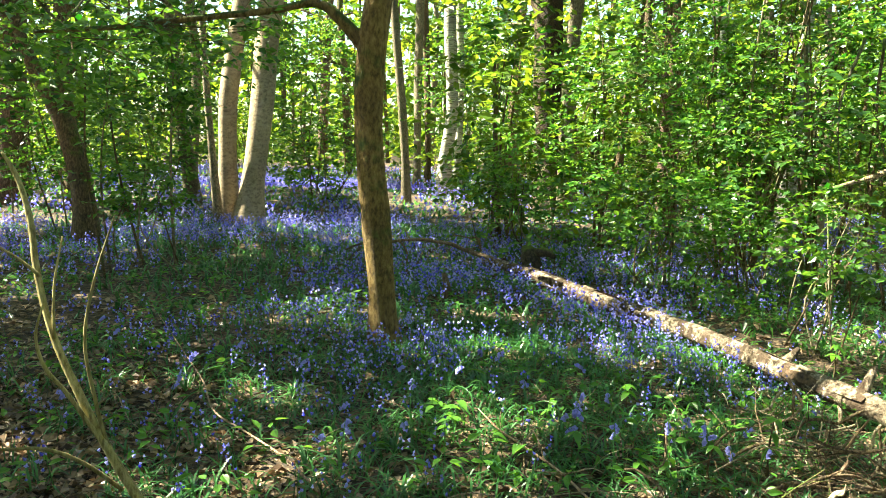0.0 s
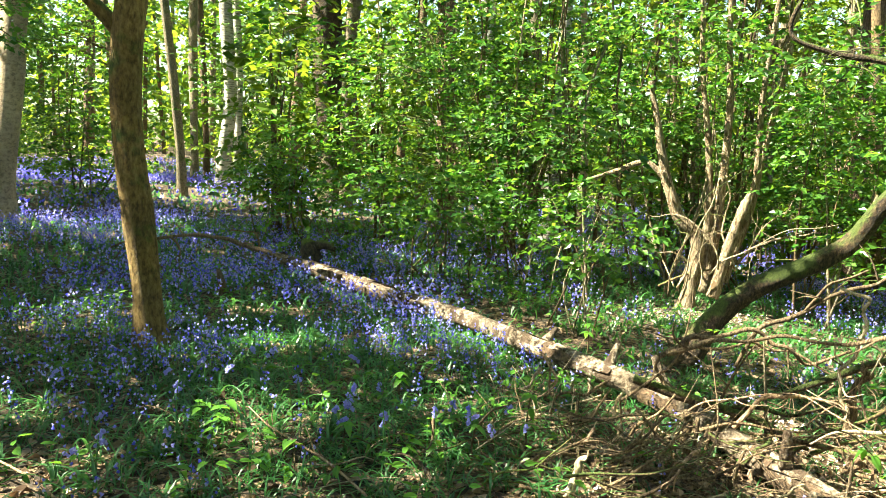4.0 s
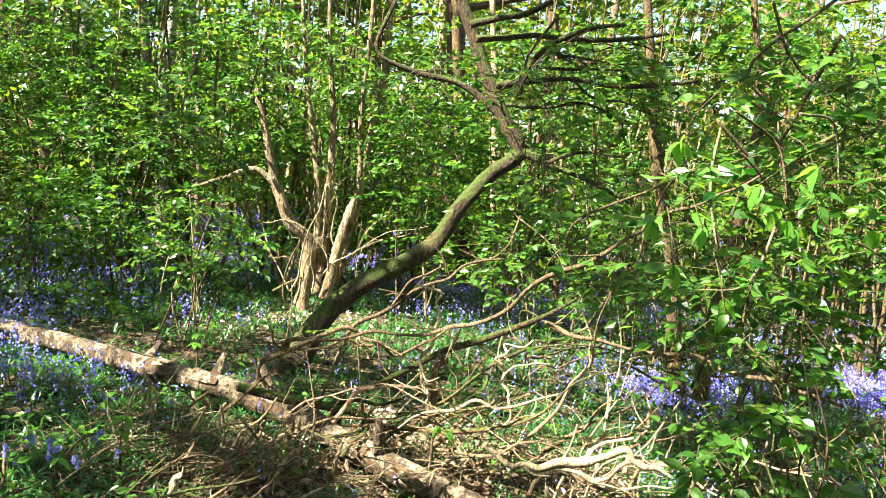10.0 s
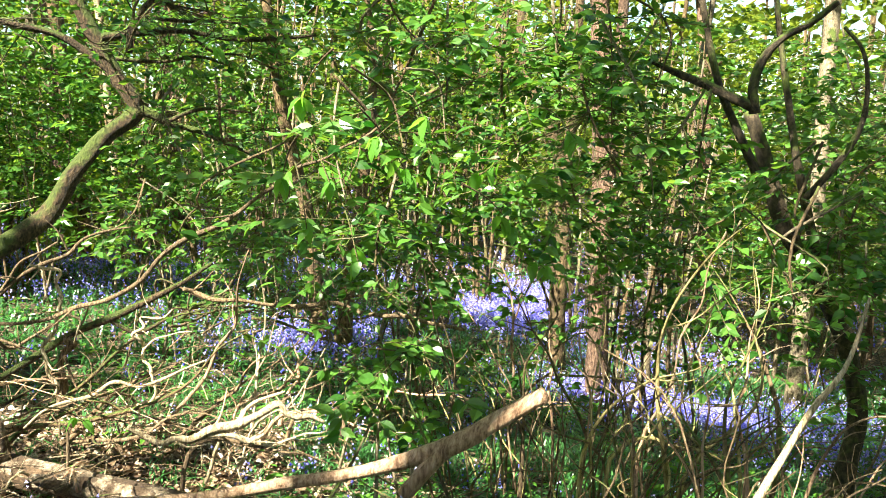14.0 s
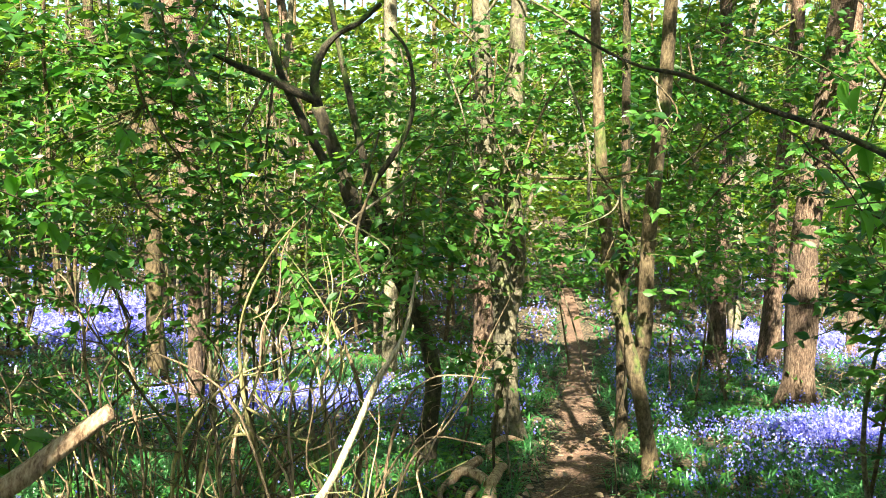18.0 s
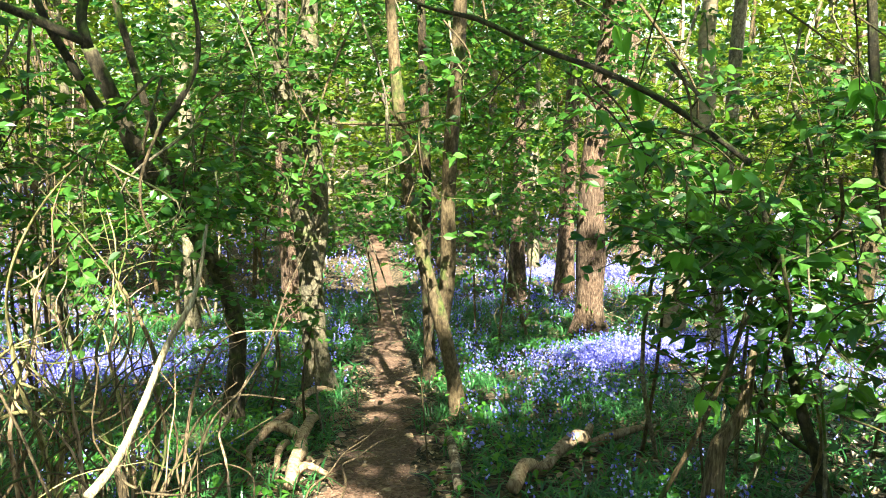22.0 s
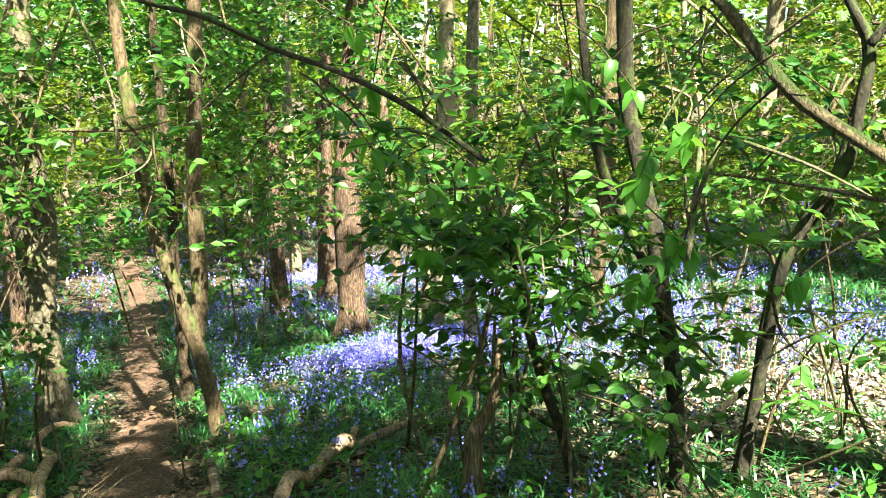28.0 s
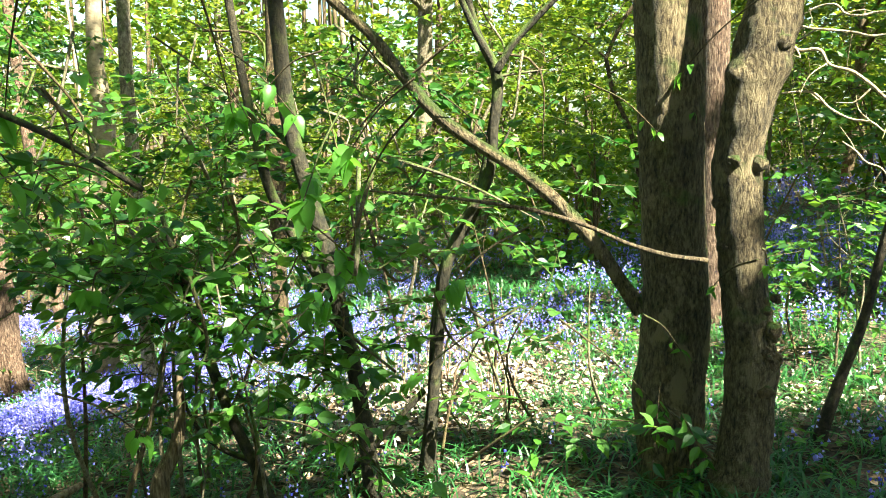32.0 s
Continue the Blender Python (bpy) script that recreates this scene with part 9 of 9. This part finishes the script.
# ---- single plants near the walker ----


def seedling(x, y, tall, size, tiers):
    """A young sapling: one thin stem and tiers of broad pale leaves."""
    twig_count[0] += 1
    rng = np.random.default_rng(5000 + twig_count[0])
    ob = thing("sycamore_seedling", "young seedling with broad pale green leaves on a thin stem", "seedling", (x, y, float(height(x, y))), "seedlings")
    g = Geo()
    tube(g, [(0, 0, -0.03, 0.006), (rng.normal(0, 0.01), rng.normal(0, 0.01), tall * 0.5, 0.005), (0, 0, tall, 0.003)], 6, 4, 0.06, 0, twig_count[0])
    part("stem", g, BROWN_BARK, ob)
    for k in range(tiers):
        turn = rng.uniform(0, 6.28)
        for i in range(4):
            t = new("leaf", LEAF_KINDS[int(rng.integers(0, 6))])
            t.parent = ob
            t.matrix_basis = Matrix.Translation((0, 0, tall * (1 - 0.22 * k))) @ Matrix.Rotation(turn + i * 1.57 + rng.normal(0, 0.2), 4, "Z") @ Matrix.Rotation(radians(rng.uniform(-35, 5)), 4, "X") @ Matrix.Scale(size * rng.uniform(0.7, 1.15), 4)


for x, y, tall, size, tiers in ((1.58, 3.38, 0.34, 0.085, 3), (1.24, 3.22, 0.2, 0.075, 1), (0.62, 3.3, 0.16, 0.07, 1), (1.05, 4.1, 0.18, 0.07, 2), (2.75, 5.15, 0.3, 0.08, 2)):
    seedling(x, y, tall, size, tiers)



def herb_plant(x, y, count):
    """A low herb: a few stalks, each with broad leaves."""
    twig_count[0] += 1
    rng = np.random.default_rng(6000 + twig_count[0])
    ob = thing("woodland_herb", "low herb with broad bright green leaves", "herb", (x, y, float(height(x, y))), "single herbs")
    for k in range(3):
        a, tall = rng.uniform(0, 6.28), rng.uniform(0.07, 0.2)
        top = np.array((0.09 * math.cos(a), 0.09 * math.sin(a), tall))
        g = Geo()
        tube(g, [(0, 0, -0.02, 0.0025), (*(top * 0.55 + (0, 0, 0.02)), 0.002), (*top, 0.0012)], 5, 4, 0.05, 0, twig_count[0] * 5 + k)
        stalk = part("stalk", g, BLADE, ob)
        for i in range(max(2, count // 3)):
            t = new("leaf", HERB_KINDS[int(rng.integers(0, 4))])
            t.parent = stalk
            t.matrix_basis = Matrix.Translation(top * rng.uniform(0.7, 1.0)) @ Matrix.Rotation(a + i * 2.2 + rng.normal(0, 0.4), 4, "Z") @ Matrix.Rotation(radians(rng.uniform(-30, 15)), 4, "X") @ Matrix.Scale(rng.uniform(0.05, 0.095), 4)


def bell_mesh():
    """One nodding bell with flared, recurved lips; length 1 down z."""
    g = Geo()
    rows = [(0.0, 0.05), (-0.12, 0.24), (-0.45, 0.3), (-0.8, 0.3), (-1.0, 0.42), (-0.96, 0.55)]
    n = 6
    v = [(r * math.cos(6.2832 * k / n), r * math.sin(6.2832 * k / n), z) for z, r in rows for k in range(n)]
    f = [(i * n + k, i * n + (k + 1) % n, (i + 1) * n + (k + 1) % n, (i + 1) * n + k) for i in range(len(rows) - 1) for k in range(n)]
    g.add(v, f)
    return g.mesh("bell", BELL)


def strap_mesh(seed):
    """One long arching bluebell leaf, keeled along its middle; length 1."""
    rng = np.random.default_rng(seed)
    g, rows, faces = Geo(), [], []
    droop = rng.uniform(0.5, 1.3)
    for i in range(7):
        k = i / 6
        w = 0.024 * (1 - k**2.5) + 0.002
        y, z = k * (0.35 + 0.35 * k), 0.75 * k - droop * 0.6 * k**2.4
        rows += [(-w, y, z + 0.012), (0, y, z), (w, y, z + 0.012)]
        if i:
            a, b = 3 * i - 3, 3 * i
            faces += [(a, a + 1, b + 1, b), (a + 1, a + 2, b + 2, b + 1)]
    g.add(rows, faces)
    return g.mesh("leaf", BLADE)


HERB_KINDS = []
for kind_seed in range(4):
    herb_leaf = leaf_mesh(90 + kind_seed)
    herb_leaf.materials[0] = HERB_LEAF
    HERB_KINDS.append(herb_leaf)
BELL_MESH, STRAPS = bell_mesh(), [strap_mesh(s) for s in range(5)]


def bluebell_plant(x, y):
    """A bluebell: arching leaves round a nodding stalk of bells."""
    twig_count[0] += 1
    rng = np.random.default_rng(7000 + twig_count[0])
    ob = thing("bluebell_plant", "violet-blue bluebell with nodding bells and strap leaves", "bluebell", (x, y, float(height(x, y))), "single bluebells")
    a, tall = rng.uniform(0, 6.28), rng.uniform(0.2, 0.32)
    d = np.array((math.cos(a), math.sin(a), 0))
    line = [np.array((0, 0, tall * k)) + d * 0.09 * k**3 - np.array((0, 0, 0.03 * k**6)) for k in (0, 0.3, 0.6, 0.8, 0.92, 1.0)]
    g = Geo()
    tube(g, [(*p, 0.003 - 0.0018 * i / 5) for i, p in enumerate(line)], 5, 3, 0.04, 0, twig_count[0])
    stalk = part("stalk", g, BLADE, ob)
    s = spline([(*p, 0.003) for p in line], 6)
    for i in range(int(rng.integers(5, 9))):
        p = s[int(len(s) * (0.55 + 0.055 * i)) - 1, :3]
        t = new("bell", BELL_MESH)
        t.parent = stalk
        turn = a + rng.normal(0, 0.8)
        t.matrix_basis = Matrix.Translation(p + np.array((math.cos(turn), math.sin(turn), 0)) * 0.008) @ Matrix.Rotation(turn, 4, "Z") @ Matrix.Rotation(radians(rng.uniform(-50, -15)), 4, "Y") @ Matrix.Scale(rng.uniform(0.018, 0.024), 4)
    for i in range(int(rng.integers(4, 7))):
        t = new("leaf", STRAPS[int(rng.integers(0, 5))])
        t.parent = ob
        t.matrix_basis = Matrix.Rotation(i * 1.3 + rng.normal(0, 0.3), 4, "Z") @ Matrix.Scale(rng.uniform(0.2, 0.34), 4)


for x, y, count in ((-0.04, 3.63, 9), (0.53, 3.88, 8), (0.22, 3.07, 8), (-0.06, 2.94, 7), (1.92, 4.17, 8), (1.44, 3.74, 6), (0.95, 3.17, 6), (0.05, 3.57, 7), (1.14, 4.54, 6), (1.68, 5.03, 7), (2.01, 5.26, 7), (0.59, 3.99, 7), (0.29, 3.15, 7), (-0.03, 3.40, 6), (1.90, 4.25, 8), (1.55, 3.86, 6), (8.36, -1.90, 7), (1.74, -3.77, 6), (2.86, -3.95, 7), (4.38, -2.43, 6)):
    herb_plant(x, y, count)

for x, y in ((-0.86, 4.11), (0.54, 3.33), (0.71, 3.40), (-0.23, 3.36), (-0.54, 3.47), (0.78, 3.20), (1.48, 3.26), (1.17, 3.30), (-0.44, 3.00), (-2.16, 4.72), (-1.39, 3.61), (-1.48, 4.14), (-1.32, 4.54), (-0.31, 4.21), (-0.13, 4.29), (0.46, 3.95), (0.65, 3.56), (-2.47, 5.24), (-0.61, 3.09), (-0.17, 3.66), (0.25, 4.19), (1.05, 3.25), (1.46, 3.51), (-1.87, 3.51), (0.64, 5.01), (0.25, 4.47), (0.55, 3.38), (0.60, 3.54), (0.88, 3.73), (1.26, 3.32), (1.32, 3.14), (1.16, 3.40), (0.88, 4.28), (0.03, 4.04), (-0.21, 5.14), (0.66, -4.23), (5.74, -5.35), (5.10, -3.51), (4.26, -2.18), (5.30, -3.20), (4.09, -2.76), (5.35, -3.23), (5.55, -3.58), (4.65, -3.38), (5.89, -2.80)):
    bluebell_plant(x, y)

for spot in ((1.20, -3.97, 1.62, 5, 0.060), (1.25, -3.95, 1.41, 4, 0.055), (1.14, -4.03, 1.49, 4, 0.050), (1.13, -3.98, 0.51, 4, 0.050), (1.15, -3.98, 0.11, 5, 0.060), (1.18, -3.92, 0.25, 4, 0.050), (0.80, -3.89, 0.90, 4, 0.050), (1.02, -3.95, 0.79, 4, 0.055), (1.97, -3.94, 1.32, 7, 0.075), (1.57, -4.01, 1.18, 5, 0.060)):
    leafy_twig(*spot)

BURRS = [(0.86, -3.93, 1.30, 0.03), (0.94, -3.89, 1.31, 0.026), (0.99, -3.91, 1.15, 0.028), (0.86, -3.94, 0.98, 0.028), (0.96, -3.9, 0.98, 0.025), (0.9, -3.93, 1.51, 0.03), (0.81, -3.94, 1.75, 0.036), (0.97, -3.92, 1.41, 0.026)]
burr_rng = random.Random(8)
BURRS += [(0.79 + burr_rng.uniform(-0.025, 0.06), -3.94 + burr_rng.uniform(-0.03, 0.025), burr_rng.uniform(0.36, 0.78), burr_rng.uniform(0.014, 0.034)) for _ in range(34)]


def add_burrs():
    """Knobs of bark that stand out from the gnarled trunk."""
    trunk = next(o for o in bpy.data.objects if o.name.startswith("trunk") and o.parent and o.parent.name.startswith("gnarled_sycamore_tree"))
    base = np.array(trunk.parent.matrix_world.translation)
    rng = np.random.default_rng(81)
    for i, (x, y, z, r) in enumerate(BURRS):
        g = Geo()
        c = np.array((x, y, z)) - base
        lie = np.array((rng.normal(0, 0.4), rng.normal(0, 0.4), 1.0))
        lie /= np.linalg.norm(lie)
        tube(g, [(*(c + lie * r * k), r * w) for k, w in ((-1.1, 0.2), (-0.8, 0.65), (-0.2, 1.0), (0.4, 0.95), (0.9, 0.55), (1.15, 0.2))], 12, 4, 0.14, 0.15, 950 + i)
        part("burr", g, BROWN_BARK if i > 7 else GNARLED_BARK, trunk)


add_burrs()
